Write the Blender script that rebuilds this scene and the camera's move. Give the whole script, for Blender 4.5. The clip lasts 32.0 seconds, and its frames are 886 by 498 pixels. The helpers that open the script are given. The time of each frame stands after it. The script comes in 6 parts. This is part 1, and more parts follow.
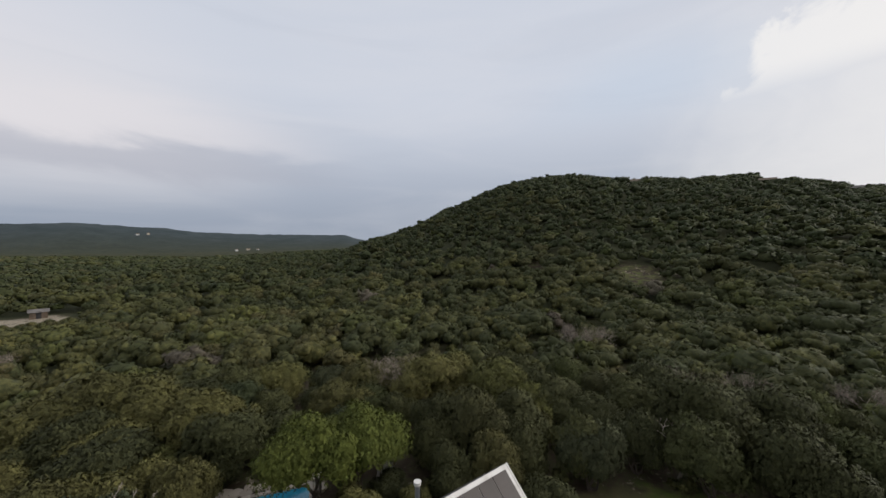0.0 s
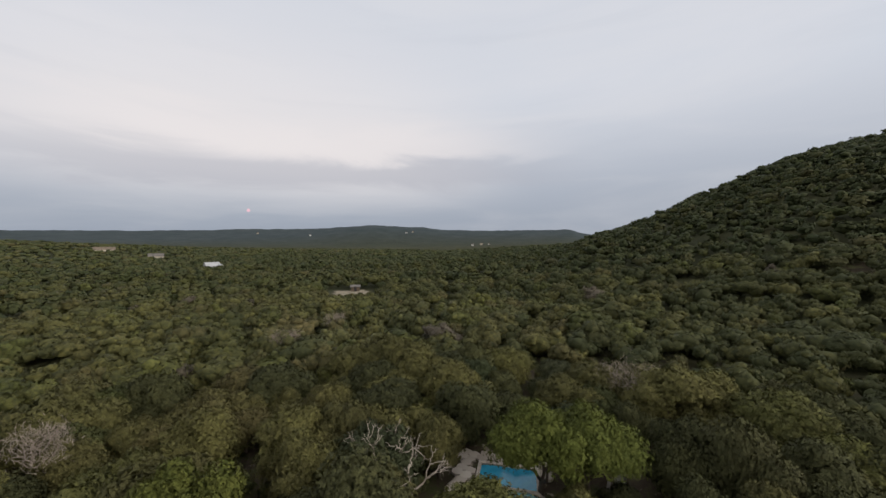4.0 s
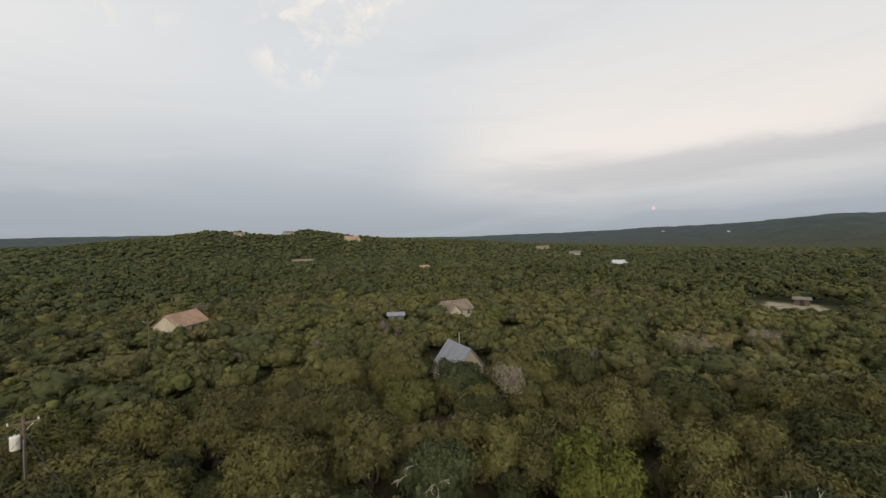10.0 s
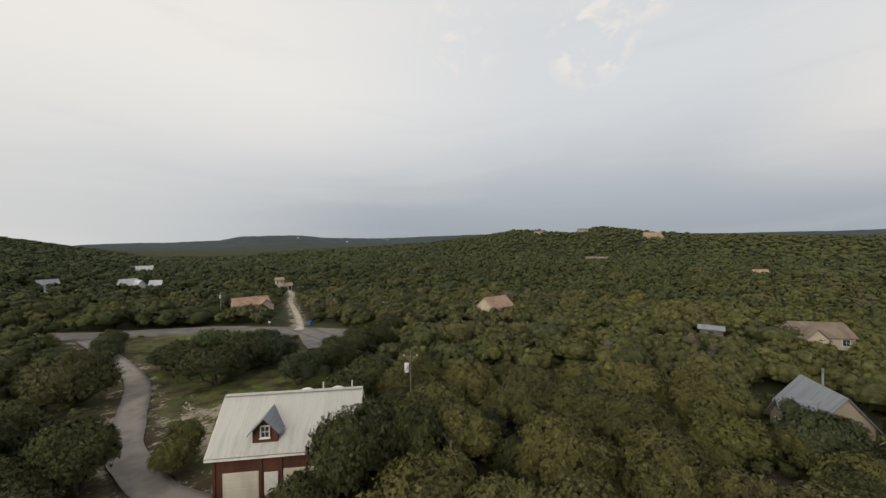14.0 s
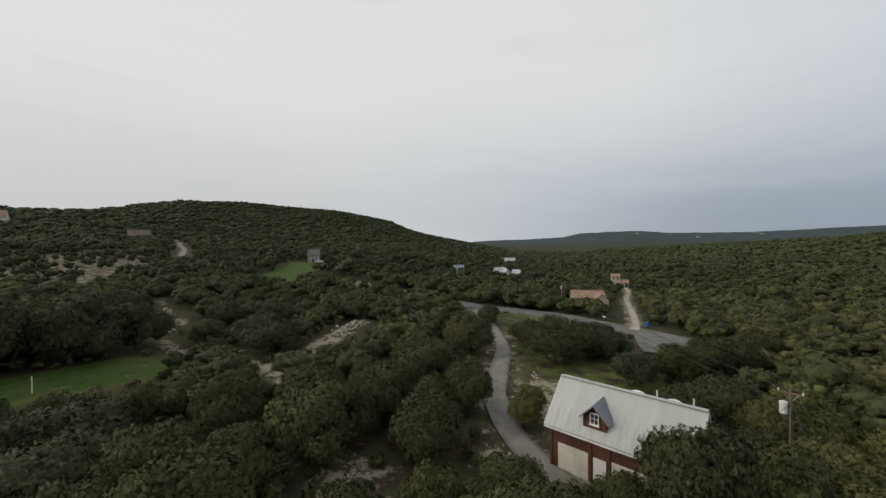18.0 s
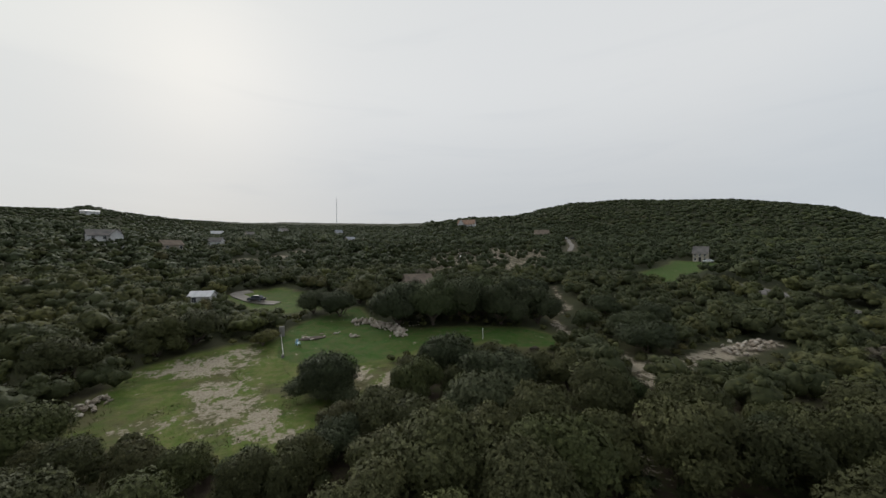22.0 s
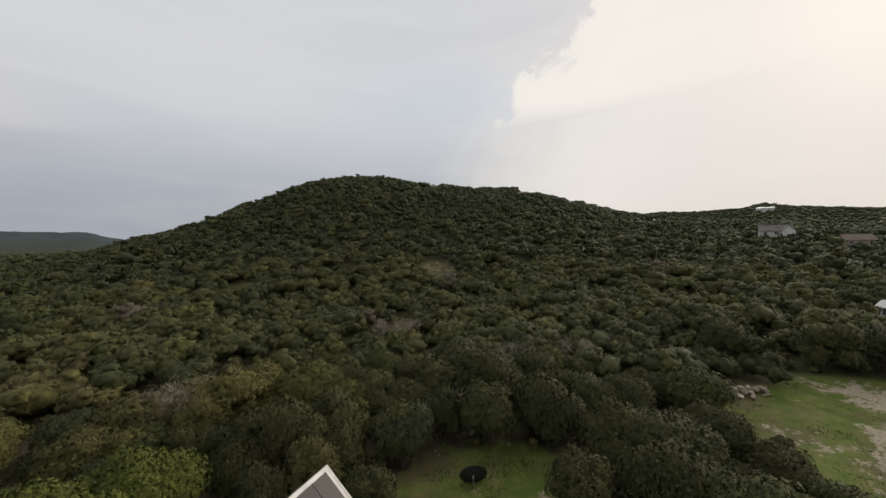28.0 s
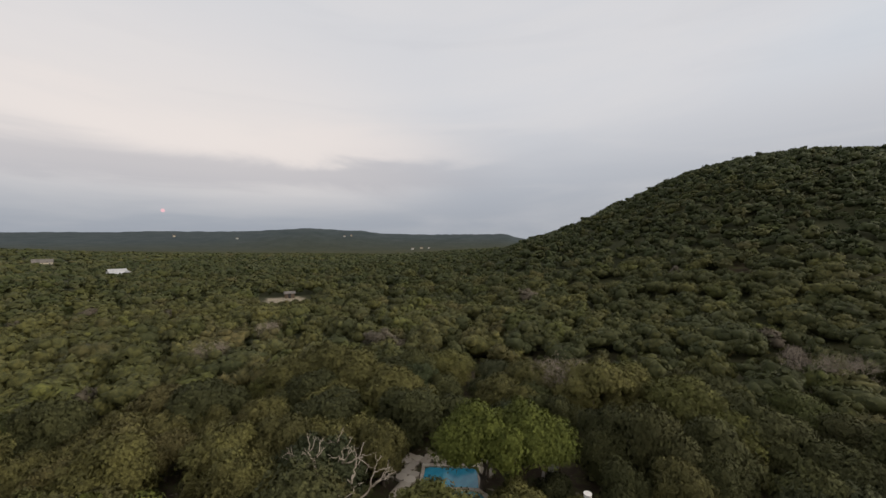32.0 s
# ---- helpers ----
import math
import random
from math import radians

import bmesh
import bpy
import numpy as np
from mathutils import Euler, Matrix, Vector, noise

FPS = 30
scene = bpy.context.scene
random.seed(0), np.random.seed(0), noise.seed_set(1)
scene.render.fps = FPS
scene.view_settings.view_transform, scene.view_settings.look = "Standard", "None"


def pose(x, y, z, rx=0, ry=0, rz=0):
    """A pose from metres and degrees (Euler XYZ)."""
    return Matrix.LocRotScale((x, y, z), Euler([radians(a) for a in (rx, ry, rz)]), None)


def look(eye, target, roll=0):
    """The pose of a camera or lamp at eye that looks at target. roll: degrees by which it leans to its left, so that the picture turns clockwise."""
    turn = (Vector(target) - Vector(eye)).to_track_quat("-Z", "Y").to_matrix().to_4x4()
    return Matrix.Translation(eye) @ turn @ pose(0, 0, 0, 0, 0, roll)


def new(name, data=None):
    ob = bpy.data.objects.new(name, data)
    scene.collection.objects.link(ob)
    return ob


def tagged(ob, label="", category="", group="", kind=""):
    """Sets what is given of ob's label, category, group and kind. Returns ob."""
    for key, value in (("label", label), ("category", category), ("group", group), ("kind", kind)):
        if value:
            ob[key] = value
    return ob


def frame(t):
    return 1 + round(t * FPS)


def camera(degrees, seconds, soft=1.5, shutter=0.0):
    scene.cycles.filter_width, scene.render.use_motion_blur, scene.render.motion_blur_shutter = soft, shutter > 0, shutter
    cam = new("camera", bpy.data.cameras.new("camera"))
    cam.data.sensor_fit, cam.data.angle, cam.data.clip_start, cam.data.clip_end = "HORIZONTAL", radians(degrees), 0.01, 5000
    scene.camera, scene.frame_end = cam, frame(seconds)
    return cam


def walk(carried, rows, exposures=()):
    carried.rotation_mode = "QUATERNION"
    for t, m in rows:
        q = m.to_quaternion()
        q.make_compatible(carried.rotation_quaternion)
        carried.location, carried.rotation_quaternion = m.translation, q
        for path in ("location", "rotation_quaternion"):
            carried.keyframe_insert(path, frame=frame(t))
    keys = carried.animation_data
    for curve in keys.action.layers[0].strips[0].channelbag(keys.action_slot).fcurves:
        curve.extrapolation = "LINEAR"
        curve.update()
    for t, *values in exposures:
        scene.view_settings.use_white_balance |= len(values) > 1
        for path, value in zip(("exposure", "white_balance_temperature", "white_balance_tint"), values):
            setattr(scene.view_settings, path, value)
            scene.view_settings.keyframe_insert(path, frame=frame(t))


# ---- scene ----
cam = camera(102.0, 32.0, 1.5)
# seconds, place, tilt above level, heading, roll
PATH = [
    (0.0, 0.00, -0.00, 18.00, -0.21, 0.09, 0.01),
    (0.5, -0.03, -0.04, 18.02, -0.38, 3.95, 0.02),
    (1.0, -0.08, -0.01, 18.00, -0.47, 7.84, 0.08),
    (1.5, -0.12, -0.03, 18.04, -0.67, 11.92, 0.08),
    (2.0, -0.16, -0.05, 18.06, -0.78, 16.15, 0.08),
    (2.5, -0.21, -0.03, 18.04, -0.92, 20.76, -0.03),
    (3.0, -0.26, -0.01, 18.01, -1.00, 25.30, -0.09),
    (3.5, -0.29, 0.04, 17.95, -1.00, 29.97, -0.08),
    (5.5, -0.33, 0.06, 17.90, -1.02, 48.65, -0.50),
    (6.0, -0.32, 0.04, 17.90, -1.00, 53.25, -0.54),
    (6.5, -0.31, 0.03, 17.88, -0.93, 58.13, -0.61),
    (7.0, -0.28, 0.03, 17.88, -0.96, 63.10, -0.66),
    (7.5, -0.25, 0.02, 17.88, -0.90, 67.99, -0.69),
    (8.0, -0.22, 0.04, 17.87, -0.84, 73.04, -0.74),
    (8.5, -0.18, 0.05, 17.89, -0.82, 78.18, -0.76),
    (9.0, -0.13, 0.06, 17.89, -0.77, 83.25, -0.79),
    (9.5, -0.09, 0.08, 17.90, -0.72, 88.48, -0.81),
    (10.0, -0.03, 0.07, 17.92, -0.70, 93.55, -0.83),
    (10.5, 0.00, 0.10, 17.93, -0.68, 98.72, -0.78),
    (11.0, 0.04, 0.11, 17.93, -0.65, 104.02, -0.78),
    (11.5, 0.06, 0.14, 17.94, -0.63, 109.32, -0.76),
    (12.0, 0.07, 0.17, 17.92, -0.60, 114.81, -0.72),
    (12.5, 0.10, 0.19, 17.92, -0.62, 120.29, -0.61),
    (13.0, 0.08, 0.22, 17.92, -0.63, 125.94, -0.55),
    (13.5, 0.11, 0.24, 17.89, -0.62, 131.85, -0.48),
    (14.0, 0.10, 0.27, 17.87, -0.62, 138.06, -0.44),
    (14.5, 0.06, 0.32, 17.87, -0.65, 144.14, -0.39),
    (16.5, -0.03, 0.83, 17.86, -0.75, 168.80, -0.45),
    (17.0, -0.09, 0.77, 17.82, -0.74, 175.00, -0.43),
    (17.5, -0.13, 0.78, 17.83, -0.79, 181.55, -0.47),
    (18.0, -0.21, 0.79, 17.86, -0.79, 188.43, -0.52),
    (18.5, -0.27, 0.82, 17.87, -0.76, 195.08, -0.56),
    (19.0, -0.39, 0.84, 17.85, -0.73, 202.16, -0.59),
    (19.5, -0.48, 0.90, 17.82, -0.68, 209.12, -0.58),
    (20.0, -0.56, 0.92, 17.81, -0.67, 216.00, -0.54),
    (20.5, -0.64, 0.92, 17.81, -0.67, 222.77, -0.53),
    (21.0, -0.71, 0.90, 17.80, -0.68, 229.81, -0.51),
    (21.5, -0.73, 0.83, 17.87, -0.77, 236.88, -0.44),
    (22.0, -0.80, 0.78, 17.89, -0.81, 244.10, -0.47),
    (22.5, -0.84, 0.71, 17.89, -0.82, 251.49, -0.48),
    (23.0, -0.85, 0.58, 17.92, -0.86, 258.66, -0.54),
    (23.5, -0.92, 0.48, 18.08, -0.98, 265.90, -0.57),
    (24.0, -0.95, 0.42, 18.08, -0.95, 273.12, -0.63),
    (24.5, -0.96, 0.36, 18.05, -0.92, 280.49, -0.66),
    (25.0, -0.99, 0.31, 18.06, -0.83, 287.35, -0.66),
    (25.5, -0.99, 0.27, 18.06, -0.75, 294.06, -0.57),
    (27.5, -0.46, -0.27, 17.98, -0.57, 323.02, -0.57),
    (28.0, -0.42, -0.27, 17.96, -0.53, 330.61, -0.61),
    (28.5, -0.40, -0.28, 17.95, -0.50, 338.33, -0.60),
    (29.0, -0.39, -0.29, 17.95, -0.50, 345.67, -0.55),
    (29.5, -0.37, -0.28, 17.94, -0.51, 352.64, -0.52),
    (30.0, -0.34, -0.29, 17.96, -0.53, 359.17, -0.46),
    (30.5, -0.33, -0.29, 17.97, -0.52, 366.00, -0.42),
    (31.0, -0.31, -0.34, 18.03, -0.49, 372.94, -0.39),
    (31.5, -0.31, -0.42, 18.09, -0.45, 379.46, -0.30),
    (32.0, -0.32, -0.45, 18.11, -0.42, 385.14, -0.13),]
walk(cam, [(t, pose(x, y, z, 90 + tilt, 0, heading) @ pose(0, 0, 0, 0, 0, roll)) for t, x, y, z, tilt, heading, roll in PATH],
     exposures=[(0, -0.05, 6250, 12), (3.5, 0.0, 6400, 12), (6, 0.12, 6750, 10), (9, 0.12, 6800, 9), (13, 0.06, 6850, 9), (16, 0.0, 6600, 8), (19, -0.15, 6350, 7), (25, -0.13, 6200, 7), (28, -0.04, 6750, 11), (32, 0.0, 6800, 12)])

# ---- daylight ----
world = bpy.data.worlds.new("overcast_dusk")
scene.world = world
world.use_nodes = True
wn, wl = world.node_tree.nodes, world.node_tree.links
wn.clear()


def wnode(kind, **settings):
    n = wn.new(kind)
    for key, value in settings.items():
        n.inputs[key].default_value = value
    return n


def wmath(op, a, b=None, clamp=False):
    n = wn.new("ShaderNodeMath")
    n.operation, n.use_clamp = op, clamp
    for i, v in enumerate((a, b)):
        if v is None:
            continue
        if isinstance(v, (int, float)):
            n.inputs[i].default_value = v
        else:
            wl.new(v, n.inputs[i])
    return n.outputs[0]


def wramp(value, lo, hi, a=0.0, b=1.0):
    n = wn.new("ShaderNodeMapRange")
    n.interpolation_type = "SMOOTHSTEP"
    wl.new(value, n.inputs[0])
    for i, v in enumerate((lo, hi, a, b)):
        n.inputs[i + 1].default_value = v
    return n.outputs[0]


def wmix(fac, a, b):
    n = wn.new("ShaderNodeMix")
    n.data_type = "RGBA"
    wl.new(fac, n.inputs["Factor"])
    for key, v in (("A", a), ("B", b)):
        slot = [s for s in n.inputs if s.name == key and s.type == "RGBA"][0]
        if isinstance(v, tuple):
            slot.default_value = (*v, 1)
        else:
            wl.new(v, slot)
    return [s for s in n.outputs if s.type == "RGBA"][0]


SUN_AZ, SUN_EL = radians(-82), radians(24)
sky = wn.new("ShaderNodeTexSky")
sky.sky_type, sky.sun_disc = "NISHITA", False
sky.sun_elevation, sky.sun_rotation = SUN_EL, -SUN_AZ
sky.dust_density = 3.0
coord = wn.new("ShaderNodeTexCoord")
split = wn.new("ShaderNodeSeparateXYZ")
wl.new(coord.outputs["Generated"], split.inputs[0])
up = split.outputs[2]


def facing(az, lo, hi):
    """How far a direction of the sky lies towards an azimuth: 1 at it, 0 away from it."""
    d = wn.new("ShaderNodeVectorMath")
    d.operation = "DOT_PRODUCT"
    wl.new(coord.outputs["Generated"], d.inputs[0])
    d.inputs[1].default_value = (-math.sin(radians(az)), math.cos(radians(az)), 0)
    return wramp(d.outputs["Value"], lo, hi)


def clouds(scale, stretch, detail, seed):
    m = wn.new("ShaderNodeMapping")
    m.inputs["Scale"].default_value = (scale, scale, scale * stretch)
    m.inputs["Location"].default_value = (seed, seed * 0.7, seed * 0.3)
    wl.new(coord.outputs["Generated"], m.inputs[0])
    n = wnode("ShaderNodeTexNoise", Scale=1.0, Detail=detail, Roughness=0.55, Distortion=0.6)
    wl.new(m.outputs[0], n.inputs["Vector"])
    return n.outputs["Fac"]


# a grey veil, lighter overhead, blue-grey low down in the west, pale all the way down in the east
low = wramp(up, 0.0, 0.40)
veil = wmix(low, (0.33, 0.375, 0.445), (0.66, 0.69, 0.74))
east = facing(-120, -0.15, 0.75)
veil = wmix(wmath("MULTIPLY", east, 0.85), veil, (0.70, 0.69, 0.69))
veil = wmix(wmath("MULTIPLY", wmath("MULTIPLY", facing(-150, 0.0, 0.8), wramp(up, 0.08, 0.42)), 0.62), veil, (0.93, 0.90, 0.875))
glow = wmath("MULTIPLY", facing(62, 0.72, 1.0), wmath("MULTIPLY", wramp(up, 0.06, 0.20), wramp(up, 0.62, 0.28)))
veil = wmix(wmath("MULTIPLY", glow, 0.75), veil, (0.84, 0.80, 0.78))
veil = wmix(wmath("MULTIPLY", facing(-178, 0.85, 1.0), 0.15), veil, (0.46, 0.58, 0.70))
# long soft bands of cloud
band = wramp(clouds(1.5, 6.0, 5.0, 3.1), 0.42, 0.70)
veil = wmix(wmath("MULTIPLY", band, 0.16), veil, (0.82, 0.80, 0.79))
shade = wramp(clouds(1.7, 7.0, 6.0, 8.4), 0.50, 0.78)
veil = wmix(wmath("MULTIPLY", shade, 0.15), veil, (0.42, 0.46, 0.53))
# a low bank of cloud in the west, dark over light
reach = facing(54, 0.70, 0.96)
ripple = wmath("ADD", up, wmath("MULTIPLY", wmath("SUBTRACT", clouds(2.0, 5.0, 6.0, 5.3), 0.5), 0.16))
dark_bank = wmath("MULTIPLY", wmath("MULTIPLY", wramp(ripple, 0.125, 0.165), wramp(ripple, 0.245, 0.19)), reach)
pale_bank = wmath("MULTIPLY", wmath("MULTIPLY", wramp(ripple, 0.20, 0.235), wramp(ripple, 0.34, 0.25)), reach)
veil = wmix(wmath("MULTIPLY", dark_bank, 0.55), veil, (0.43, 0.44, 0.49))
veil = wmix(wmath("MULTIPLY", pale_bank, 0.45), veil, (0.88, 0.82, 0.79))
# open blue beside the tall cloud, and the tall pale cloud itself, with a lumpy edge that climbs to the east
veil = wmix(wmath("MULTIPLY", wmath("MULTIPLY", facing(-31, 0.87, 0.985), wmath("MULTIPLY", wramp(up, 0.26, 0.42), wramp(up, 0.74, 0.52))), 0.55), veil, (0.50, 0.65, 0.79))


def along(az, el):
    return Vector((-math.sin(radians(az)) * math.cos(radians(el)), math.cos(radians(az)) * math.cos(radians(el)), math.sin(radians(el))))


def towards(v):
    d = wn.new("ShaderNodeVectorMath")
    d.operation = "DOT_PRODUCT"
    wl.new(coord.outputs["Generated"], d.inputs[0])
    d.inputs[1].default_value = v
    return d.outputs["Value"]


rim = along(-38.6, 18.6).cross(along(-50.5, 32)).normalized()
if rim.dot(along(-70, 20)) < 0:
    rim = -rim
puff = wmath("ADD", wmath("MULTIPLY", clouds(4.5, 1.2, 3.0, 1.7), 0.55), wmath("MULTIPLY", clouds(13.0, 1.1, 7.0, 2.9), 0.45))
edge = wmath("ADD", towards(rim), wmath("MULTIPLY", wmath("SUBTRACT", puff, 0.5), 0.34))
crisp = wmath("MULTIPLY", wramp(edge, -0.012, 0.028), wramp(up, 0.27, 0.36))
loose = wmath("MULTIPLY", wramp(edge, -0.16, 0.30), 0.72)
tower = wmath("MULTIPLY", wmath("MAXIMUM", crisp, loose), facing(-20, -0.25, 0.30))
tower = wmath("MULTIPLY", tower, wramp(towards(along(-100, 0)), 1.0, 0.62))
veil = wmix(wmath("MULTIPLY", tower, 0.85), veil, (0.95, 0.92, 0.86))
# a few small puffs high in the west
for az, el, much in ((115.6, 27.5, 0.5), (108.5, 34.0, 0.6), (135.0, 30.0, 0.3), (101.0, 37.0, 0.4)):
    tuft = wmath("MULTIPLY", wramp(towards(along(az, el)), 0.9935, 0.9992), wramp(clouds(16.0, 1.2, 5.0, az * 0.1), 0.46, 0.66))
    veil = wmix(wmath("MULTIPLY", tuft, much), veil, (0.96, 0.88, 0.80))
# the low sun, a small pink spot behind the haze
low_sun = wramp(wmath("ADD", towards(along(63.1, 4.6)), wmath("MULTIPLY", wmath("SUBTRACT", clouds(90.0, 2.0, 2.0, 4.1), 0.5), 0.00001)), 0.999989, 0.999997)
veil = wmix(wmath("MULTIPLY", low_sun, 0.85), veil, (0.95, 0.55, 0.62))
mixed = wn.new("ShaderNodeMix")
mixed.data_type = "RGBA"
mixed.inputs["Factor"].default_value = 0.96
skyk = wn.new("ShaderNodeVectorMath")
skyk.operation = "SCALE"
skyk.inputs["Scale"].default_value = 0.10
wl.new(sky.outputs[0], skyk.inputs[0])
slots = [s for s in mixed.inputs if s.type == "RGBA"]
wl.new(skyk.outputs[0], slots[0])
wl.new(veil, slots[1])
back = wnode("ShaderNodeBackground", Strength=1.0)
wl.new([s for s in mixed.outputs if s.type == "RGBA"][0], back.inputs["Color"])
wl.new(back.outputs[0], wn.new("ShaderNodeOutputWorld").inputs[0])

# wide lamp added for the bright eastern cloud; the low sun stands west
sun_data = bpy.data.lights.new("sun", "SUN")
sun_data.energy, sun_data.angle, sun_data.color = 2.1, radians(45), (1.0, 0.95, 0.86)
sun = new("sun", sun_data)
sun.matrix_world = look((-math.sin(SUN_AZ) * math.cos(SUN_EL), math.cos(SUN_AZ) * math.cos(SUN_EL), math.sin(SUN_EL)), (0, 0, 0))


# ---- materials ----
class Mat:
    """A node material: a principled shader with helpers for noise, ramps and bump."""

    def __init__(self, name, rough=0.8, metal=0.0, spec=0.3):
        self.m = bpy.data.materials.new(name)
        self.m.use_nodes = True
        self.n, self.l = self.m.node_tree.nodes, self.m.node_tree.links
        self.b = self.n["Principled BSDF"]
        self.b.inputs["Roughness"].default_value = rough
        self.b.inputs["Metallic"].default_value = metal
        self.b.inputs["Specular IOR Level"].default_value = spec
        self.co = self.n.new("ShaderNodeTexCoord").outputs["Object"]
        self.geo = self.n.new("ShaderNodeNewGeometry")

    def where(self):
        return self.geo.outputs["Position"]

    def noise(self, scale, detail=4.0, rough=0.55, at=None, stretch=None):
        n = self.n.new("ShaderNodeTexNoise")
        n.inputs["Scale"].default_value, n.inputs["Detail"].default_value = scale, detail
        n.inputs["Roughness"].default_value = rough
        src = at or self.co
        if stretch:
            m = self.n.new("ShaderNodeMapping")
            m.inputs["Scale"].default_value = stretch
            self.l.new(src, m.inputs[0])
            src = m.outputs[0]
        self.l.new(src, n.inputs["Vector"])
        return n.outputs["Fac"]

    def ramp(self, value, lo, hi, a=0.0, b=1.0):
        n = self.n.new("ShaderNodeMapRange")
        n.interpolation_type = "SMOOTHSTEP"
        self.l.new(value, n.inputs[0])
        for i, v in enumerate((lo, hi, a, b)):
            n.inputs[i + 1].default_value = v
        return n.outputs[0]

    def math(self, op, a, b):
        n = self.n.new("ShaderNodeMath")
        n.operation = op
        for i, v in enumerate((a, b)):
            if isinstance(v, (int, float)):
                n.inputs[i].default_value = v
            else:
                self.l.new(v, n.inputs[i])
        return n.outputs[0]

    def mix(self, fac, a, b):
        n = self.n.new("ShaderNodeMix")
        n.data_type = "RGBA"
        ins = [s for s in n.inputs if s.type == "RGBA"]
        if isinstance(fac, (int, float)):
            n.inputs["Factor"].default_value = fac
        else:
            self.l.new(fac, n.inputs["Factor"])
        for slot, v in zip(ins, (a, b)):
            if isinstance(v, tuple):
                slot.default_value = (*v, 1)
            else:
                self.l.new(v, slot)
        return [s for s in n.outputs if s.type == "RGBA"][0]

    def attr(self, name):
        n = self.n.new("ShaderNodeAttribute")
        n.attribute_name = name
        return n.outputs["Fac"]

    def random(self):
        return self.n.new("ShaderNodeObjectInfo").outputs["Random"]

    def island(self):
        return self.geo.outputs["Random Per Island"]

    def color(self, c):
        if isinstance(c, tuple):
            self.b.inputs["Base Color"].default_value = (*c, 1)
        else:
            self.l.new(c, self.b.inputs["Base Color"])
        return self

    def rough(self, value):
        self.l.new(value, self.b.inputs["Roughness"])
        return self

    def bump(self, height, strength=0.3, distance=0.02):
        n = self.n.new("ShaderNodeBump")
        n.inputs["Strength"].default_value, n.inputs["Distance"].default_value = strength, distance
        self.l.new(height, n.inputs["Height"])
        self.l.new(n.outputs[0], self.b.inputs["Normal"])
        return self


def plain(name, base, dark, scale=6.0, rough=0.8, metal=0.0, bump=0.15):
    """A surface with stains at one scale and grain at another."""
    k = Mat(name, rough, metal)
    big, fine = k.noise(scale * 0.25, 5), k.noise(scale * 6, 6)
    c = k.mix(k.ramp(big, 0.35, 0.7), base, dark)
    c = k.mix(k.ramp(fine, 0.45, 0.75, 0, 0.5), c, dark)
    k.color(c)
    k.bump(fine, bump, 0.01)
    return k.m


def foliage(name, pale, deep, dry, cut=False, speck=1.0, grain=1.0):
    """Leaves: each cluster, each tree and each stand a little different."""
    k = Mat(name, 0.7, 0.0, 0.10)
    stand = k.noise(0.045, 3, at=k.where())
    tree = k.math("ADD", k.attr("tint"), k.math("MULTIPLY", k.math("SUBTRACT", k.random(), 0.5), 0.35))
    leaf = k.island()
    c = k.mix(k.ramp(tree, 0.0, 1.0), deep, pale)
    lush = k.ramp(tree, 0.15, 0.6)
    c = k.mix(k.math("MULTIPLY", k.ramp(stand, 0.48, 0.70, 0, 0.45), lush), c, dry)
    hue = k.math("FRACT", k.math("MULTIPLY", tree, 11.3), 0.0)
    c = k.mix(k.math("MULTIPLY", k.ramp(hue, 0.22, 0.0, 0, 0.45), lush), c, tuple(v * w for v, w in zip(dry, (1.0, 0.86, 0.95))))
    c = k.mix(k.ramp(hue, 0.72, 1.0, 0, 0.45), c, tuple(v * w for v, w in zip(pale, (0.82, 1.0, 0.72))))
    c = k.mix(k.math("MULTIPLY", leaf, 0.30 * speck), c, tuple(v * 0.6 for v in deep))
    c = k.mix(k.ramp(leaf, 0.70, 1.0, 0, 0.5 * speck), c, tuple(min(1, v * 1.6) for v in pale))
    # dark noise: shade of the gaps among clumps and leaves, painted into colour
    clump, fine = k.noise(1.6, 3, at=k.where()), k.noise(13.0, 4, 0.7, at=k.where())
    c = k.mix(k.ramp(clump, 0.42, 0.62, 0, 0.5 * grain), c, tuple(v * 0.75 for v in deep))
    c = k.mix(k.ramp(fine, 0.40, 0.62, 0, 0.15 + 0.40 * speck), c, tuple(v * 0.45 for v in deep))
    if grain > 1:
        # sprays of leaves too far off to build singly, gap shade in the colour
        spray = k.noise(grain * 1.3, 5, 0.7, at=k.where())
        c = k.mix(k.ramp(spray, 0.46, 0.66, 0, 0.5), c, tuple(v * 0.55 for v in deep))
        k.bump(k.math("ADD", spray, clump), 0.25, 0.20)
    else:
        k.bump(fine, 0.5, 0.10)
    k.color(c)
    if cut:
        # gaps between the leaves of a cluster
        clear = k.n.new("ShaderNodeBsdfTransparent")
        blend = k.n.new("ShaderNodeMixShader")
        gaps = k.ramp(k.noise(12.0, 2, 0.6, at=k.where()), 0.46, 0.49)
        body = k.math("GREATER_THAN", k.attr("body"), 0.5)
        k.l.new(k.math("MAXIMUM", gaps, body), blend.inputs[0])
        k.l.new(clear.outputs[0], blend.inputs[1])
        k.l.new(k.b.outputs[0], blend.inputs[2])
        k.l.new(blend.outputs[0], k.n["Material Output"].inputs["Surface"])
    return k.m


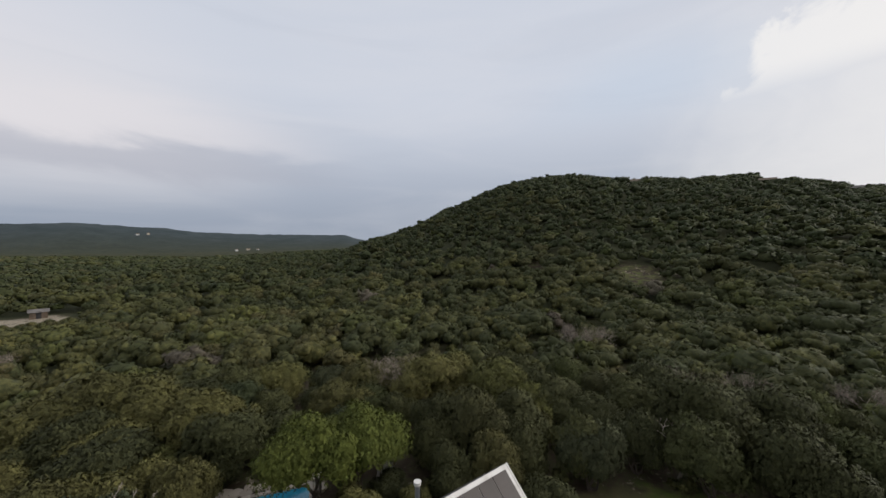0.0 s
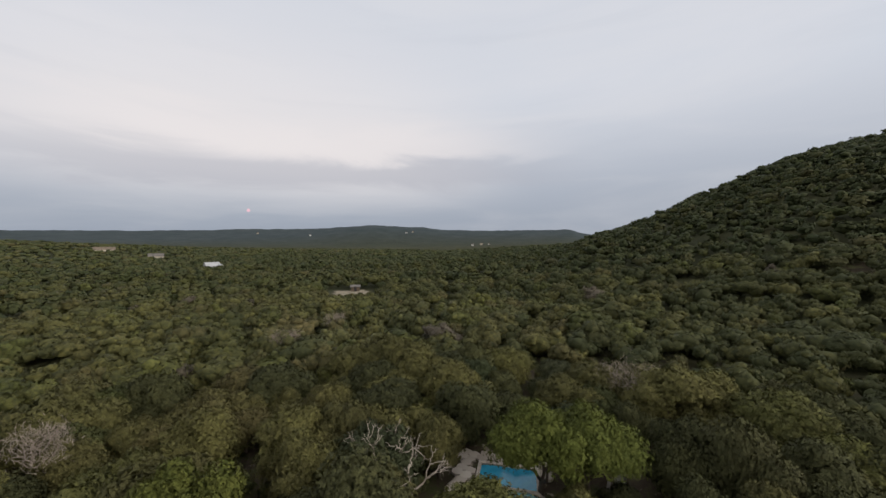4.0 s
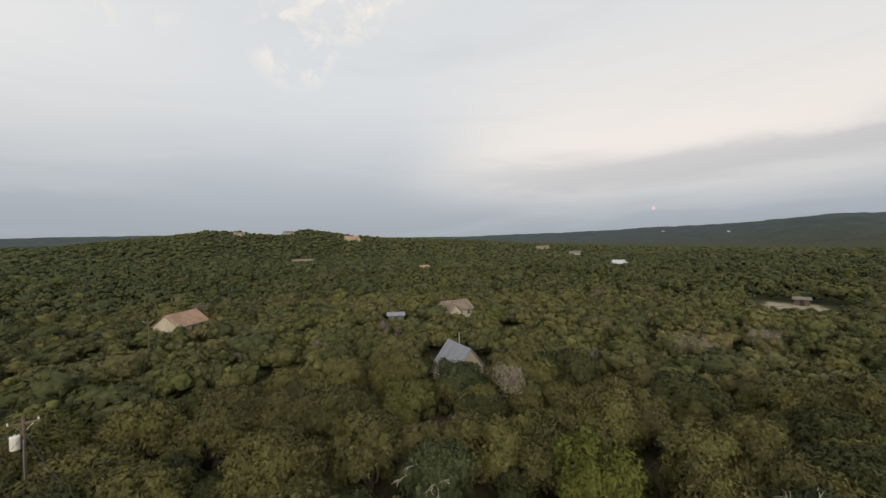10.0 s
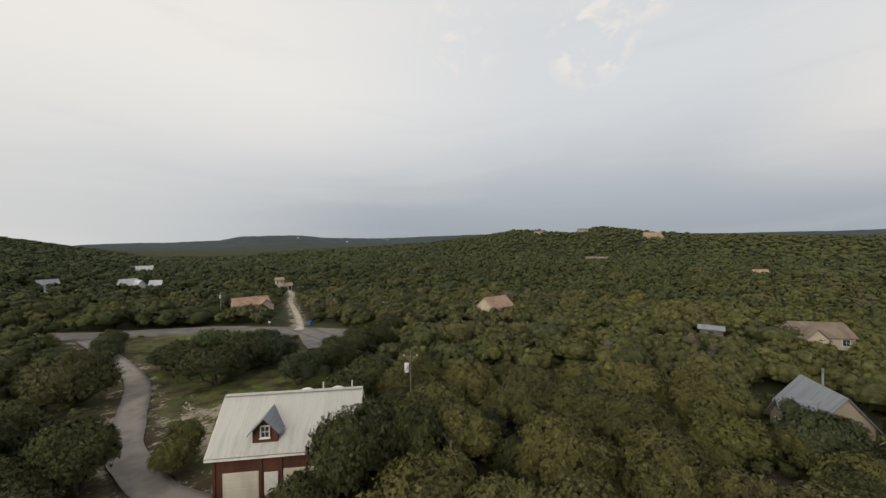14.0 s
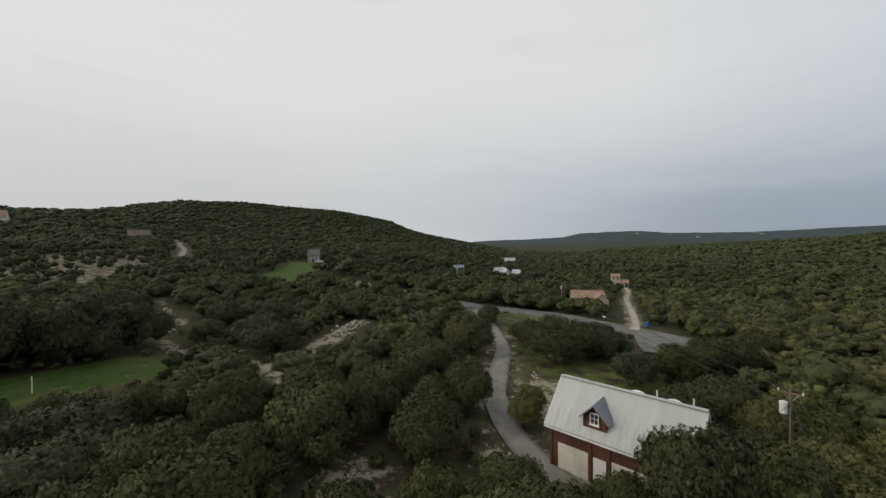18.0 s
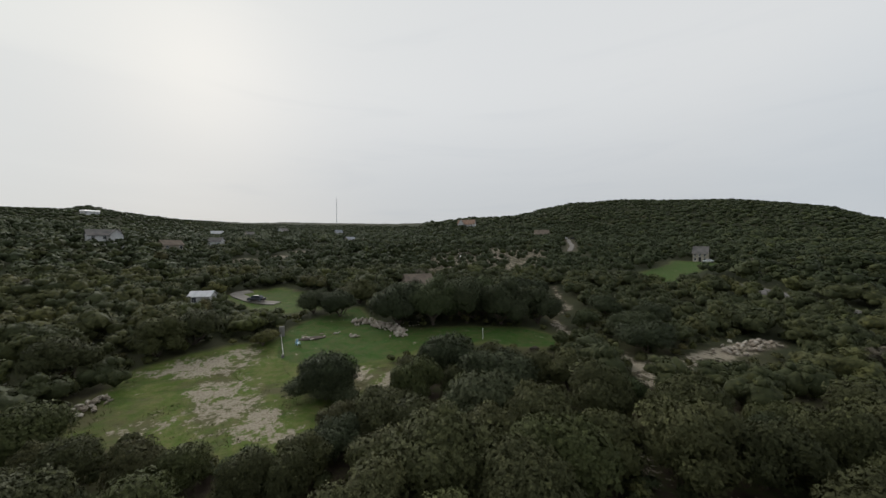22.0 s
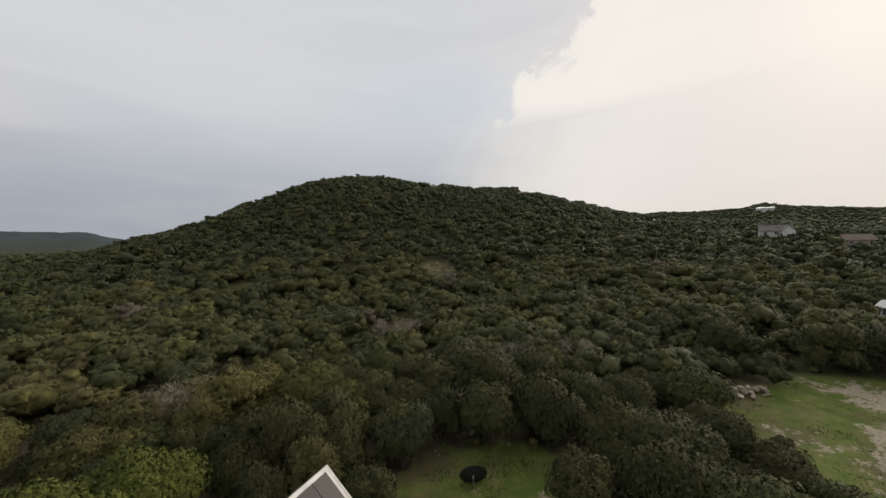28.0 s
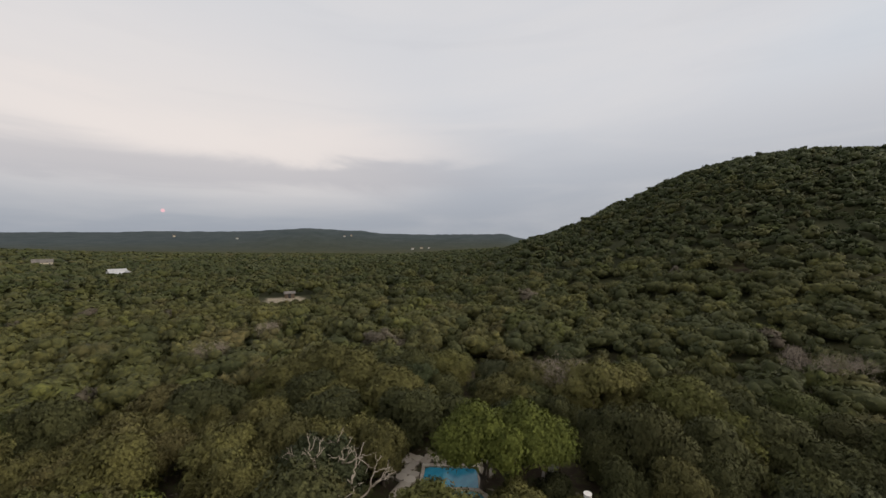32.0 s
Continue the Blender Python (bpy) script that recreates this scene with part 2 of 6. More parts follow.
OAK = ((0.178, 0.166, 0.054), (0.076, 0.074, 0.031), (0.184, 0.150, 0.070))
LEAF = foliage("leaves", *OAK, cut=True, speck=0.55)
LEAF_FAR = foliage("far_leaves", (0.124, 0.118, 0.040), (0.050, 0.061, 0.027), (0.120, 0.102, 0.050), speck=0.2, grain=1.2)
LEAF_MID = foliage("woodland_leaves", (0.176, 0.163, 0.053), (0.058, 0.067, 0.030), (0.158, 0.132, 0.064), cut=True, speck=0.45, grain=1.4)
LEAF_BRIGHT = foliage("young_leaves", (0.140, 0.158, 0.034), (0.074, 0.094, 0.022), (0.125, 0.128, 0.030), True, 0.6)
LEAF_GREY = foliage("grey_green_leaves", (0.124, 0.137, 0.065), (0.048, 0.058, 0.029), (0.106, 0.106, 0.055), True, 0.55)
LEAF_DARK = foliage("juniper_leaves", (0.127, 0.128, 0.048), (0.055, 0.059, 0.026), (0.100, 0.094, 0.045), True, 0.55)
TWIGS = plain("dry_twigs", (0.29, 0.245, 0.20), (0.19, 0.155, 0.125), 2.0, 0.9)
DRY_CROWN = foliage("dry_foliage", (0.16, 0.135, 0.10), (0.085, 0.074, 0.052), (0.125, 0.104, 0.078), cut=True)
BARK = plain("bark", (0.12, 0.095, 0.075), (0.05, 0.04, 0.032), 4.0, 0.95, 0, 0.6)
DEADWOOD = plain("bleached_wood", (0.40, 0.35, 0.29), (0.22, 0.18, 0.145), 3.0, 0.9, 0, 0.4)


def ground_material():
    k = Mat("ground", 0.95, 0.0, 0.1)
    p = k.where()
    big, mid, fine = k.noise(0.06, 4, at=p), k.noise(0.5, 6, at=p), k.noise(4.0, 6, 0.65, at=p)
    litter = k.mix(k.ramp(mid, 0.35, 0.7), (0.048, 0.036, 0.025), (0.085, 0.066, 0.046))
    wild = k.mix(k.ramp(big, 0.4, 0.65), (0.055, 0.062, 0.024), (0.085, 0.080, 0.035))
    c = k.mix(k.ramp(k.math("ADD", k.math("MULTIPLY", mid, 0.6), k.math("MULTIPLY", fine, 0.4)), 0.45, 0.6), litter, wild)
    lawn = k.mix(k.ramp(mid, 0.35, 0.68), (0.038, 0.088, 0.014), (0.068, 0.094, 0.024))
    lawn = k.mix(k.ramp(fine, 0.5, 0.8, 0, 0.5), lawn, (0.12, 0.105, 0.045))
    lawn = k.mix(k.ramp(k.noise(0.8, 6, 0.65, at=p), 0.44, 0.62, 0, 0.42), lawn, (0.098, 0.090, 0.040))
    lawn = k.mix(k.ramp(k.noise(0.22, 5, 0.6, at=p), 0.52, 0.66, 0, 0.6), lawn, (0.045, 0.080, 0.018))
    meadow = k.mix(k.ramp(k.noise(0.9, 7, 0.7, at=p), 0.38, 0.66), (0.082, 0.118, 0.022), (0.140, 0.138, 0.048))
    meadow = k.mix(k.ramp(k.noise(0.28, 5, 0.6, at=p), 0.46, 0.66, 0, 0.55), meadow, (0.050, 0.078, 0.018))
    meadow = k.mix(k.ramp(k.noise(0.12, 4, 0.6, at=p), 0.48, 0.62, 0, 0.8), meadow, (0.098, 0.084, 0.046))
    lawn = k.mix(k.ramp(k.attr("grass"), 0.80, 0.95), meadow, lawn)
    c = k.mix(k.ramp(k.math("ADD", k.attr("grass"), k.math("MULTIPLY", k.math("SUBTRACT", mid, 0.5), 0.7)), 0.35, 0.6), c, lawn)
    stone = k.mix(k.ramp(fine, 0.35, 0.7), (0.34, 0.295, 0.225), (0.20, 0.165, 0.115))
    c = k.mix(k.ramp(k.math("ADD", k.attr("bare"), k.math("MULTIPLY", k.math("SUBTRACT", k.math("ADD", k.math("MULTIPLY", k.noise(0.45, 4, 0.6, at=p), 0.5), k.math("MULTIPLY", k.noise(1.7, 9, 0.72, at=p), 0.5)), 0.5), 5.2)), 0.46, 0.82), c, stone)
    # woods too far off for single trees; haze painted as blue-grey on the farthest
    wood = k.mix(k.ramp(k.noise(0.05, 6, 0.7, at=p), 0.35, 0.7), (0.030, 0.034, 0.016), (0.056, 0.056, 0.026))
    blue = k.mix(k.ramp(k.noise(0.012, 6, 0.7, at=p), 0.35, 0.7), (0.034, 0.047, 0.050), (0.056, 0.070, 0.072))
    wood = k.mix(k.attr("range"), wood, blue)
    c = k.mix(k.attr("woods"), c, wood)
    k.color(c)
    k.bump(k.math("ADD", fine, k.math("MULTIPLY", mid, 2.0)), 0.6, 0.08)
    return k.m


GROUND = ground_material()
ASPHALT = plain("asphalt", (0.165, 0.152, 0.140), (0.105, 0.097, 0.090), 2.0, 0.9)
CONCRETE = plain("pale_paving", (0.25, 0.225, 0.195), (0.17, 0.15, 0.13), 2.0, 0.9)
GRAVEL = plain("caliche_gravel", (0.46, 0.41, 0.33), (0.30, 0.25, 0.19), 3.0, 0.95, 0, 0.5)


# ---- land ----
# the land: valley floor by direction (degrees from +y towards -x) and distance, and the hills that rise from it
EYE_Z = 18.0
FLOOR_R = [0, 45, 100, 200, 400, 900, 2000, 5000]
FLOOR_AZ = [0, 45, 90, 135, 170, 203, 230, 260, 290, 325, 360]
FLOOR_Z = [[0, 0, 1, 7, 16, 18, 10, 0], [0, 0, -1, -2, -3, -6, -8, -10], [0, -1, -3, -5, -2, 8, 5, 0],
           [0, -1, -3, -4, 0, 10, 5, 0], [0, 0, -1, -3, -4, -4, -2, 0], [0, 0, 1, 8, 16, 16, 8, 0],
           [0, 0, 2, 10, 24, 34, 25, 20], [0, 0, 3, 13, 26, 42, 50, 40], [0, 0, 3, 13, 26, 42, 50, 40],
           [0, 0, 1, 8, 20, 30, 20, 0], [0, 0, 1, 7, 16, 18, 10, 0]]
# each hill: azimuths, crest elevation in degrees, crest distance, foot distance, steepness
BIG_HILL = ([270, 285, 297, 303, 304.5, 307.5, 310.7, 314, 316.5, 319.2, 322, 327, 331, 336, 340, 344, 347, 350.5, 353.5, 357, 359.5, 362.5, 366.5, 369, 371.5, 378, 395],
    [-2, 1.5, 2.6, 3.7, 4.0, 5.2, 6.1, 6.9, 7.5, 8.3, 8.4, 8.7, 9.2, 9.7, 10.4, 10.35, 10.1, 9.35, 8.3, 6.6, 5.7, 4.1, 2.3, 1.6, 0.9, -2, -3],
    [620, 600, 570, 550, 542, 528, 515, 500, 488, 475, 463, 445, 435, 424, 415, 408, 403, 396, 391, 385, 379, 373, 364, 357, 349, 340, 330], 75, 1.25)
UP_VALLEY = ([225, 240, 244, 252, 260, 268, 272, 280, 284, 286, 288.8, 291, 293, 296, 299, 304, 310, 315],
    [1.0, 3.0, 3.3, 3.1, 3.15, 3.2, 3.05, 3.45, 3.9, 4.1, 4.65, 4.2, 4.15, 4.1, 4.3, 4.05, 3.8, 2],
    [1300, 1300, 1300, 1276, 1253, 1192, 1158, 950, 850, 800, 791, 797, 805, 820, 831, 850, 877, 900], 500, 1.2)
ROUND_HILL = ([168, 174, 180, 187, 189.6, 191.1, 193.3, 195.1, 196.8, 203, 205, 211, 218, 222, 224.4, 228, 232.9, 240, 243.5, 247, 252],
    [-4, -2, -0.5, 0.88, 1.37, 1.7, 2.3, 3.0, 3.8, 5.0, 5.3, 5.65, 6.1, 5.9, 5.9, 5.2, 4.2, 4.0, 3.6, 3.2, 1],
    [900, 900, 900, 900, 900, 900, 888, 880, 871, 850, 845, 832, 816, 800, 781, 748, 691, 620, 606, 594, 580], 330, 1.3)
KNOLL = ([20, 25.5, 40, 56, 68, 79, 85.7, 89.3, 95.6, 103.3, 107.9, 111.7, 114.2, 116.3, 118.2, 120.6, 123.2, 126.7, 129.3, 132.5, 137, 140.8, 148, 155, 165],
    [-2.5, -1.4, -1.0, -0.8, -0.55, 0.0, 0.38, 0.66, 0.98, 1.23, 1.55, 2.18, 2.5, 2.1, 1.7, 1.85, 2.12, 2.26, 1.83, 1.4, 0.9, 0.45, 0.05, -0.3, -0.8],
    [840, 840, 840, 811, 789, 773, 763, 758, 748, 733, 720, 711, 703, 700, 700, 705, 716, 734, 750, 768, 790, 808, 841, 867, 900], 430, 1.1)
FAR_RANGE = ([0, 10, 11.9, 13.8, 15.4, 28, 34.3, 38, 41, 45.8, 49.8, 53, 60, 64, 67.5, 75.7, 83.7, 89.3, 101, 132.6, 140.8, 147.5, 156, 160.5, 167.6, 169.8, 175, 181, 195],
    [-1, 0.6, 1.0, 1.4, 1.9, 1.85, 2.0, 2.45, 2.5, 2.78, 2.45, 2.2, 1.98, 1.95, 1.73, 1.52, 1.38, 1.2, 1.2, 1.6, 1.35, 1.08, 1.2, 1.6, 1.38, 0.85, 0.58, 0.43, -0.5],
    [2400, 2445, 2450, 2450, 2448, 2400, 2361, 2339, 2322, 2300, 2340, 2500, 2769, 2923, 3030, 3194, 3264, 3300, 3300, 3223, 3203, 3062, 2860, 2800, 2933, 3117, 3375, 3500, 3500], 1500, 1.1)


def land(x, y):
    """The height of the ground at x, y (numbers or arrays)."""
    x, y = np.asarray(x, float), np.asarray(y, float)
    r = np.hypot(x, y)
    az = np.degrees(np.arctan2(-x, y)) % 360
    table = np.stack([np.interp(r, FLOOR_R, row) for row in FLOOR_Z])
    k = np.clip(np.searchsorted(FLOOR_AZ, az, side="right") - 1, 0, len(FLOOR_AZ) - 2)
    az0, az1 = np.take(FLOOR_AZ, k), np.take(FLOOR_AZ, k + 1)
    u = (az - az0) / (az1 - az0)
    u = u * u * (3 - 2 * u)
    a = np.take_along_axis(table, k[None], 0)[0]
    b = np.take_along_axis(table, k[None] + 1, 0)[0]
    z = a + (b - a) * u
    rise = np.zeros_like(z)
    for azs, els, ds, foot, steep in (BIG_HILL, UP_VALLEY, ROUND_HILL, KNOLL, FAR_RANGE):
        w = np.where(az < azs[0] - 1e-6, az + 360, az) if azs[-1] > 360 else az
        el = np.interp(w, azs, els, left=-9, right=-9)
        d = np.interp(w, azs, ds)
        crest = EYE_Z - 3.0 + d * np.tan(np.radians(el))
        s = np.clip((r - foot) / (d - foot), 0, 1)
        s = 0.45 * s ** steep + 0.55 * np.sin(s * np.pi / 2) ** 2
        back = np.clip((r - d) / (0.9 * d), 0, 1)
        s = s * (1 - 0.8 * back * back * (3 - 2 * back))
        rise = np.maximum(rise, np.where(el > -8, s * (crest - z), 0))
    return z + rise



# ---- open places, roads and sight lines ----
CLEARING = [(42.4, 16.5), (44.5, 19), (50, 19.5), (54, 17.5), (59, 17), (64, 13.5), (67, 7), (68.2, -0.7), (59.2, -0.8), (56.6, -2.5), (52.4, -10.9), (51, -13), (45.7, -16), (42.4, -15.7), (42.1, -9.9), (38.7, -7.6), (37.5, -4.2), (34.0, -2.4), (30.0, 0.2), (32.5, 2.4), (35.5, 5.0), (39.4, 8.5), (41.9, 12.2)]
UPPER_LAWN = [(59.2, -0.8), (71, -1.4), (77.5, -5.8), (83, -12.2), (87, -18.5), (77.5, -17.7), (65.1, -22.6), (61.3, -35.6), (56.2, -43.7), (47.6, -46.1), (44.4, -43.8), (47.6, -37.4), (53.2, -34.1), (55.8, -23.9), (52.9, -15.9), (52.4, -10.9), (56.6, -2.5)]
BACK_LAWN = [(8.5, 22), (9.3, 25), (15.2, 25.3), (19.7, 23.8), (21.8, 19.5), (20, 15), (16, 12.5), (10, 14)]
GARAGE_LAWN = [(-4.5, -35), (-3.2, -45), (-4, -60), (-3, -75), (0, -92), (-12, -91), (-22, -72), (-24, -58), (-20, -46), (-13, -39)]
HOUSE_LAWN = [(70, -112), (90, -125), (100, -165), (108, -178), (90, -182), (80, -140)]
FAR_LAWN = [(88, 0), (110, 12), (118, -2), (104, -14), (90, -10)]
SANDY = [(-106, 84), (-120, 96), (-112, 104), (-100, 96)]
HILL_GLADE = [(54, 98), (70, 104), (76, 118), (64, 127), (52, 116)]
HILL_GLADE_2 = [(28, 116), (44, 126), (40, 138), (30, 132)]
HILL_SCAR = [(-18, 92), (-12, 94), (-10, 102), (-18, 100)]
HILL_SCAR_2 = [(4, 96), (9, 97), (8, 106), (3, 105)]
ROCKY_SLOPE = [(118, -52), (150, -60), (214, -112), (212, -166), (168, -160), (112, -96)]
POOL_YARD = [(-15.5, 21.5), (-8.0, 21.0), (-7.5, 26.5), (-13, 27.8), (-15.5, 26)]
HOME_PLOT = [(-4, 12), (8, 12), (9, 19), (4, 21.5), (-3.5, 20)]
OPEN = [CLEARING, UPPER_LAWN, BACK_LAWN, GARAGE_LAWN, HOUSE_LAWN, FAR_LAWN, SANDY, POOL_YARD, HOME_PLOT]
DRIVE = [(-5.0, -26.2), (-3.3, -29.2), (-1.9, -32.0), (-0.8, -36), (0.1, -42), (-0.5, -50), (-1.3, -62), (0.6, -75), (3.0, -87), (5.4, -97.5)]
ROAD = [(70, -134), (45, -123), (26, -112), (6, -102.5), (-3, -100), (-13.6, -95), (-24.8, -84), (-35, -74.5), (-52, -60), (-70, -48)]
SIDE_STREET = [(-32, -79), (-29.3, -70), (-27.8, -63)]
GRAVEL_DRIVE = [(-29.2, -81), (-31.5, -86), (-36.8, -103), (-45.0, -132), (-52, -150), (-58, -172)]
CREEK_PATH = [(90, -84), (76.3, -73), (65.5, -65.6), (61.1, -56), (51, -50.3), (43.5, -49.0), (31, -46.2)]
CREEK = [(29.4, -76), (30.0, -66), (30.5, -58.5), (31.0, -50), (28.3, -41.8)]
HILL_LANE = [(99.5, -1), (102.5, 3), (106.6, 6.1), (113.1, 9.0), (116, 5.5)]
UP_LANE = [(170, -172), (200, -205), (225, -228), (250, -251)]
WAYS = [(DRIVE, 1.9), (ROAD, 3.3), (SIDE_STREET, 3.0), (GRAVEL_DRIVE, 1.7), (CREEK_PATH, 0.7), (CREEK, 1.4), (HILL_LANE, 2.0), (UP_LANE, 3.0)]


# worn places: centre, reach and how bare
BARE_SPOTS = ((59.5, 9.5, 3.6, 6.0, 0.95), (63, 5.5, 2.6, 3.0, 0.7), (50, 7, 4.2, 3.2, 0.76), (46, 5, 5.0, 3.4, 0.82), (40.5, 2.2, 4.2, 2.4, 0.86), (36, 0, 3.2, 1.8, 0.72), (43.4, 12.6, 2.0, 2.6, 0.6), (47.5, -10.7, 2.4, 2.2, 0.8), (44, -13.5, 3.4, 2.4, 0.85),
              (-5.5, -42, 1.6, 7, 0.75), (-7.5, -45, 3, 2.5, 0.7), (18, 18, 1.5, 2, 0.4), (19, -25, 5, 3, 0.5), (10.8, -25.2, 3, 3, 0.75), (8, -20, 3, 3, 0.5), (-2.4, -28.6, 3.2, 2.4, 0.8), (33, -46, 5, 3, 0.7), (25, -56, 2.4, 2.0, 0.7), (68, -67.5, 5, 2.6, 0.9), (182, 10.6, 7, 5, 1.2), (192, -4, 6, 4, 1.1), (217, -14, 7, 5, 1.2), (282, -33, 7, 6, 1.2))


def inside(poly, x, y):
    """Whether points lie in a polygon."""
    hit = np.zeros(np.shape(x), bool)
    for (x0, y0), (x1, y1) in zip(poly, poly[1:] + poly[:1]):
        cross = (y0 > y) != (y1 > y)
        hit ^= cross & (x < (x1 - x0) * (y - y0) / (y1 - y0 if y1 != y0 else 1e-9) + x0)
    return hit


def off_line(line, x, y):
    """How far points lie from a broken line."""
    best = np.full(np.shape(x), 1e9)
    for (x0, y0), (x1, y1) in zip(line, line[1:]):
        dx, dy = x1 - x0, y1 - y0
        u = np.clip(((x - x0) * dx + (y - y0) * dy) / (dx * dx + dy * dy), 0, 1)
        best = np.minimum(best, np.hypot(x - x0 - u * dx, y - y0 - u * dy))
    return best


def near_poly(poly, x, y, fade=2.0):
    """1 inside a polygon, falling to 0 some metres outside."""
    d = off_line(poly + poly[:1], x, y)
    return np.where(inside(poly, x, y), 1.0, np.clip(1 - d / fade, 0, 1))


def part(name, mesh, material, parent=None, label=""):
    """Links a bmesh or mesh as one object under a thing or a part."""
    if isinstance(mesh, bmesh.types.BMesh):
        data = bpy.data.meshes.new(name)
        mesh.to_mesh(data)
        mesh.free()
    else:
        data = mesh
    if material and not data.materials:
        data.materials.append(material)
    ob = new(name, data)
    if parent:
        ob.parent = parent
    return tagged(ob, label)


def raw_mesh(name, verts, faces, smooth=False):
    """A mesh from arrays: verts n x 3, faces n x k."""
    data = bpy.data.meshes.new(name)
    verts, faces = np.asarray(verts, np.float32), np.asarray(faces, np.int32)
    k = faces.shape[1]
    data.vertices.add(len(verts))
    data.vertices.foreach_set("co", verts.ravel())
    data.loops.add(faces.size)
    data.loops.foreach_set("vertex_index", faces.ravel())
    data.polygons.add(len(faces))
    data.polygons.foreach_set("loop_start", np.arange(len(faces), dtype=np.int32) * k)
    data.polygons.foreach_set("loop_total", np.full(len(faces), k, np.int32))
    if smooth:
        data.polygons.foreach_set("use_smooth", np.ones(len(faces), bool))
    data.update()
    return data


def point_values(data, name, values):
    data.attributes.new(name, "FLOAT", "POINT").data.foreach_set("value", np.asarray(values, np.float32))


# ---- ground ----
def build_ground():
    n_az = 540
    rings = np.concatenate([np.arange(0.5, 20, 2.0), np.arange(20, 80, 0.6), np.geomspace(80, 4900, 150)])
    az = np.arange(n_az) / n_az * 2 * np.pi
    r = rings[:, None]
    x, y = -np.sin(az) * r, np.cos(az) * r
    z = land(x, y)
    rough = np.array([noise.noise((a * 0.25, b * 0.25, 0)) for a, b in zip(x[:170].ravel(), y[:170].ravel())]).reshape(-1, n_az)
    z[:170] += 0.18 * rough * np.clip((rings[:170, None] - 5) / 20, 0, 1)
    # far woods stand as a lumpy canopy
    far = np.clip((r - 800) / 250, 0, 1) * np.ones_like(x)
    lump = np.random.default_rng(5).random(x.shape)
    z += far * (2.0 + 5.0 * lump * np.clip(r / 2000, 0.5, 1.0))
    verts = np.stack([x, y, z], -1).reshape(-1, 3)
    i, j = np.meshgrid(np.arange(len(rings) - 1), np.arange(n_az), indexing="ij")
    k = (j + 1) % n_az
    faces = np.stack([i * n_az + j, i * n_az + k, (i + 1) * n_az + k, (i + 1) * n_az + j], -1).reshape(-1, 4)[:, ::-1]
    data = raw_mesh("ground", verts, faces, True)
    px, py = x.ravel(), y.ravel()
    grass = np.zeros(len(px))
    for poly, much in ((CLEARING, 0.75), (UPPER_LAWN, 1.0), (BACK_LAWN, 0.7), (GARAGE_LAWN, 0.48), (HOUSE_LAWN, 1.0), (FAR_LAWN, 0.9), (HILL_GLADE, 0.42), (HILL_GLADE_2, 0.36)):
        grass = np.maximum(grass, much * near_poly(poly, px, py, 5.0))
    grass = np.maximum(grass, 0.8 * np.clip(2.2 - off_line(ROAD, px, py) / 3.3, 0, 1))
    bare = np.zeros(len(px))
    for cx, cy, rx, ry, much in BARE_SPOTS:
        q = np.hypot((px - cx) / rx, (py - cy) / ry)
        bare = np.maximum(bare, 1.04 * much * np.clip((1.7 - q) / 1.35, 0, 1))
    for poly, much in ((SANDY, 1.0), (ROCKY_SLOPE, 0.50), (HILL_SCAR, 0.6), (HILL_SCAR_2, 0.7), (HILL_GLADE, 0.2), (POOL_YARD, 0.3), (HOME_PLOT, 0.3)):
        bare = np.maximum(bare, much * near_poly(poly, px, py))
    for line, half, much in ((CREEK_PATH, 1.0, 0.66), (CREEK, 2.4, 0.80), (UP_LANE, 1.6, 0.8), (DRIVE, 2.6, 0.5), (GRAVEL_DRIVE, 1.8, 0.9)):
        bare = np.maximum(bare, much * np.clip(1.6 - off_line(line, px, py) / half, 0, 1))
    point_values(data, "grass", grass)
    point_values(data, "bare", bare)
    wild = np.clip((np.hypot(px, py) - 45) / 30, 0, 1)
    for poly in OPEN + [ROCKY_SLOPE, HILL_GLADE, HILL_GLADE_2]:
        wild *= 1 - near_poly(poly, px, py)
    for cx, cy, rx, ry, much in BARE_SPOTS:
        if math.hypot(cx, cy) > 150:
            wild *= np.clip(np.hypot((px - cx) / rx, (py - cy) / ry) - 0.5, 0, 1)
    for line, half in WAYS:
        wild *= np.clip(off_line(line, px, py) / half - 1, 0, 1)
    point_values(data, "woods", wild)
    # 1 on the far hills, where distance haze is painted into the colour
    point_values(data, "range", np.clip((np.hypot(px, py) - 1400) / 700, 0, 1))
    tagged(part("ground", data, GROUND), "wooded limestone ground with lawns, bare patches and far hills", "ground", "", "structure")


build_ground()


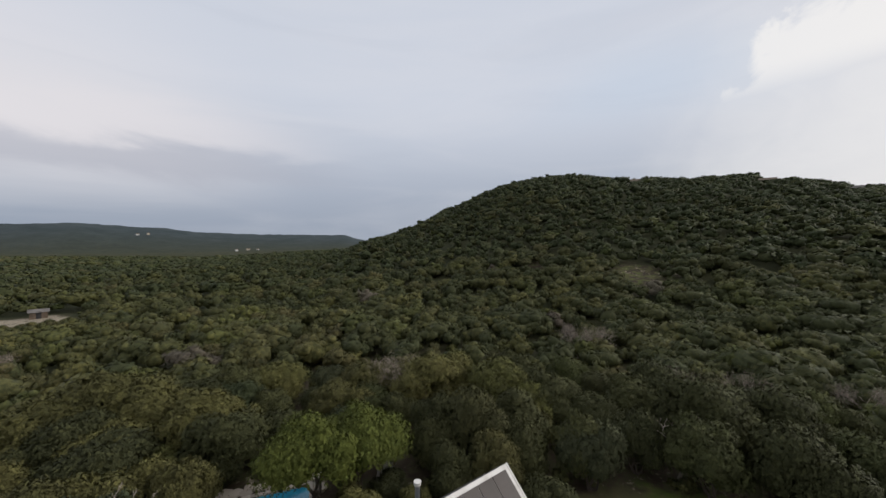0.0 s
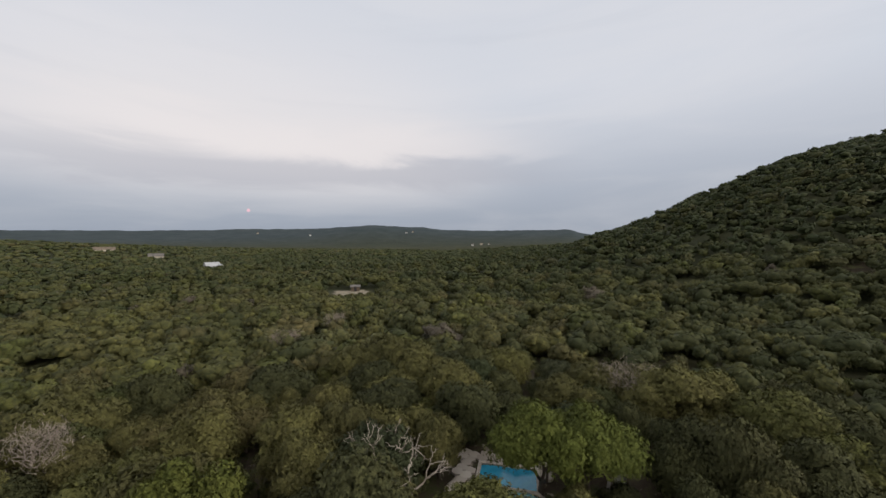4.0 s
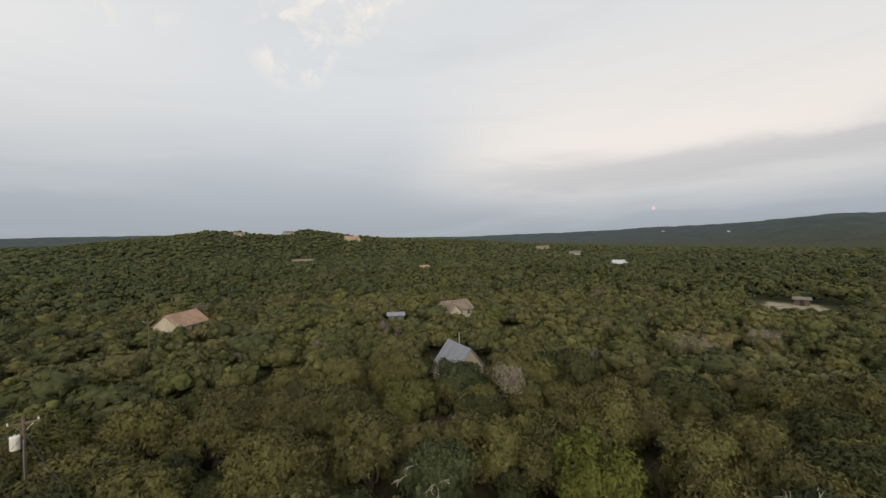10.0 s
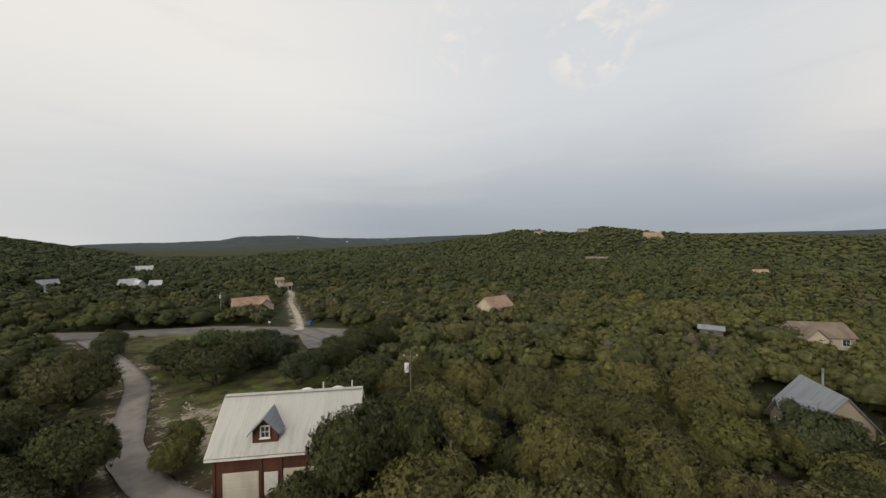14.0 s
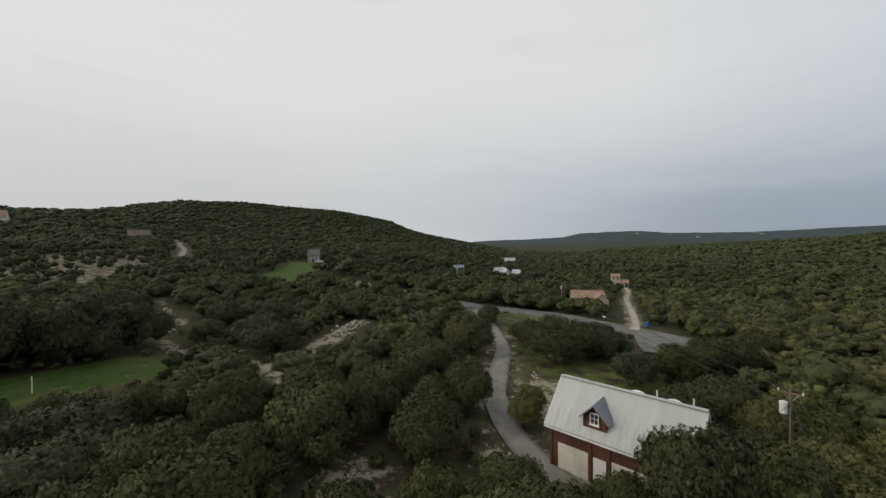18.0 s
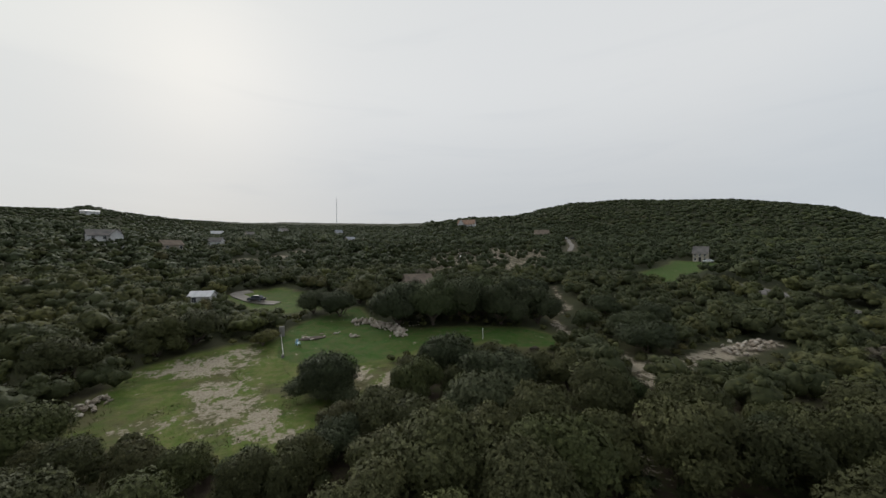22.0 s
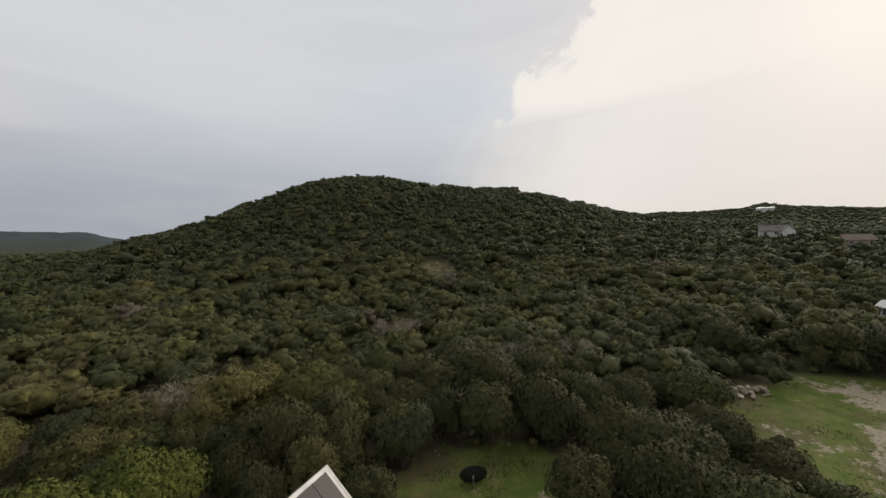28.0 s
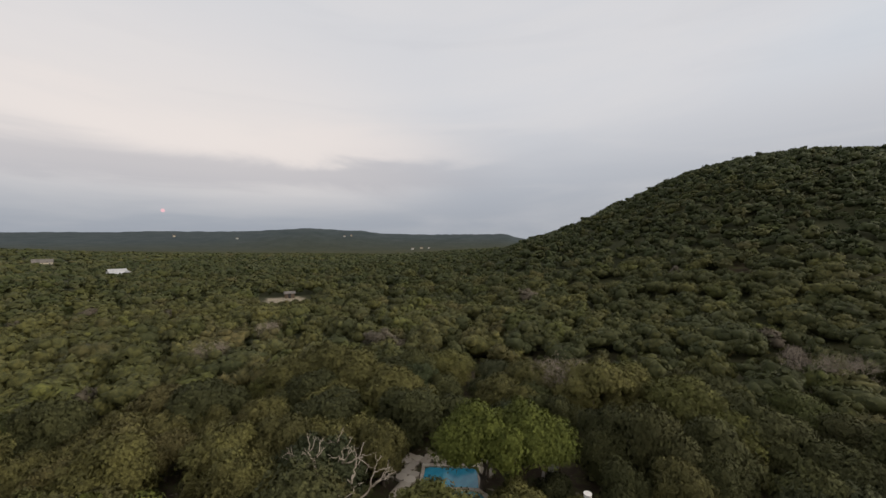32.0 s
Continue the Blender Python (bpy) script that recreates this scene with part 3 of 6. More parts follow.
def way(name, line, half, material, label, category, lift=0.06, kerb=0.0):
    """A strip laid on the ground along a line."""
    pts = [Vector((*p, 0)) for p in line]
    fine = []
    for i in range(len(pts) - 1):
        p0, p1, p2, p3 = pts[max(i - 1, 0)], pts[i], pts[i + 1], pts[min(i + 2, len(pts) - 1)]
        steps = max(2, int((p2 - p1).length / 1.2))
        for s in range(steps):
            t = s / steps
            fine.append(0.5 * (2 * p1 + (p2 - p0) * t + (2 * p0 - 5 * p1 + 4 * p2 - p3) * t * t + (3 * p1 - p0 - 3 * p2 + p3) * t ** 3))
    fine.append(pts[-1])
    across = np.array([-1, -0.5, 0, 0.5, 1]) * half
    verts = []
    for i, p in enumerate(fine):
        d = (fine[min(i + 1, len(fine) - 1)] - fine[max(i - 1, 0)]).normalized()
        wob = 1 + 0.10 * noise.noise((i * 0.35, 7.0, half))
        for a in across:
            q = p + Vector((-d.y, d.x, 0)) * float(a) * wob
            verts.append((q.x, q.y, 0))
        ends = len(across)
    verts = np.array(verts)
    verts[:, 2] = land(verts[:, 0], verts[:, 1]) + lift + 0.16
    n = len(across)
    faces = [(i * n + j, i * n + j + 1, (i + 1) * n + j + 1, (i + 1) * n + j) for i in range(len(fine) - 1) for j in range(n - 1)]
    rim = len(verts)
    low = verts.copy()
    low[:, 2] -= 0.5
    verts = np.concatenate([verts, low])
    for i in range(len(fine) - 1):
        for j in (0, n - 1):
            a, b = i * n + j, (i + 1) * n + j
            faces.append((a, b, b + rim, a + rim))
    data = raw_mesh(name, verts, faces)
    return tagged(part(name, data, material), label, category, "", "structure")


way("driveway", DRIVE, 1.32, CONCRETE, "pale grey paved driveway winding past the garage", "driveway")
way("road", ROAD, 3.6, ASPHALT, "grey asphalt country road between oaks", "road")
way("side_street", SIDE_STREET, 3.2, ASPHALT, "short grey asphalt side street", "road", 0.075)
way("gravel_drive", GRAVEL_DRIVE, 0.95, GRAVEL, "pale caliche gravel drive leading off the road", "driveway", 0.08)
way("far_road", [(-1335, -2030), (-1420, -2190), (-1500, -2370)], 7.0, CONCRETE, "pale road cut through far woods", "road", 6.0)
way("hill_lane", HILL_LANE, 1.6, CONCRETE, "pale concrete lane on the slope", "lane")
way("upper_lane", UP_LANE, 1.6, CONCRETE, "pale lane climbing the far slope", "lane")



# ---- trees ----
def crown_points(rng, n, lobes, size, spread=1.0, low=0.25, calm=1.0, fat=1.0):
    """Leaf clusters on the outside of a heap of lobes that fills a crown of radius 1 and height about 1.3; returns small leafy triangles and the lobes."""
    main = max(1, lobes // 3)
    ang = np.arange(main) * 2.4 + rng.random(main) * 0.9
    rad = np.sqrt((np.arange(main) + 0.3) / main) * 0.60 * spread * (0.8 + 0.35 * rng.random(main))
    cz = low + 0.34 + (0.15 + 0.50 * rng.random(main)) * (1 - (rad / 0.85) ** 2 * 0.75)
    c = np.stack([np.cos(ang) * rad, np.sin(ang) * rad, cz], 1)
    lr = (0.27 + rng.random(main) * 0.17) * fat
    more = lobes - main
    if more > 0:
        on = rng.integers(0, main, more)
        out = rng.normal(size=(more, 3))
        out[:, 2] = np.abs(out[:, 2]) * 0.8 - 0.15
        out /= np.linalg.norm(out, axis=1, keepdims=True)
        c = np.concatenate([c, c[on] + out * (lr[on] * 0.85)[:, None]])
        lr = np.concatenate([lr, lr[on] * (0.35 + 0.3 * rng.random(more))])
    pick = rng.choice(lobes, n * 3, p=lr ** 2 / (lr ** 2).sum())
    d = rng.normal(size=(n * 3, 3))
    d /= np.linalg.norm(d, axis=1, keepdims=True)
    d[:, 2] = np.where(d[:, 2] < -0.35, -d[:, 2], d[:, 2])
    p = c[pick] + d * (lr[pick] * ((0.82 if calm < 1 else 0.80) + (0.46 if calm < 1 else 0.56) * rng.random(n * 3) ** 1.7))[:, None] * np.array([1, 1, 0.82])
    deep = (np.linalg.norm((p[:, None] - c[None]) / np.array([1, 1, 0.82]), axis=2) < lr[None] * 0.80).any(1)
    keep = np.where(~deep)[0][:n]
    p, d = p[keep], d[keep]
    nrm = d + rng.normal(size=d.shape) * (0.2 + 0.3 * calm) + np.array([0, 0, 0.2])
    nrm /= np.linalg.norm(nrm, axis=1, keepdims=True)
    t = np.cross(nrm, rng.normal(size=d.shape))
    t /= np.linalg.norm(t, axis=1, keepdims=True)
    b = np.cross(nrm, t)
    s = size * (0.6 + 1.3 * rng.random(len(p)) ** 2)[:, None]
    bend = nrm * s * 0.3
    quads = np.stack([p - t * s - b * s * 0.6 - bend, p + t * s - b * s * 0.5 - bend, p + b * s * 1.1 + t * s * 0.2], 1)
    soft = d + rng.normal(size=d.shape) * (0.14 + 0.26 * calm ** 3) + np.array([0, 0, 0.15]) + (p - np.array([0, 0, low + 0.3])) * 0.5
    soft /= np.linalg.norm(soft, axis=1, keepdims=True)
    return quads, c, lr, soft


def lobe_cores(c, lr, rng, shrink=0.84, rough=0.12):
    """A low lumpy body inside each lobe."""
    bm = bmesh.new()
    bmesh.ops.create_icosphere(bm, subdivisions=1, radius=1)
    v = np.array([q.co for q in bm.verts])
    f = np.array([[q.index for q in face.verts] for face in bm.faces])
    bm.free()
    vs, fs, ns = [], [], []
    for i, (p, r) in enumerate(zip(c, lr)):
        w = v * (1 + rng.normal(size=(len(v), 1)) * rough)
        vs.append(p + w * r * shrink * np.array([1, 1, 0.82]))
        fs.append(f + i * len(v))
        ns.append(v)
    return np.concatenate(vs), np.concatenate(fs), np.concatenate(ns)


def crown_template(seed, n, lobes, size, spread=1.0, low=0.25, core=True, calm=1.0, fat=1.0):
    rng = np.random.default_rng(seed)
    quads, c, lr, soft = crown_points(rng, n, lobes, size, spread, low, calm, fat)
    verts, normals = quads.reshape(-1, 3), np.repeat(soft, 3, axis=0)
    tris = np.arange(len(quads))[:, None] * 3 + [0, 1, 2]
    if core:
        cv, cf, cn = lobe_cores(c, lr, rng, 0.76 if calm == 1.0 else 0.88, 0.12 if calm == 1.0 else 0.20)
        normals = np.concatenate([normals, cn])
        tris = np.concatenate([tris, cf + len(verts)])
        verts = np.concatenate([verts, cv])
    return verts, tris, normals


def tube(bm, path, r0, r1, sides=6):
    """A tapered limb along a path."""
    rings = []
    for i, p in enumerate(path):
        u = i / (len(path) - 1)
        d = (path[min(i + 1, len(path) - 1)] - path[max(i - 1, 0)]).normalized()
        a = d.orthogonal().normalized()
        b = d.cross(a)
        r = r0 + (r1 - r0) * u
        rings.append([bm.verts.new(p + (a * math.cos(k * 2 * math.pi / sides) + b * math.sin(k * 2 * math.pi / sides)) * r) for k in range(sides)])
    for p, q in zip(rings, rings[1:]):
        for k in range(sides):
            bm.faces.new((p[k], p[(k + 1) % sides], q[(k + 1) % sides], q[k]))
    bm.faces.new(rings[-1])
    return rings


def bent(rng, start, end, steps=5, wob=0.12):
    out = []
    length = (end - start).length
    for i in range(steps + 1):
        u = i / steps
        out.append(start.lerp(end, u) + Vector(rng.normal(size=3)) * wob * length * math.sin(u * math.pi) * 0.6)
    return out


def make_tree(seed, kind, leaf, n=3000, lobes=17, size=0.05, spread=1.0, low=0.25, label="", tint=0.5):
    """A tree of crown radius 1 m, to be scaled: trunk, limbs and crown."""
    rng = np.random.default_rng(seed)
    root = new(kind)
    bm = bmesh.new()
    lean = Vector((rng.normal() * 0.06, rng.normal() * 0.06, 0))
    fork = Vector((0, 0, low + 0.12)) + lean
    tube(bm, bent(rng, Vector((0, 0, -0.12)), fork, 4, 0.06), 0.075, 0.055, 7)
    part("trunk", bm, BARK, root)
    for i in range(4):
        a = i * 1.57 + rng.random()
        bm = bmesh.new()
        tube(bm, bent(rng, fork - Vector((0, 0, 0.05)), Vector((math.cos(a) * 0.5, math.sin(a) * 0.5, low + 0.55 + rng.random() * 0.2)), 4, 0.15), 0.04, 0.012, 5)
        part("limb", bm, BARK, root)
    v, f, nv = crown_template(seed, n, lobes, size, spread, low)
    n_leaf = len(v) - 12 * lobes
    data = raw_mesh("crown", v, f, True)
    data.normals_split_custom_set_from_vertices(nv.tolist())
    point_values(data, "tint", np.full(len(v), tint))
    point_values(data, "body", np.arange(len(v)) >= n_leaf)
    part("crown", data, leaf, root)
    return tagged(root, label, "tree")


def joined_trees(name, templates, x, y, size, tall, tint, leaf, label, sink=0.1, lobes=9):
    """Many trees too far off to be told apart, as one body of leaves."""
    rng = np.random.default_rng(len(x))
    which = rng.integers(0, len(templates), len(x))
    turn = rng.random(len(x)) * 2 * np.pi
    z = land(x, y)
    vs, fs, ts, ns, bs, base = [], [], [], [], [], 0
    for i, (v, f, nv) in enumerate(templates):
        m = np.where(which == i)[0]
        if not len(m):
            continue
        c, s = np.cos(turn[m])[:, None], np.sin(turn[m])[:, None]
        vx = (v[:, 0] * c - v[:, 1] * s) * size[m][:, None] + x[m][:, None]
        vy = (v[:, 0] * s + v[:, 1] * c) * size[m][:, None] + y[m][:, None]
        vz = (v[:, 2] - sink) * tall[m][:, None] + z[m][:, None]
        vs.append(np.stack([vx, vy, vz], -1).reshape(-1, 3))
        fs.append((f[None] + (np.arange(len(m)) * len(v))[:, None, None]).reshape(-1, f.shape[1]) + base)
        ts.append(np.repeat(tint[m], len(v)))
        bs.append(np.tile(np.arange(len(v)) >= len(v) - 12 * lobes, len(m)))
        ns.append(np.stack([nv[:, 0] * c - nv[:, 1] * s, nv[:, 0] * s + nv[:, 1] * c, nv[:, 2] + 0 * c], -1).reshape(-1, 3))
        base += len(m) * len(v)
    data = raw_mesh(name, np.concatenate(vs), np.concatenate(fs), True)
    data.normals_split_custom_set_from_vertices(np.concatenate(ns).tolist())
    point_values(data, "tint", np.concatenate(ts))
    point_values(data, "body", np.concatenate(bs))
    return tagged(part(name, data, leaf), label, "woods", "", "stuff")


# what must stay in view over the trees: place, height of the lowest part seen, half width
SIGHTS = []
NO_TREE = []


def keep_view(x, y, z, half):
    SIGHTS.append((x, y, z, half))


def clear_round(x, y, r):
    NO_TREE.append((x, y, r))



# ---- building pieces ----
def add_box(bm, x0, x1, y0, y1, z0, z1, bevel=0.0):
    made = bmesh.ops.create_cube(bm, size=1)["verts"]
    for v in made:
        v.co = Vector((x0 + (v.co.x + 0.5) * (x1 - x0), y0 + (v.co.y + 0.5) * (y1 - y0), z0 + (v.co.z + 0.5) * (z1 - z0)))
    if bevel:
        edges = list({e for v in made for e in v.link_edges})
        bmesh.ops.bevel(bm, geom=edges, offset=bevel, segments=1, affect="EDGES")
    return made


def box(x0, x1, y0, y1, z0, z1, bevel=0.0):
    bm = bmesh.new()
    add_box(bm, x0, x1, y0, y1, z0, z1, bevel)
    return bm


def slab(corners, thick):
    """A flat slab with these upper corners, counter-clockwise from above."""
    bm = bmesh.new()
    c = [Vector(p) for p in corners]
    n = (c[1] - c[0]).cross(c[2] - c[0]).normalized()
    top = [bm.verts.new(p) for p in c]
    low = [bm.verts.new(p - n * thick) for p in c]
    bm.faces.new(top)
    bm.faces.new(low[::-1])
    for i in range(len(c)):
        j = (i + 1) % len(c)
        bm.faces.new((top[i], low[i], low[j], top[j]))
    return bm


def gable_body(half_l, half_w, wall_h, ridge_h, foot=-0.8):
    """Four walls with two gables, ridge along x."""
    bm = bmesh.new()
    sec = [(-half_w, foot), (half_w, foot), (half_w, wall_h), (0, ridge_h), (-half_w, wall_h)]
    a = [bm.verts.new((-half_l, y, z)) for y, z in sec]
    b = [bm.verts.new((half_l, y, z)) for y, z in sec]
    bm.faces.new(a[::-1])
    bm.faces.new(b)
    for i in range(5):
        j = (i + 1) % 5
        bm.faces.new((a[i], a[j], b[j], b[i]))
    return bm


def roof_slabs(parent, half_l, half_w, ridge_h, slope, material, thick=0.10, over=0.4, label="", x_mid=0.0, name="roof"):
    """The two slopes of a gabled roof, ridge along x."""
    w = half_w + over
    z = ridge_h - slope * w
    made = []
    for s in (-1, 1):
        pts = [(x_mid - half_l - over, 0, ridge_h), (x_mid - half_l - over, s * w, z), (x_mid + half_l + over, s * w, z), (x_mid + half_l + over, 0, ridge_h)]
        made.append(part(name, slab(pts if s < 0 else pts[::-1], thick), material, parent, label))
    return made


def window(parent, at, w, h, panes=2, frame=None, turn=0.0):
    """A framed window on a wall that faces -y (turned by turn degrees): frame, panes and sill."""
    m = pose(*at, 0, 0, turn)
    bm = bmesh.new()
    t = 0.07
    loops = []
    for k, y in ((t, -0.06), (0.0, -0.06), (0.0, 0.02), (t, 0.02)):
        loops.append([bm.verts.new((sx * (w / 2 + k), y, sz * (h / 2 + k))) for sx, sz in ((-1, -1), (1, -1), (1, 1), (-1, 1))])
    for p, q in zip(loops, loops[1:] + loops[:1]):
        for i in range(4):
            bm.faces.new((p[i], p[(i + 1) % 4], q[(i + 1) % 4], q[i]))
    bmesh.ops.recalc_face_normals(bm, faces=bm.faces)
    bm.transform(m)
    fr = part("window", bm, frame or TRIM_WHITE, parent)
    for i in range(1, panes):
        x = -w / 2 + w * i / panes
        bm = box(x - 0.02, x + 0.02, -0.045, 0.01, -h / 2, h / 2)
        bm.transform(m)
        part("mullion", bm, frame or TRIM_WHITE, fr)
    bm = box(-w / 2, w / 2, -0.048, 0.012, -0.02, 0.02)
    bm.transform(m)
    part("glazing_bar", bm, frame or TRIM_WHITE, fr)
    for i in range(panes):
        bm = box(-w / 2 + w * i / panes + 0.02, -w / 2 + w * (i + 1) / panes - 0.02, -0.03, -0.015, -h / 2, h / 2)
        bm.transform(m)
        part("pane", bm, PANE, fr)
    bm = box(-w / 2 - 0.12, w / 2 + 0.12, -0.12, 0.0, -h / 2 - 0.13, -h / 2 - 0.07)
    bm.transform(m)
    part("sill", bm, frame or TRIM_WHITE, fr)
    return fr


def door(parent, x, y, w, h, material, handle=True, turn=0.0):
    bm = box(x - w / 2, x + w / 2, y - 0.05, y + 0.02, 0.02, h, 0.01)
    d = part("door", bm, material, parent)
    if handle:
        part("handle", box(x + w * 0.36, x + w * 0.42, y - 0.11, y - 0.05, 0.98, 1.06, 0.01), STEEL, d)
    return d


def siding(name, base, dark, pitch, upright=False):
    """Painted boards: grooves at a real pitch and weathering."""
    k = Mat(name, 0.75)
    wv = k.n.new("ShaderNodeTexWave")
    wv.bands_direction = "X" if upright else "Z"
    wv.inputs["Scale"].default_value = 0.314 / pitch
    wv.wave_profile = "SAW"
    wv.inputs["Distortion"].default_value = 0.0
    k.l.new(k.co, wv.inputs["Vector"])
    st = k.noise(1.2, 5, stretch=(1, 1, 0.3))
    c = k.mix(k.ramp(st, 0.35, 0.7), base, dark)
    k.color(c)
    k.bump(wv.outputs["Fac"], 0.5, 0.02)
    return k.m


def metal_roof(name, base, dark, rough=0.45, metal=0.35):
    k = Mat(name, rough, metal, 0.4)
    streak = k.noise(1.0, 5, 0.6, stretch=(2.2, 0.25, 0.25))
    spot = k.noise(9.0, 4)
    c = k.mix(k.ramp(streak, 0.40, 0.70), base, dark)
    c = k.mix(k.ramp(spot, 0.55, 0.85, 0, 0.4), c, dark)
    c = k.mix(k.math("MULTIPLY", k.random(), 0.35), c, dark)
    k.color(c)
    k.bump(spot, 0.1, 0.005)
    return k.m


TRIM_WHITE = plain("white_trim", (0.72, 0.70, 0.66), (0.50, 0.47, 0.42), 3.0, 0.6)
STEEL = plain("galvanised_steel", (0.48, 0.49, 0.50), (0.30, 0.31, 0.32), 4.0, 0.4, 0.8)
PANE = Mat("window_glass", 0.06, 0.0, 0.6).color((0.035, 0.042, 0.05)).m
RED_SIDING = siding("red_brown_siding", (0.105, 0.040, 0.025), (0.065, 0.026, 0.017), 0.15)
CREAM_DOOR = siding("cream_door_panels", (0.60, 0.55, 0.46), (0.48, 0.43, 0.35), 0.53)
PALE_METAL = metal_roof("pale_metal_roof", (0.47, 0.455, 0.42), (0.34, 0.33, 0.30))
GREY_METAL = metal_roof("grey_metal_roof", (0.25, 0.26, 0.28), (0.16, 0.17, 0.19))
WHITE_METAL = metal_roof("white_metal_roof", (0.50, 0.50, 0.50), (0.36, 0.36, 0.37))
SHINGLE_TAN = plain("tan_shingles", (0.20, 0.16, 0.12), (0.13, 0.10, 0.078), 2.0, 0.92, 0, 0.5)
SHINGLE_GREY = plain("grey_brown_shingles", (0.17, 0.155, 0.14), (0.10, 0.092, 0.085), 2.0, 0.92, 0, 0.5)
CLAY_TILE = plain("clay_tile", (0.34, 0.225, 0.155), (0.23, 0.15, 0.105), 2.5, 0.85, 0, 0.5)
STUCCO_TAN = plain("tan_stucco", (0.34, 0.29, 0.22), (0.26, 0.22, 0.165), 1.5, 0.9)
STUCCO_CREAM = plain("cream_stucco", (0.50, 0.44, 0.345), (0.38, 0.33, 0.26), 1.5, 0.9)
WHITE_WALL = plain("white_siding", (0.62, 0.61, 0.59), (0.48, 0.47, 0.455), 1.5, 0.7)
STONE_WALL = plain("limestone_wall", (0.46, 0.41, 0.33), (0.30, 0.26, 0.20), 5.0, 0.9, 0, 0.5)
PIER_STONE = plain("grey_pier_stone", (0.23, 0.215, 0.19), (0.15, 0.138, 0.12), 5.0, 0.95, 0, 0.5)
POLE_WOOD = plain("weathered_pole", (0.17, 0.125, 0.09), (0.09, 0.068, 0.05), 4.0, 0.9, 0, 0.4)
BLACK = plain("black_rubber", (0.022, 0.022, 0.024), (0.035, 0.034, 0.034), 3.0, 0.7)
PANEL_DARK = plain("dark_roof_panel", (0.030, 0.031, 0.034), (0.055, 0.053, 0.052), 2.0, 0.5)
PANEL_BROWN = plain("brown_grey_roof_sheet", (0.115, 0.10, 0.090), (0.085, 0.074, 0.066), 1.5, 0.7)


# ---- garage ----
def build_garage():
    g = new("garage")
    g.matrix_world = pose(-10.03, -28.46, 0.0, 0, 0, 146.0)
    L, W, EAVE, RIDGE = 4.78, 3.0, 3.74, 6.43
    slope = (RIDGE - EAVE) / W
    part("wall", gable_body(L, W, EAVE - 0.08, RIDGE - 0.08), RED_SIDING, g, "red-brown timber siding walls")
    # ribbed roof sheets, a metre wide each
    n, width = 11, (2 * L + 0.7) / 11
    for side in (-1, 1):
        bm = bmesh.new()
        over = W + 0.36
        zt, ze = RIDGE + 0.05, RIDGE + 0.05 - slope * over
        ribs = 5
        prof = []
        for i in range(ribs):
            u = width * i / ribs
            prof += [(u, 0.0), (u + width / ribs * 0.70, 0.0), (u + width / ribs * 0.78, 0.013), (u + width / ribs * 0.92, 0.013)]
        prof.append((width - 0.004, 0.0))
        top = [bm.verts.new((u, 0, zt + h)) for u, h in prof]
        low = [bm.verts.new((u, side * over, ze + h)) for u, h in prof]
        for i in range(len(prof) - 1):
            q = (top[i], top[i + 1], low[i + 1], low[i])
            bm.faces.new(q if side > 0 else q[::-1])
        e1 = [bm.verts.new((v.co.x, v.co.y, v.co.z - 0.03 - (v.co.z - ze if v in low else v.co.z - zt))) for v in low]
        for i in range(len(prof) - 1):
            bm.faces.new((low[i], low[i + 1], e1[i + 1], e1[i]))
        data = bpy.data.meshes.new("roof_sheet")
        bm.to_mesh(data)
        bm.free()
        data.materials.append(PALE_METAL)
        for i in range(n):
            ob = part("roof_sheet", data, None, g)
            ob.location.x = -L - 0.35 + i * width
    part("ridge_cap", slab([(-L - 0.37, -0.22, RIDGE + 0.04), (L + 0.37, -0.22, RIDGE + 0.04), (L + 0.37, 0.22, RIDGE + 0.04), (-L - 0.37, 0.22, RIDGE + 0.04)], 0.05), PALE_METAL, g)
    for s in (-1, 1):
        z0 = RIDGE - slope * (W + 0.36)
        for e in (-1, 1):
            x = e * (L + 0.36)
            pts = [(x - 0.03, 0, RIDGE + 0.02), (x - 0.03, s * (W + 0.36), z0 + 0.02), (x + 0.03, s * (W + 0.36), z0 + 0.02), (x + 0.03, 0, RIDGE + 0.02)]
            part("rake_trim", slab(pts if s < 0 else pts[::-1], 0.16), TRIM_WHITE, g)
        part("gutter", box(-L - 0.35, L + 0.35, s * (W + 0.36) - 0.06, s * (W + 0.36) + 0.06, z0 - 0.14, z0 - 0.03), TRIM_WHITE, g)
    # front: two wide doors and a narrow one
    y = -W
    for x in (-2.95, 1.05, 3.55):
        w = 2.35 if x < 3 else 1.9
        d = part("garage_door", box(x - w / 2, x + w / 2, y - 0.03, y + 0.02, 0.03, 2.2), CREAM_DOOR, g, "cream sectional garage door")
        for k in range(4):
            part("door_panel", box(x - w / 2 + 0.05, x + w / 2 - 0.05, y - 0.05, y - 0.03, 0.08 + k * 0.53, 0.55 + k * 0.53, 0.01), CREAM_DOOR, d)
    door(g, -0.95, y, 0.92, 2.05, TRIM_WHITE)
    for x in (-4.68, -1.62, -0.28, 2.42, 4.68):
        part("post_trim", box(x - 0.09, x + 0.09, y - 0.06, y + 0.02, 0.0, EAVE - 0.25), RED_SIDING, g)
    # dormer over the narrow door
    dx, dw, face = -1.4, 0.85, -2.75
    z_face = RIDGE + 0.05 + slope * face
    top, eave = RIDGE - 0.62, RIDGE - 1.50
    d = part("dormer", box(dx - dw, dx + dw, face, -0.7, z_face - 0.4, eave + 0.06), RED_SIDING, g, "red-brown dormer with a small window")
    bm = bmesh.new()
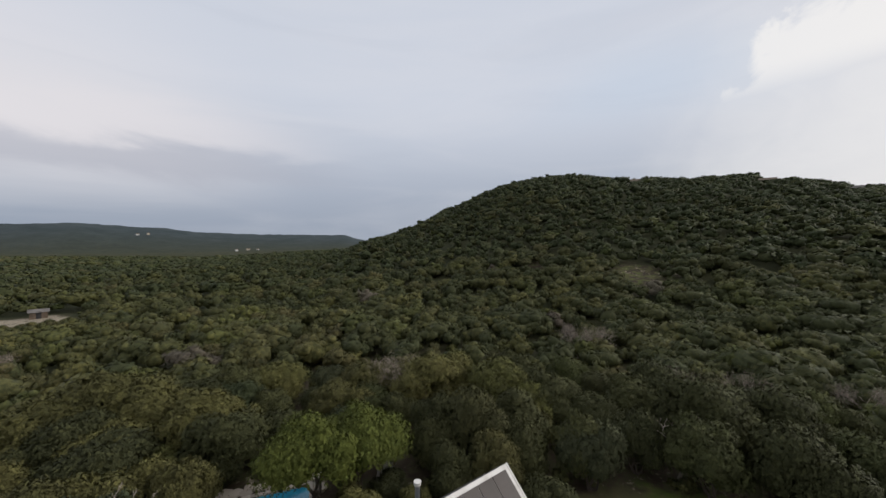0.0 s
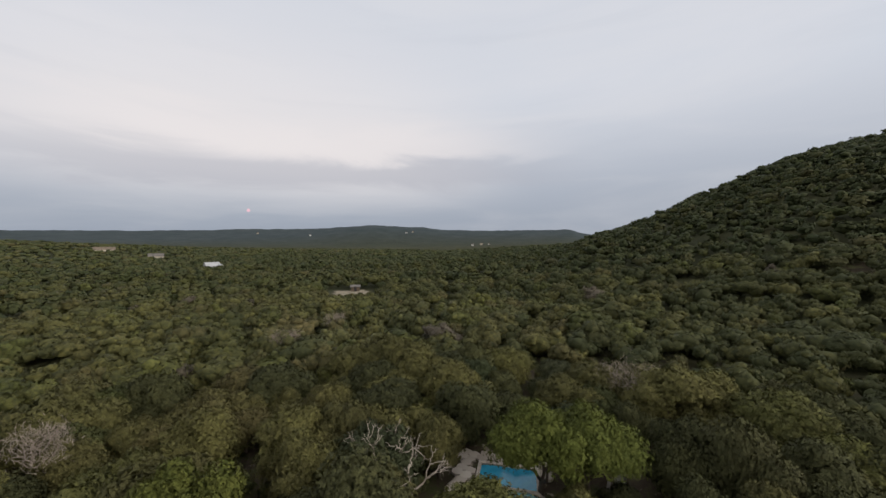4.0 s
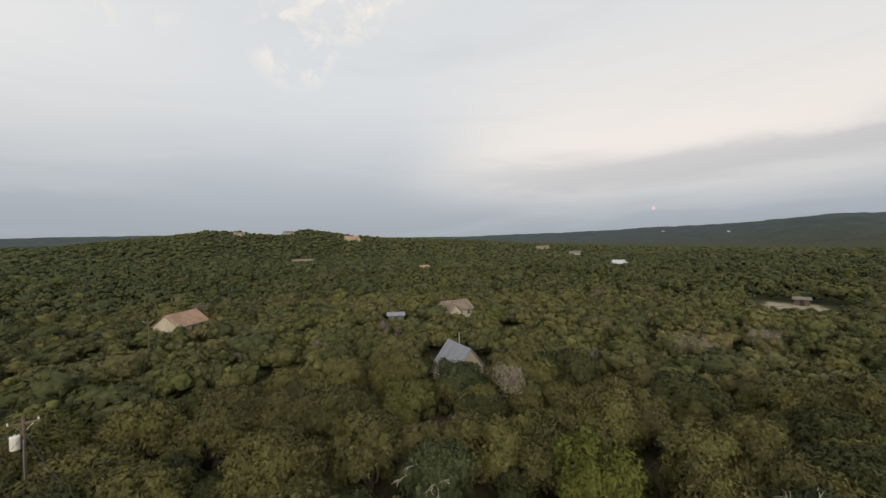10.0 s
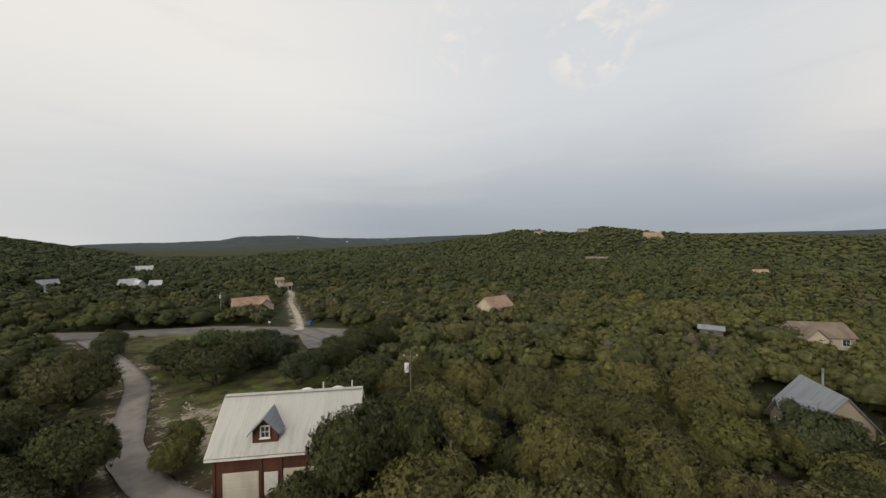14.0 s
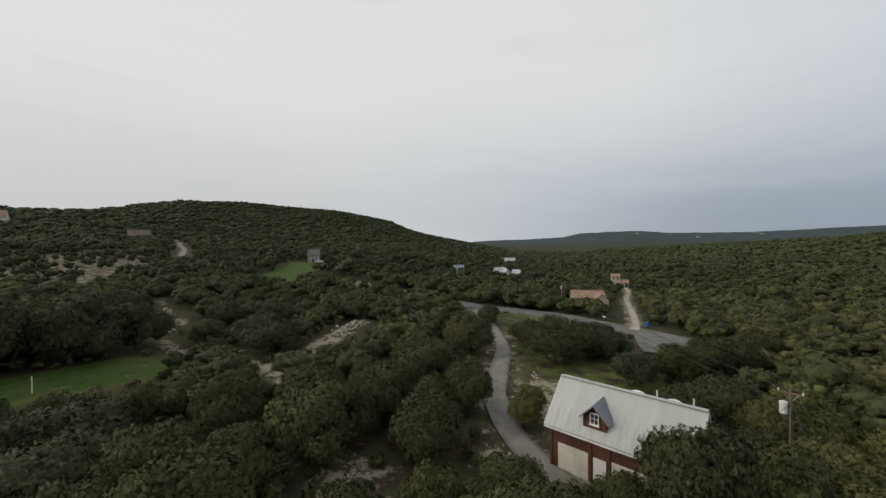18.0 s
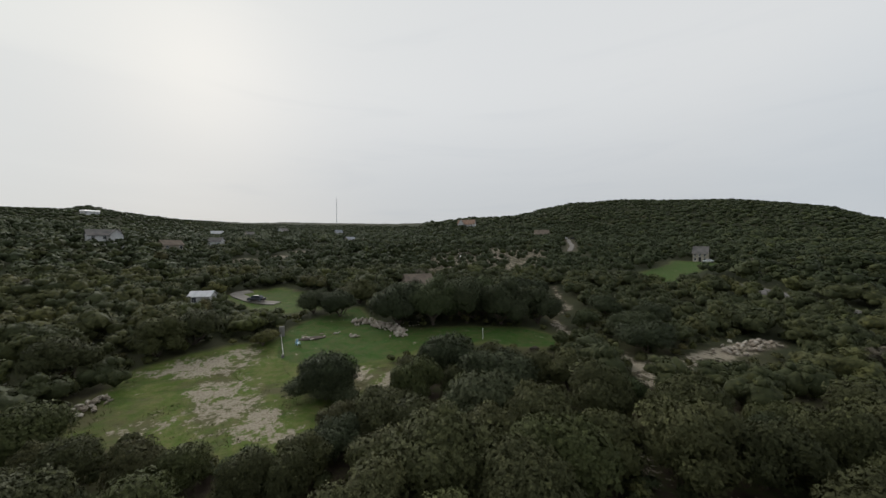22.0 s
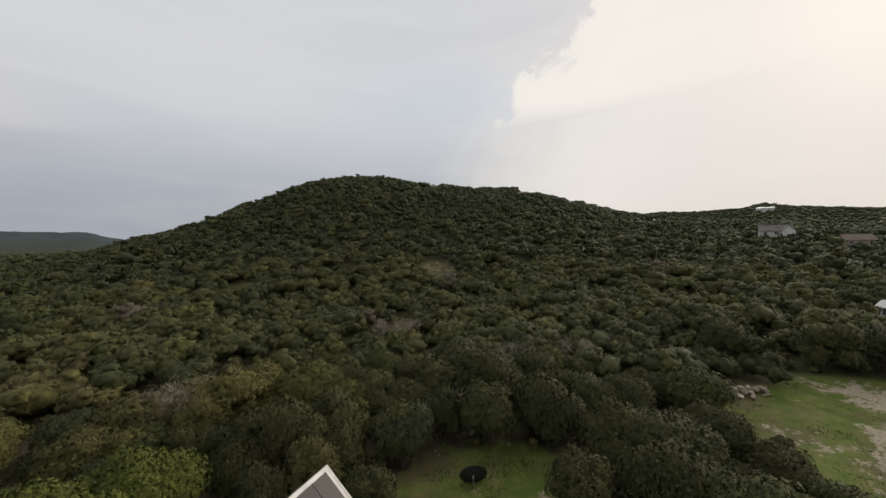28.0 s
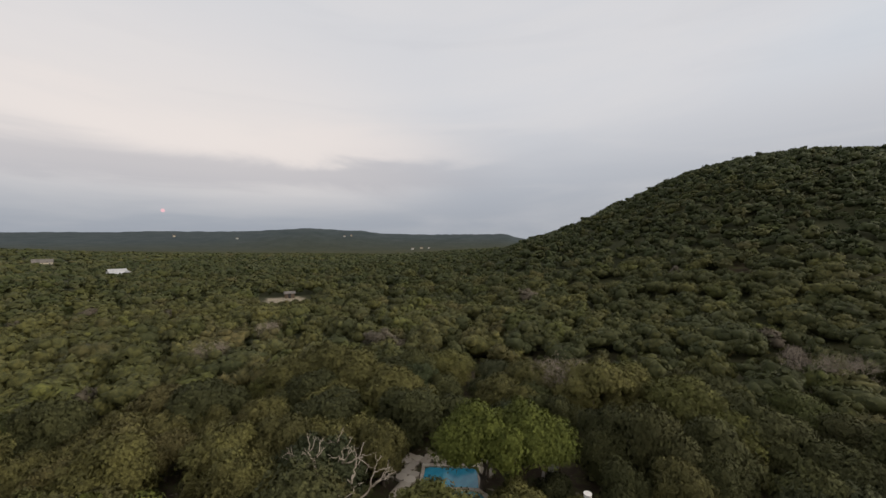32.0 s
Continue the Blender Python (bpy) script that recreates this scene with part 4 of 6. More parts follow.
    a = [bm.verts.new(p) for p in ((dx - dw, face, eave), (dx + dw, face, eave), (dx, face, top - 0.05))]
    b = [bm.verts.new(p) for p in ((dx - dw, -0.4, eave), (dx + dw, -0.4, eave), (dx, -0.4, top - 0.05))]
    bm.faces.new(a)
    bm.faces.new(b[::-1])
    for i in range(3):
        bm.faces.new((a[i], b[i], b[(i + 1) % 3], a[(i + 1) % 3]))
    part("gable", bm, RED_SIDING, d)
    for s in (-1, 1):
        w = dw + 0.28
        zs = top - (top - eave) / dw * w
        pts = [(dx, face - 0.35, top + 0.05), (dx + s * w, face - 0.35, zs + 0.05), (dx + s * w, -0.9, zs + 0.05), (dx, -0.15, top + 0.05)]
        part("dormer_roof", slab(pts[::-1] if s < 0 else pts, 0.06), GREY_METAL, d)
    window(g, (dx, face - 0.02, z_face + 0.78), 0.52, 0.72, 2)
    # domed vents and stacks behind the ridge
    for x in (0.7, 3.1):
        bm = bmesh.new()
        bmesh.ops.create_uvsphere(bm, u_segments=14, v_segments=8, radius=0.5)
        bm.transform(Matrix.Translation((x, 0.55, RIDGE - 0.28)) @ Matrix.Diagonal((1.15, 0.8, 0.62, 1)))
        part("roof_vent", bm, TRIM_WHITE, g, "white domed roof vent")
    for x in (1.9, 4.2):
        bm = bmesh.new()
        tube(bm, [Vector((x, 1.0, RIDGE - 1.0)), Vector((x, 1.0, RIDGE + 0.25))], 0.05, 0.05, 8)
        part("vent_stack", bm, TRIM_WHITE, g)
    tagged(g, "red-brown timber garage with a pale ribbed metal roof and a dormer", "garage")
    clear_round(-10.03, -28.46, 5.2)
    apron = slab([(-8.2, -21.6, 0), (-2.6, -25.6, 0), (-4.9, -28.6, 0), (-12.6, -23.2, 0)][::-1], 0.12)
    for v in apron.verts:
        v.co.z += float(land(v.co.x, v.co.y)) + 0.22
    tagged(part("apron", apron, CONCRETE), "pale concrete apron before the garage doors", "paving", "", "structure")


build_garage()


# ---- house below the camera ----
def build_home():
    h = new("house")
    # ridge from the far gable towards -x in its own axes
    h.matrix_world = pose(3.48, 20.0, 0, 0, 0, math.degrees(math.atan2(-0.63, -0.78)))
    half, ridge, slope = 3.9, 5.95, 0.88
    bm = gable_body(5.0, half, ridge - slope * half - 0.12, ridge - 0.15)
    bm.transform(Matrix.Translation((5.3, 0, 0)))
    part("wall", bm, STUCCO_TAN, h)
    over = half + 0.45
    for s in (-1, 1):
        z = ridge - slope * over
        pts = [(0, 0, ridge), (0, s * over, z), (10.8, s * over, z), (10.8, 0, ridge)]
        part("roof", slab(pts if s < 0 else pts[::-1], 0.14), TRIM_WHITE, h, "pale metal roof")
        up = Vector((0, -s * slope, 1)).normalized() * 0.02
        n = 9
        for row in range(2):
            for i in range(n):
                x0, x1 = 0.28 + i * 1.07, 0.28 + i * 1.07 + 1.03
                y0, y1 = 0.18 + row * 1.95, 0.18 + row * 1.95 + 1.9
                if s < 0 and row == 1 and i == 0:
                    continue
                pts = [Vector((x0, s * y0, ridge - slope * y0)), Vector((x0, s * y1, ridge - slope * y1)), Vector((x1, s * y1, ridge - slope * y1)), Vector((x1, s * y0, ridge - slope * y0))]
                pts = [p + Vector((0, s * slope, 1)).normalized() * 0.05 for p in pts]
                part("roof_panel", slab(pts if s < 0 else pts[::-1], 0.04), PANEL_DARK if s < 0 else PANEL_BROWN, h)
    for s in (-1, 1):
        pts = [(-0.08, 0, ridge + 0.03), (-0.08, s * over, ridge - slope * over + 0.03), (0.02, s * over, ridge - slope * over + 0.03), (0.02, 0, ridge + 0.03)]
        part("rake_trim", slab(pts if s < 0 else pts[::-1], 0.2), TRIM_WHITE, h)
    tagged(h, "steep-roofed house with dark and brown panels on a pale roof", "house")
    # low wing with a flue
    w = new("house_wing")
    w.matrix_world = pose(-3.7, 17.7, 0, 0, 0, 62)
    part("wall", gable_body(2.6, 1.9, 2.5, 3.6), STUCCO_TAN, w)
    roof_slabs(w, 2.6, 1.9, 3.75, 0.55, GREY_METAL, 0.1, 0.35)
    tagged(w, "low grey-roofed wing beside the house", "house wing")
    f = new("flue")
    f.location = (-1.38, 18.9, 2.0)
    bm = bmesh.new()
    tube(bm, [Vector((0, 0, -1.4)), Vector((0, 0, 3.45))], 0.13, 0.13, 12)
    part("pipe", bm, STEEL, f)
    bm = bmesh.new()
    tube(bm, [Vector((0, 0, 3.45)), Vector((0, 0, 3.5)), Vector((0, 0, 3.66))], 0.17, 0.21, 12)
    part("cap", bm, TRIM_WHITE, f)
    bm = bmesh.new()
    tube(bm, [Vector((0, 0, 1.9)), Vector((-0.5, -0.3, 0.6))], 0.015, 0.015, 5)
    part("stay", bm, STEEL, f)
    tagged(f, "tall galvanised flue pipe with a white cap", "flue pipe")


build_home()


def house(x, y, turn, length, width, wall_h, rise, wall, roof, label, name="house", wing=None, windows=3, chimney=False, storeys=1, front=(-1,), foot=-1.5):
    """A gabled house, ridge along its own x: walls, roof slopes, windows, a door, perhaps a wing and a chimney."""
    z = float(land(x, y)) - (1.9 if 300 < math.hypot(x, y) < 1400 else 0.0)
    h = new(name)
    h.matrix_world = pose(x, y, z, 0, 0, turn)
    L, W = length / 2, width / 2
    part("wall", gable_body(L, W, wall_h, wall_h + rise - 0.12, foot), wall, h)
    roof_slabs(h, L, W, wall_h + rise, rise / W, roof)
    for s in front:
        for st in range(storeys):
            for i in range(windows):
                wx = -L + length * (i + 0.5) / windows
                if st == 0 and i == windows // 2 and s == front[0]:
                    bm = box(wx - 0.5, wx + 0.5, -0.05, 0.03, 0.0, 2.05)
                    bm.transform(pose(0, s * W, 0, 0, 0, 0 if s < 0 else 180))
                    part("door", bm, BLACK if wall is not WHITE_WALL else TRIM_WHITE, h)
                else:
                    window(h, (wx, s * (W + 0.03), wall_h / storeys * (st + 0.55)), min(1.2, length / windows * 0.4), 1.2, 2, None, 0 if s < 0 else 180)
    if wing:
        wx, wl, ww, wh = wing
        bm = gable_body(wl / 2, ww / 2, wall_h * wh, wall_h * wh + rise * wh - 0.1, foot)
        bm.transform(pose(wx, -W - wl / 2 + 0.6, 0, 0, 0, 90))
        part("wing_wall", bm, wall, h)
        r = wall_h * wh + rise * wh
        o = ww / 2 + 0.35
        for s in (-1, 1):
            zl = r - rise * wh / (ww / 2) * o
            y0, y1 = -W - wl + 0.2, -W + 1.6
            pts = [(wx, y0, r), (wx + s * o, y0, zl), (wx + s * o, y1, zl), (wx, y1, r)]
            part("wing_roof", slab(pts if s > 0 else pts[::-1], 0.1), roof, h)
        window(h, (wx, -W - wl + 0.57, wall_h * wh * 0.55), 1.1, 1.1, 2)
    if chimney:
        part("chimney", box(L * 0.3 - 0.4, L * 0.3 + 0.4, W * 0.2, W * 0.2 + 0.7, wall_h, wall_h + rise + 0.9, 0.03), STONE_WALL, h)
    clear_round(x, y, max(L, W) + 1.5)
    return tagged(h, label, "house")



# ---- houses in the woods and on the hills ----
def bearing(x, y):
    return math.degrees(math.atan2(-x, y))


def place(x, y, off, *rest, low=0.0, half=None, **more):
    h = house(x, y, bearing(x, y) + off, *rest, **more)
    keep_view(x, y, float(land(x, y)) + max(low, rest[2] * 0.9), half or rest[0] * 0.36)
    return h


def build_houses():
    grey = place(-52.0, -1.0, -58, 5.6, 4.4, 2.2, 2.6, STUCCO_TAN, GREY_METAL, "grey metal-roofed house half hidden among trees", wing=(1.2, 2.6, 3.0, 0.75), low=3.7, half=1.8)
    bm = bmesh.new()
    tube(bm, [Vector((-1.6, 1.0, 3.0)), Vector((-1.6, 1.0, 5.9)), Vector((-1.6, 1.0, 6.0))], 0.09, 0.11, 8)
    part("flue", bm, STEEL, grey)
    place(-105, -3.5, 34, 9, 6.5, 2.6, 2.2, STUCCO_CREAM, SHINGLE_TAN, "tan house with a brown shingle roof among trees", wing=(-3, 2.5, 4, 0.9), low=1.8)
    place(-94, -18.5, 0, 4, 3.5, 2.6, 0.5, SHINGLE_GREY, GREY_METAL, "low shed with a flat grey roof", name="shed", windows=1, low=2.5)
    place(-84, -70, 48, 9, 6.5, 2.8, 2.6, STUCCO_CREAM, CLAY_TILE, "cream house with an orange-tan tile roof", low=2.9, half=3)
    place(-28, -116, 12, 9, 6, 2.8, 1.8, STUCCO_CREAM, CLAY_TILE, "cream house with a pinkish tile roof beyond the road", wing=(3, 3, 4, 0.9), low=3.4, half=2)
    place(-55, -176, 5, 3.4, 3.4, 5.2, 1.0, STUCCO_CREAM, CLAY_TILE, "two-storey cream tower house with a tile roof", name="tower_house", windows=2, storeys=2, low=5.0, half=2.5)
    place(-58.4, -175, 5, 3.4, 4, 2.6, 1.1, STUCCO_CREAM, CLAY_TILE, "low cream house wing with a tile roof", windows=2, low=3.4)
    place(-2, -197, 30, 6, 5, 3.2, 2.6, WHITE_WALL, WHITE_METAL, "white metal-roofed house beyond the road", wing=(2, 3, 4, 0.9), low=5.0, half=1.8)
    place(-11, -196, -20, 4, 3.6, 3.2, 2.4, WHITE_WALL, WHITE_METAL, "white metal-roofed barn beyond the road", low=4.8, half=1.4)
    place(20, -192, 10, 5, 4, 3.0, 1.5, WHITE_WALL, GREY_METAL, "small grey-roofed house among trees", low=4.0, half=3)
    place(-12, -352, 10, 12, 8, 4, 3.0, WHITE_WALL, WHITE_METAL, "long pale-roofed house far down the valley", low=3.0)
    place(-314, 130, 20, 10, 8, 4.6, 3, WHITE_WALL, WHITE_METAL, "large white house with a pale roof in the valley", storeys=2, wing=(4, 5, 6, 0.8), low=1.0)
    place(-112, 99, 0, 3.4, 3.0, 2.0, 0.6, POLE_WOOD, SHINGLE_GREY, "low brown shelter on a sandy clearing", name="shelter", windows=1, low=-0.5, half=10)
    place(-604, -194, 15, 24, 13, 4.4, 6, STUCCO_TAN, CLAY_TILE, "large tan house with an orange roof on the ridge", wing=(8, 8, 9, 0.8), low=0)
    place(-560, -365, 0, 16, 10, 4, 3.4, STUCCO_CREAM, SHINGLE_TAN, "pale house on the knoll", low=0)
    place(-615, -310, 10, 16, 10, 5, 4, STUCCO_CREAM, SHINGLE_GREY, "pale house beside the knoll", low=0)
    place(-392, -181, 5, 24, 9, 3.4, 2.6, STUCCO_CREAM, SHINGLE_TAN, "long cream house in the woods", low=0.5)
    place(-314, -36, 20, 8, 6, 3, 2.4, CLAY_TILE, CLAY_TILE, "small reddish cottage in the woods", windows=2, low=2.5)
    place(-600, 127, 0, 20, 11, 4.4, 3.2, STUCCO_CREAM, SHINGLE_TAN, "wide cream house far in the valley", low=0)
    place(-502, 150, 0, 14, 9, 4, 3, STUCCO_CREAM, SHINGLE_GREY, "pale house far in the valley", low=0)
    place(209, 67, 6, 11, 8, 5.2, 2.6, WHITE_WALL, SHINGLE_GREY, "two-storey white house with a grey roof on the slope", storeys=2, wing=(3.5, 4, 4.5, 1.0), low=-0.5)
    place(640, 216, 0, 19, 10, 6, 1.5, WHITE_WALL, WHITE_METAL, "long white metal building on the ridge", name="metal_barn", windows=5, low=0)
    place(330, 192, 0, 10, 6, 3, 0.8, WHITE_WALL, WHITE_METAL, "small white building on the ridge", name="shed", low=0)
    place(400, -228, -12, 22, 12, 6, 6, WHITE_WALL, CLAY_TILE, "white house with a reddish roof on the hill shoulder", storeys=2, wing=(-5, 6, 8, 1.0), low=0)
    place(286, -251, 8, 14, 9, 3.4, 4.6, STUCCO_TAN, SHINGLE_TAN, "house with a tall tan roof on the slope", low=0)
    place(99, -184, -8, 5.6, 6, 4.0, 3.2, STONE_WALL, SHINGLE_GREY, "two-storey stone house with a steep grey roof", storeys=2, low=-0.5)
    place(101, -40, 15, 8, 6, 2.8, 2.6, STUCCO_TAN, SHINGLE_TAN, "brown-roofed house behind live oaks", low=5.0, half=1.5)
    place(104, 15.5, -25, 4.6, 3.6, 2.2, 1.0, WHITE_WALL, WHITE_METAL, "white metal-roofed shed among trees", name="shed", windows=2, low=2.6)
    place(215, 44, 30, 9, 6, 3, 2.2, STUCCO_TAN, SHINGLE_TAN, "tan house low on the slope", low=0.5)
    place(262, 30, -30, 8, 6, 3.5, 2.4, WHITE_WALL, SHINGLE_GREY, "white house up the valley", low=0.5)
    place(430, 48, 15, 11, 8, 4.5, 3.5, WHITE_WALL, WHITE_METAL, "pale house up the valley", storeys=2, low=0)
    place(470, 20, 30, 10, 8, 4, 3.5, STUCCO_CREAM, SHINGLE_GREY, "cream house up the valley", low=0)
    place(620, -20, 40, 13, 10, 5, 4, WHITE_WALL, SHINGLE_GREY, "white house high up the valley", low=0)
    place(560, -95, 25, 11, 8, 5, 4, WHITE_WALL, GREY_METAL, "grey-roofed house high up the valley", low=0)
    place(300, -60, 35, 8, 7, 4, 2.5, STUCCO_TAN, GREY_METAL, "small house among trees up the valley", low=2.0)
    for az, d, w, kind in ((318, 452, 13, STUCCO_TAN), (311, 470, 7, STONE_WALL), (332, 415, 9, STUCCO_CREAM)):
        a = radians(az)
        x, y = -d * math.sin(a), d * math.cos(a)
        place(x, y, 10, w, 7, 3.6, 2.4, kind, SHINGLE_TAN if az != 311 else SHINGLE_GREY, "stone-coloured house on the hill crest", low=1.0)

    for az, d, w, kind in ((40.5, 1980, 16, WHITE_WALL), (39.5, 2010, 12, STUCCO_CREAM), (30, 1560, 14, WHITE_WALL), (28.6, 1600, 18, STUCCO_CREAM), (27.4, 1580, 10, WHITE_WALL), (55, 2050, 14, WHITE_WALL), (62, 2300, 16, STUCCO_CREAM), (153, 2200, 18, WHITE_WALL), (160, 2350, 16, WHITE_WALL)):
        a = radians(az)
        house(-d * math.sin(a), d * math.cos(a), az + 15, w * 0.65, 8, 9, 3, kind, SHINGLE_TAN, "pale house standing out of distant woods", windows=3, storeys=2)


build_houses()
keep_view(-10.0, -28.4, 0.6, 3.6)
keep_view(4.0, 18.0, 1.0, 4.0)
keep_view(10.5, -25.2, 0.3, 1.0)
for cx, cy, rx, ry, much in BARE_SPOTS:
    if math.hypot(cx, cy) > 150:
        clear_round(cx, cy, min(rx, ry) * 0.8)
        keep_view(cx, cy, float(land(cx, cy)) + 1.5, rx * 0.5)
keep_view(-12.6, 24.6, -0.5, 2.2)
keep_view(-16.6, 17.0, 3.8, 1.4)
keep_view(-4.2, 27.2, 2.4, 0.5)
keep_view(-21.2, -28.4, 4.4, 0.5)
for line, half in ((DRIVE, 1.0), (ROAD[3:7], 1.0), (SIDE_STREET, 2.0), (GRAVEL_DRIVE[:4], 0.7), (CREEK_PATH[1:5], 0.8), (CREEK[:3], 1.6), (HILL_LANE, 1.5), (UP_LANE, 2.0)):
    for (x0, y0), (x1, y1) in zip(line, line[1:]):
        for u in (0.0, 0.33, 0.66):
            keep_view(x0 + (x1 - x0) * u, y0 + (y1 - y0) * u, float(land(x0, y0)) + 0.4, half)
for poly, lift in ((CLEARING, 0.5), (UPPER_LAWN, 0.5), (BACK_LAWN, 1.6), (HOUSE_LAWN, 1.5), (SANDY, 1.5), (GARAGE_LAWN, 1.0), (FAR_LAWN, 2.0)):
    cx, cy = sum(p[0] for p in poly) / len(poly), sum(p[1] for p in poly) / len(poly)
    for px, py in poly:
        for u in (0.25, 0.7):
            x, y = px + (cx - px) * u, py + (cy - py) * u
            keep_view(x, y, float(land(x, y)) + lift, 1.5)



# ---- pool and garden by the house ----
def water_material():
    k = Mat("pool_water", 0.05, 0.0, 0.5)
    k.color(k.mix(k.ramp(k.noise(1.4, 3), 0.35, 0.7), (0.030, 0.27, 0.42), (0.045, 0.33, 0.47)))
    k.bump(k.noise(5.0, 3), 0.12, 0.02)
    return k.m


WATER = water_material()
FLAGSTONE = Mat("flagstone", 0.9)
FLAGSTONE.color(FLAGSTONE.mix(FLAGSTONE.random(), (0.56, 0.50, 0.42), (0.40, 0.34, 0.28)))
FLAGSTONE.bump(FLAGSTONE.noise(7.0, 5), 0.3, 0.02)
FLAGSTONE = FLAGSTONE.m


def stone_mesh(seed, squash=0.7):
    """A rough quarried rock about 1 m across."""
    rng = np.random.default_rng(seed)
    bm = bmesh.new()
    bmesh.ops.create_icosphere(bm, subdivisions=1, radius=0.5)
    for v in bm.verts:
        v.co *= 0.75 + 0.5 * rng.random()
        v.co.z *= squash
    data = bpy.data.meshes.new("rock")
    bm.to_mesh(data)
    bm.free()
    data.materials.append(ROCK)
    return data


ROCK = Mat("quarried_rock", 0.95)
ROCK.color(ROCK.mix(ROCK.random(), (0.46, 0.41, 0.34), (0.25, 0.205, 0.155)))
ROCK.bump(ROCK.noise(6.0, 6), 0.5, 0.04)
ROCK = ROCK.m
ROCKS = [stone_mesh(900 + i, 0.55 + 0.08 * (i % 4)) for i in range(7)]


def build_pool():
    p = new("swimming_pool")
    p.matrix_world = pose(-11.6, 24.9, 0.20, 0, 0, 22) @ Matrix.Diagonal((0.68, 0.95, 1, 1))
    part("basin", box(-3.3, 3.3, -1.5, 1.5, -1.4, -0.12), STUCCO_CREAM, p)
    part("water", box(-3.1, 3.1, -1.3, 1.3, -0.11, -0.06), WATER, p, "clear blue pool water")
    for x0, x1, y0, y1 in ((-3.5, 3.5, -1.7, -1.3), (-3.5, 3.5, 1.3, 1.7), (-3.5, -3.1, -1.3, 1.3), (3.1, 3.5, -1.3, 1.3)):
        along = x1 - x0 > y1 - y0
        n = 8 if along else 5
        for i in range(n):
            a, b = i / n, (i + 1) / n
            q = (x0 + (x1 - x0) * a + 0.01, x0 + (x1 - x0) * b - 0.01, y0, y1) if along else (x0, x1, y0 + (y1 - y0) * a + 0.01, y0 + (y1 - y0) * b - 0.01)
            part("coping_stone", box(*q, -0.12, 0.05, 0.02), FLAGSTONE, p)
    tagged(p, "rectangular blue swimming pool with a pale stone edge", "pool")
    spa = new("plunge_pool")
    spa.matrix_world = pose(-9.9, 23.0, 0.22, 0, 0, 22)
    bm = bmesh.new()
    ring = [[bm.verts.new((math.cos(i * math.pi / 14) * r * 1.5, math.sin(i * math.pi / 14) * r * 0.8, z)) for i in range(28)] for r, z in ((1.35, -0.6), (1.35, 0.10), (1.08, 0.10), (1.08, -0.3))]
    for a, b in zip(ring, ring[1:]):
        for i in range(28):
            bm.faces.new((a[i], a[(i + 1) % 28], b[(i + 1) % 28], b[i]))
    part("rim", bm, FLAGSTONE, spa, "curved pale stone rim")
    bm = bmesh.new()
    bmesh.ops.create_circle(bm, cap_ends=True, segments=28, radius=1.1)
    bm.transform(Matrix.Diagonal((1.5, 0.8, 1, 1)))
    part("water", bm, WATER, spa)
    tagged(spa, "curved stone plunge pool with blue water", "pool")
    rng = np.random.default_rng(8)
    deck = new("stone_deck")
    for x in np.arange(-15.8, -8.7, 0.74):
        for y in np.arange(21.3, 28.3, 0.66):
            lx, ly = x + 11.6, y - 24.9
            c, s = math.cos(radians(-22)), math.sin(radians(-22))
            u, v = lx * c - ly * s, lx * s + ly * c
            if (abs(u) < 2.7 and abs(v) < 1.95) or math.hypot((u - 0.9) / 2.1, (v + 2.4) / 1.2) < 1 or abs(u + 0.5) > 3.5 or v < -4.6 or v > 2.7:
                continue
            bm = bmesh.new()
            k = int(rng.integers(5, 8))
            r = 0.43 + 0.05 * rng.random(k)
            a0 = rng.random() * 6
            vs = [bm.verts.new((x + math.cos(a0 + i * 2 * math.pi / k) * r[i] * 1.08, y + math.sin(a0 + i * 2 * math.pi / k) * r[i], 0.05)) for i in range(k)]
            f = bm.faces.new(vs)
            for w in bmesh.ops.extrude_face_region(bm, geom=[f])["geom"]:
                if isinstance(w, bmesh.types.BMVert):
                    w.co.z += 0.20 + 0.02 * rng.random()
            part("flagstone", bm, FLAGSTONE, deck)
    part("bedding", box(-15.0, -9.2, 21.6, 27.4, -0.3, 0.05), GRAVEL, deck)
    tagged(deck, "pale cream flagstone deck round the swimming pool", "stone deck", "", "structure")


build_pool()


def yucca(x, y, z, r, seed):
    rng = np.random.default_rng(seed)
    bm = bmesh.new()
    for i in range(46):
        a, e = rng.random() * 6.28, 0.15 + rng.random() * 1.2
        d = Vector((math.cos(a) * math.cos(e), math.sin(a) * math.cos(e), math.sin(e)))
        side = Vector((-d.y, d.x, 0)).normalized() * 0.05 * r
        mid = d * r * 0.5 + Vector((0, 0, 0.06))
        tip = d * r - Vector((0, 0, 0.12 * r))
        v = [bm.verts.new(q) for q in (-side * 0.6, side * 0.6, mid + side, tip, mid - side)]
        bm.faces.new(v)
    t = new("yucca")
    t.location = (x, y, z)
    bm2 = bmesh.new()
    tube(bm2, [Vector((0, 0, -0.9)), Vector((0, 0, 0.05))], 0.12, 0.10, 7)
    part("stem", bm2, BARK, t)
    data = bpy.data.meshes.new("leaves")
    bm.to_mesh(data)
    bm.free()
    point_values(data, "tint", np.full(len(data.vertices), 0.1))
    part("leaves", data, LEAF_GREY, t)
    tagged(t, "dark spiky yucca beside the pool deck", "plant", "yuccas by the pool")


for i, (x, y) in enumerate(((-12.2, 20.6), (-10.8, 20.9), (-9.6, 21.4))):
    yucca(x, y, 0.95, 0.8, 40 + i)


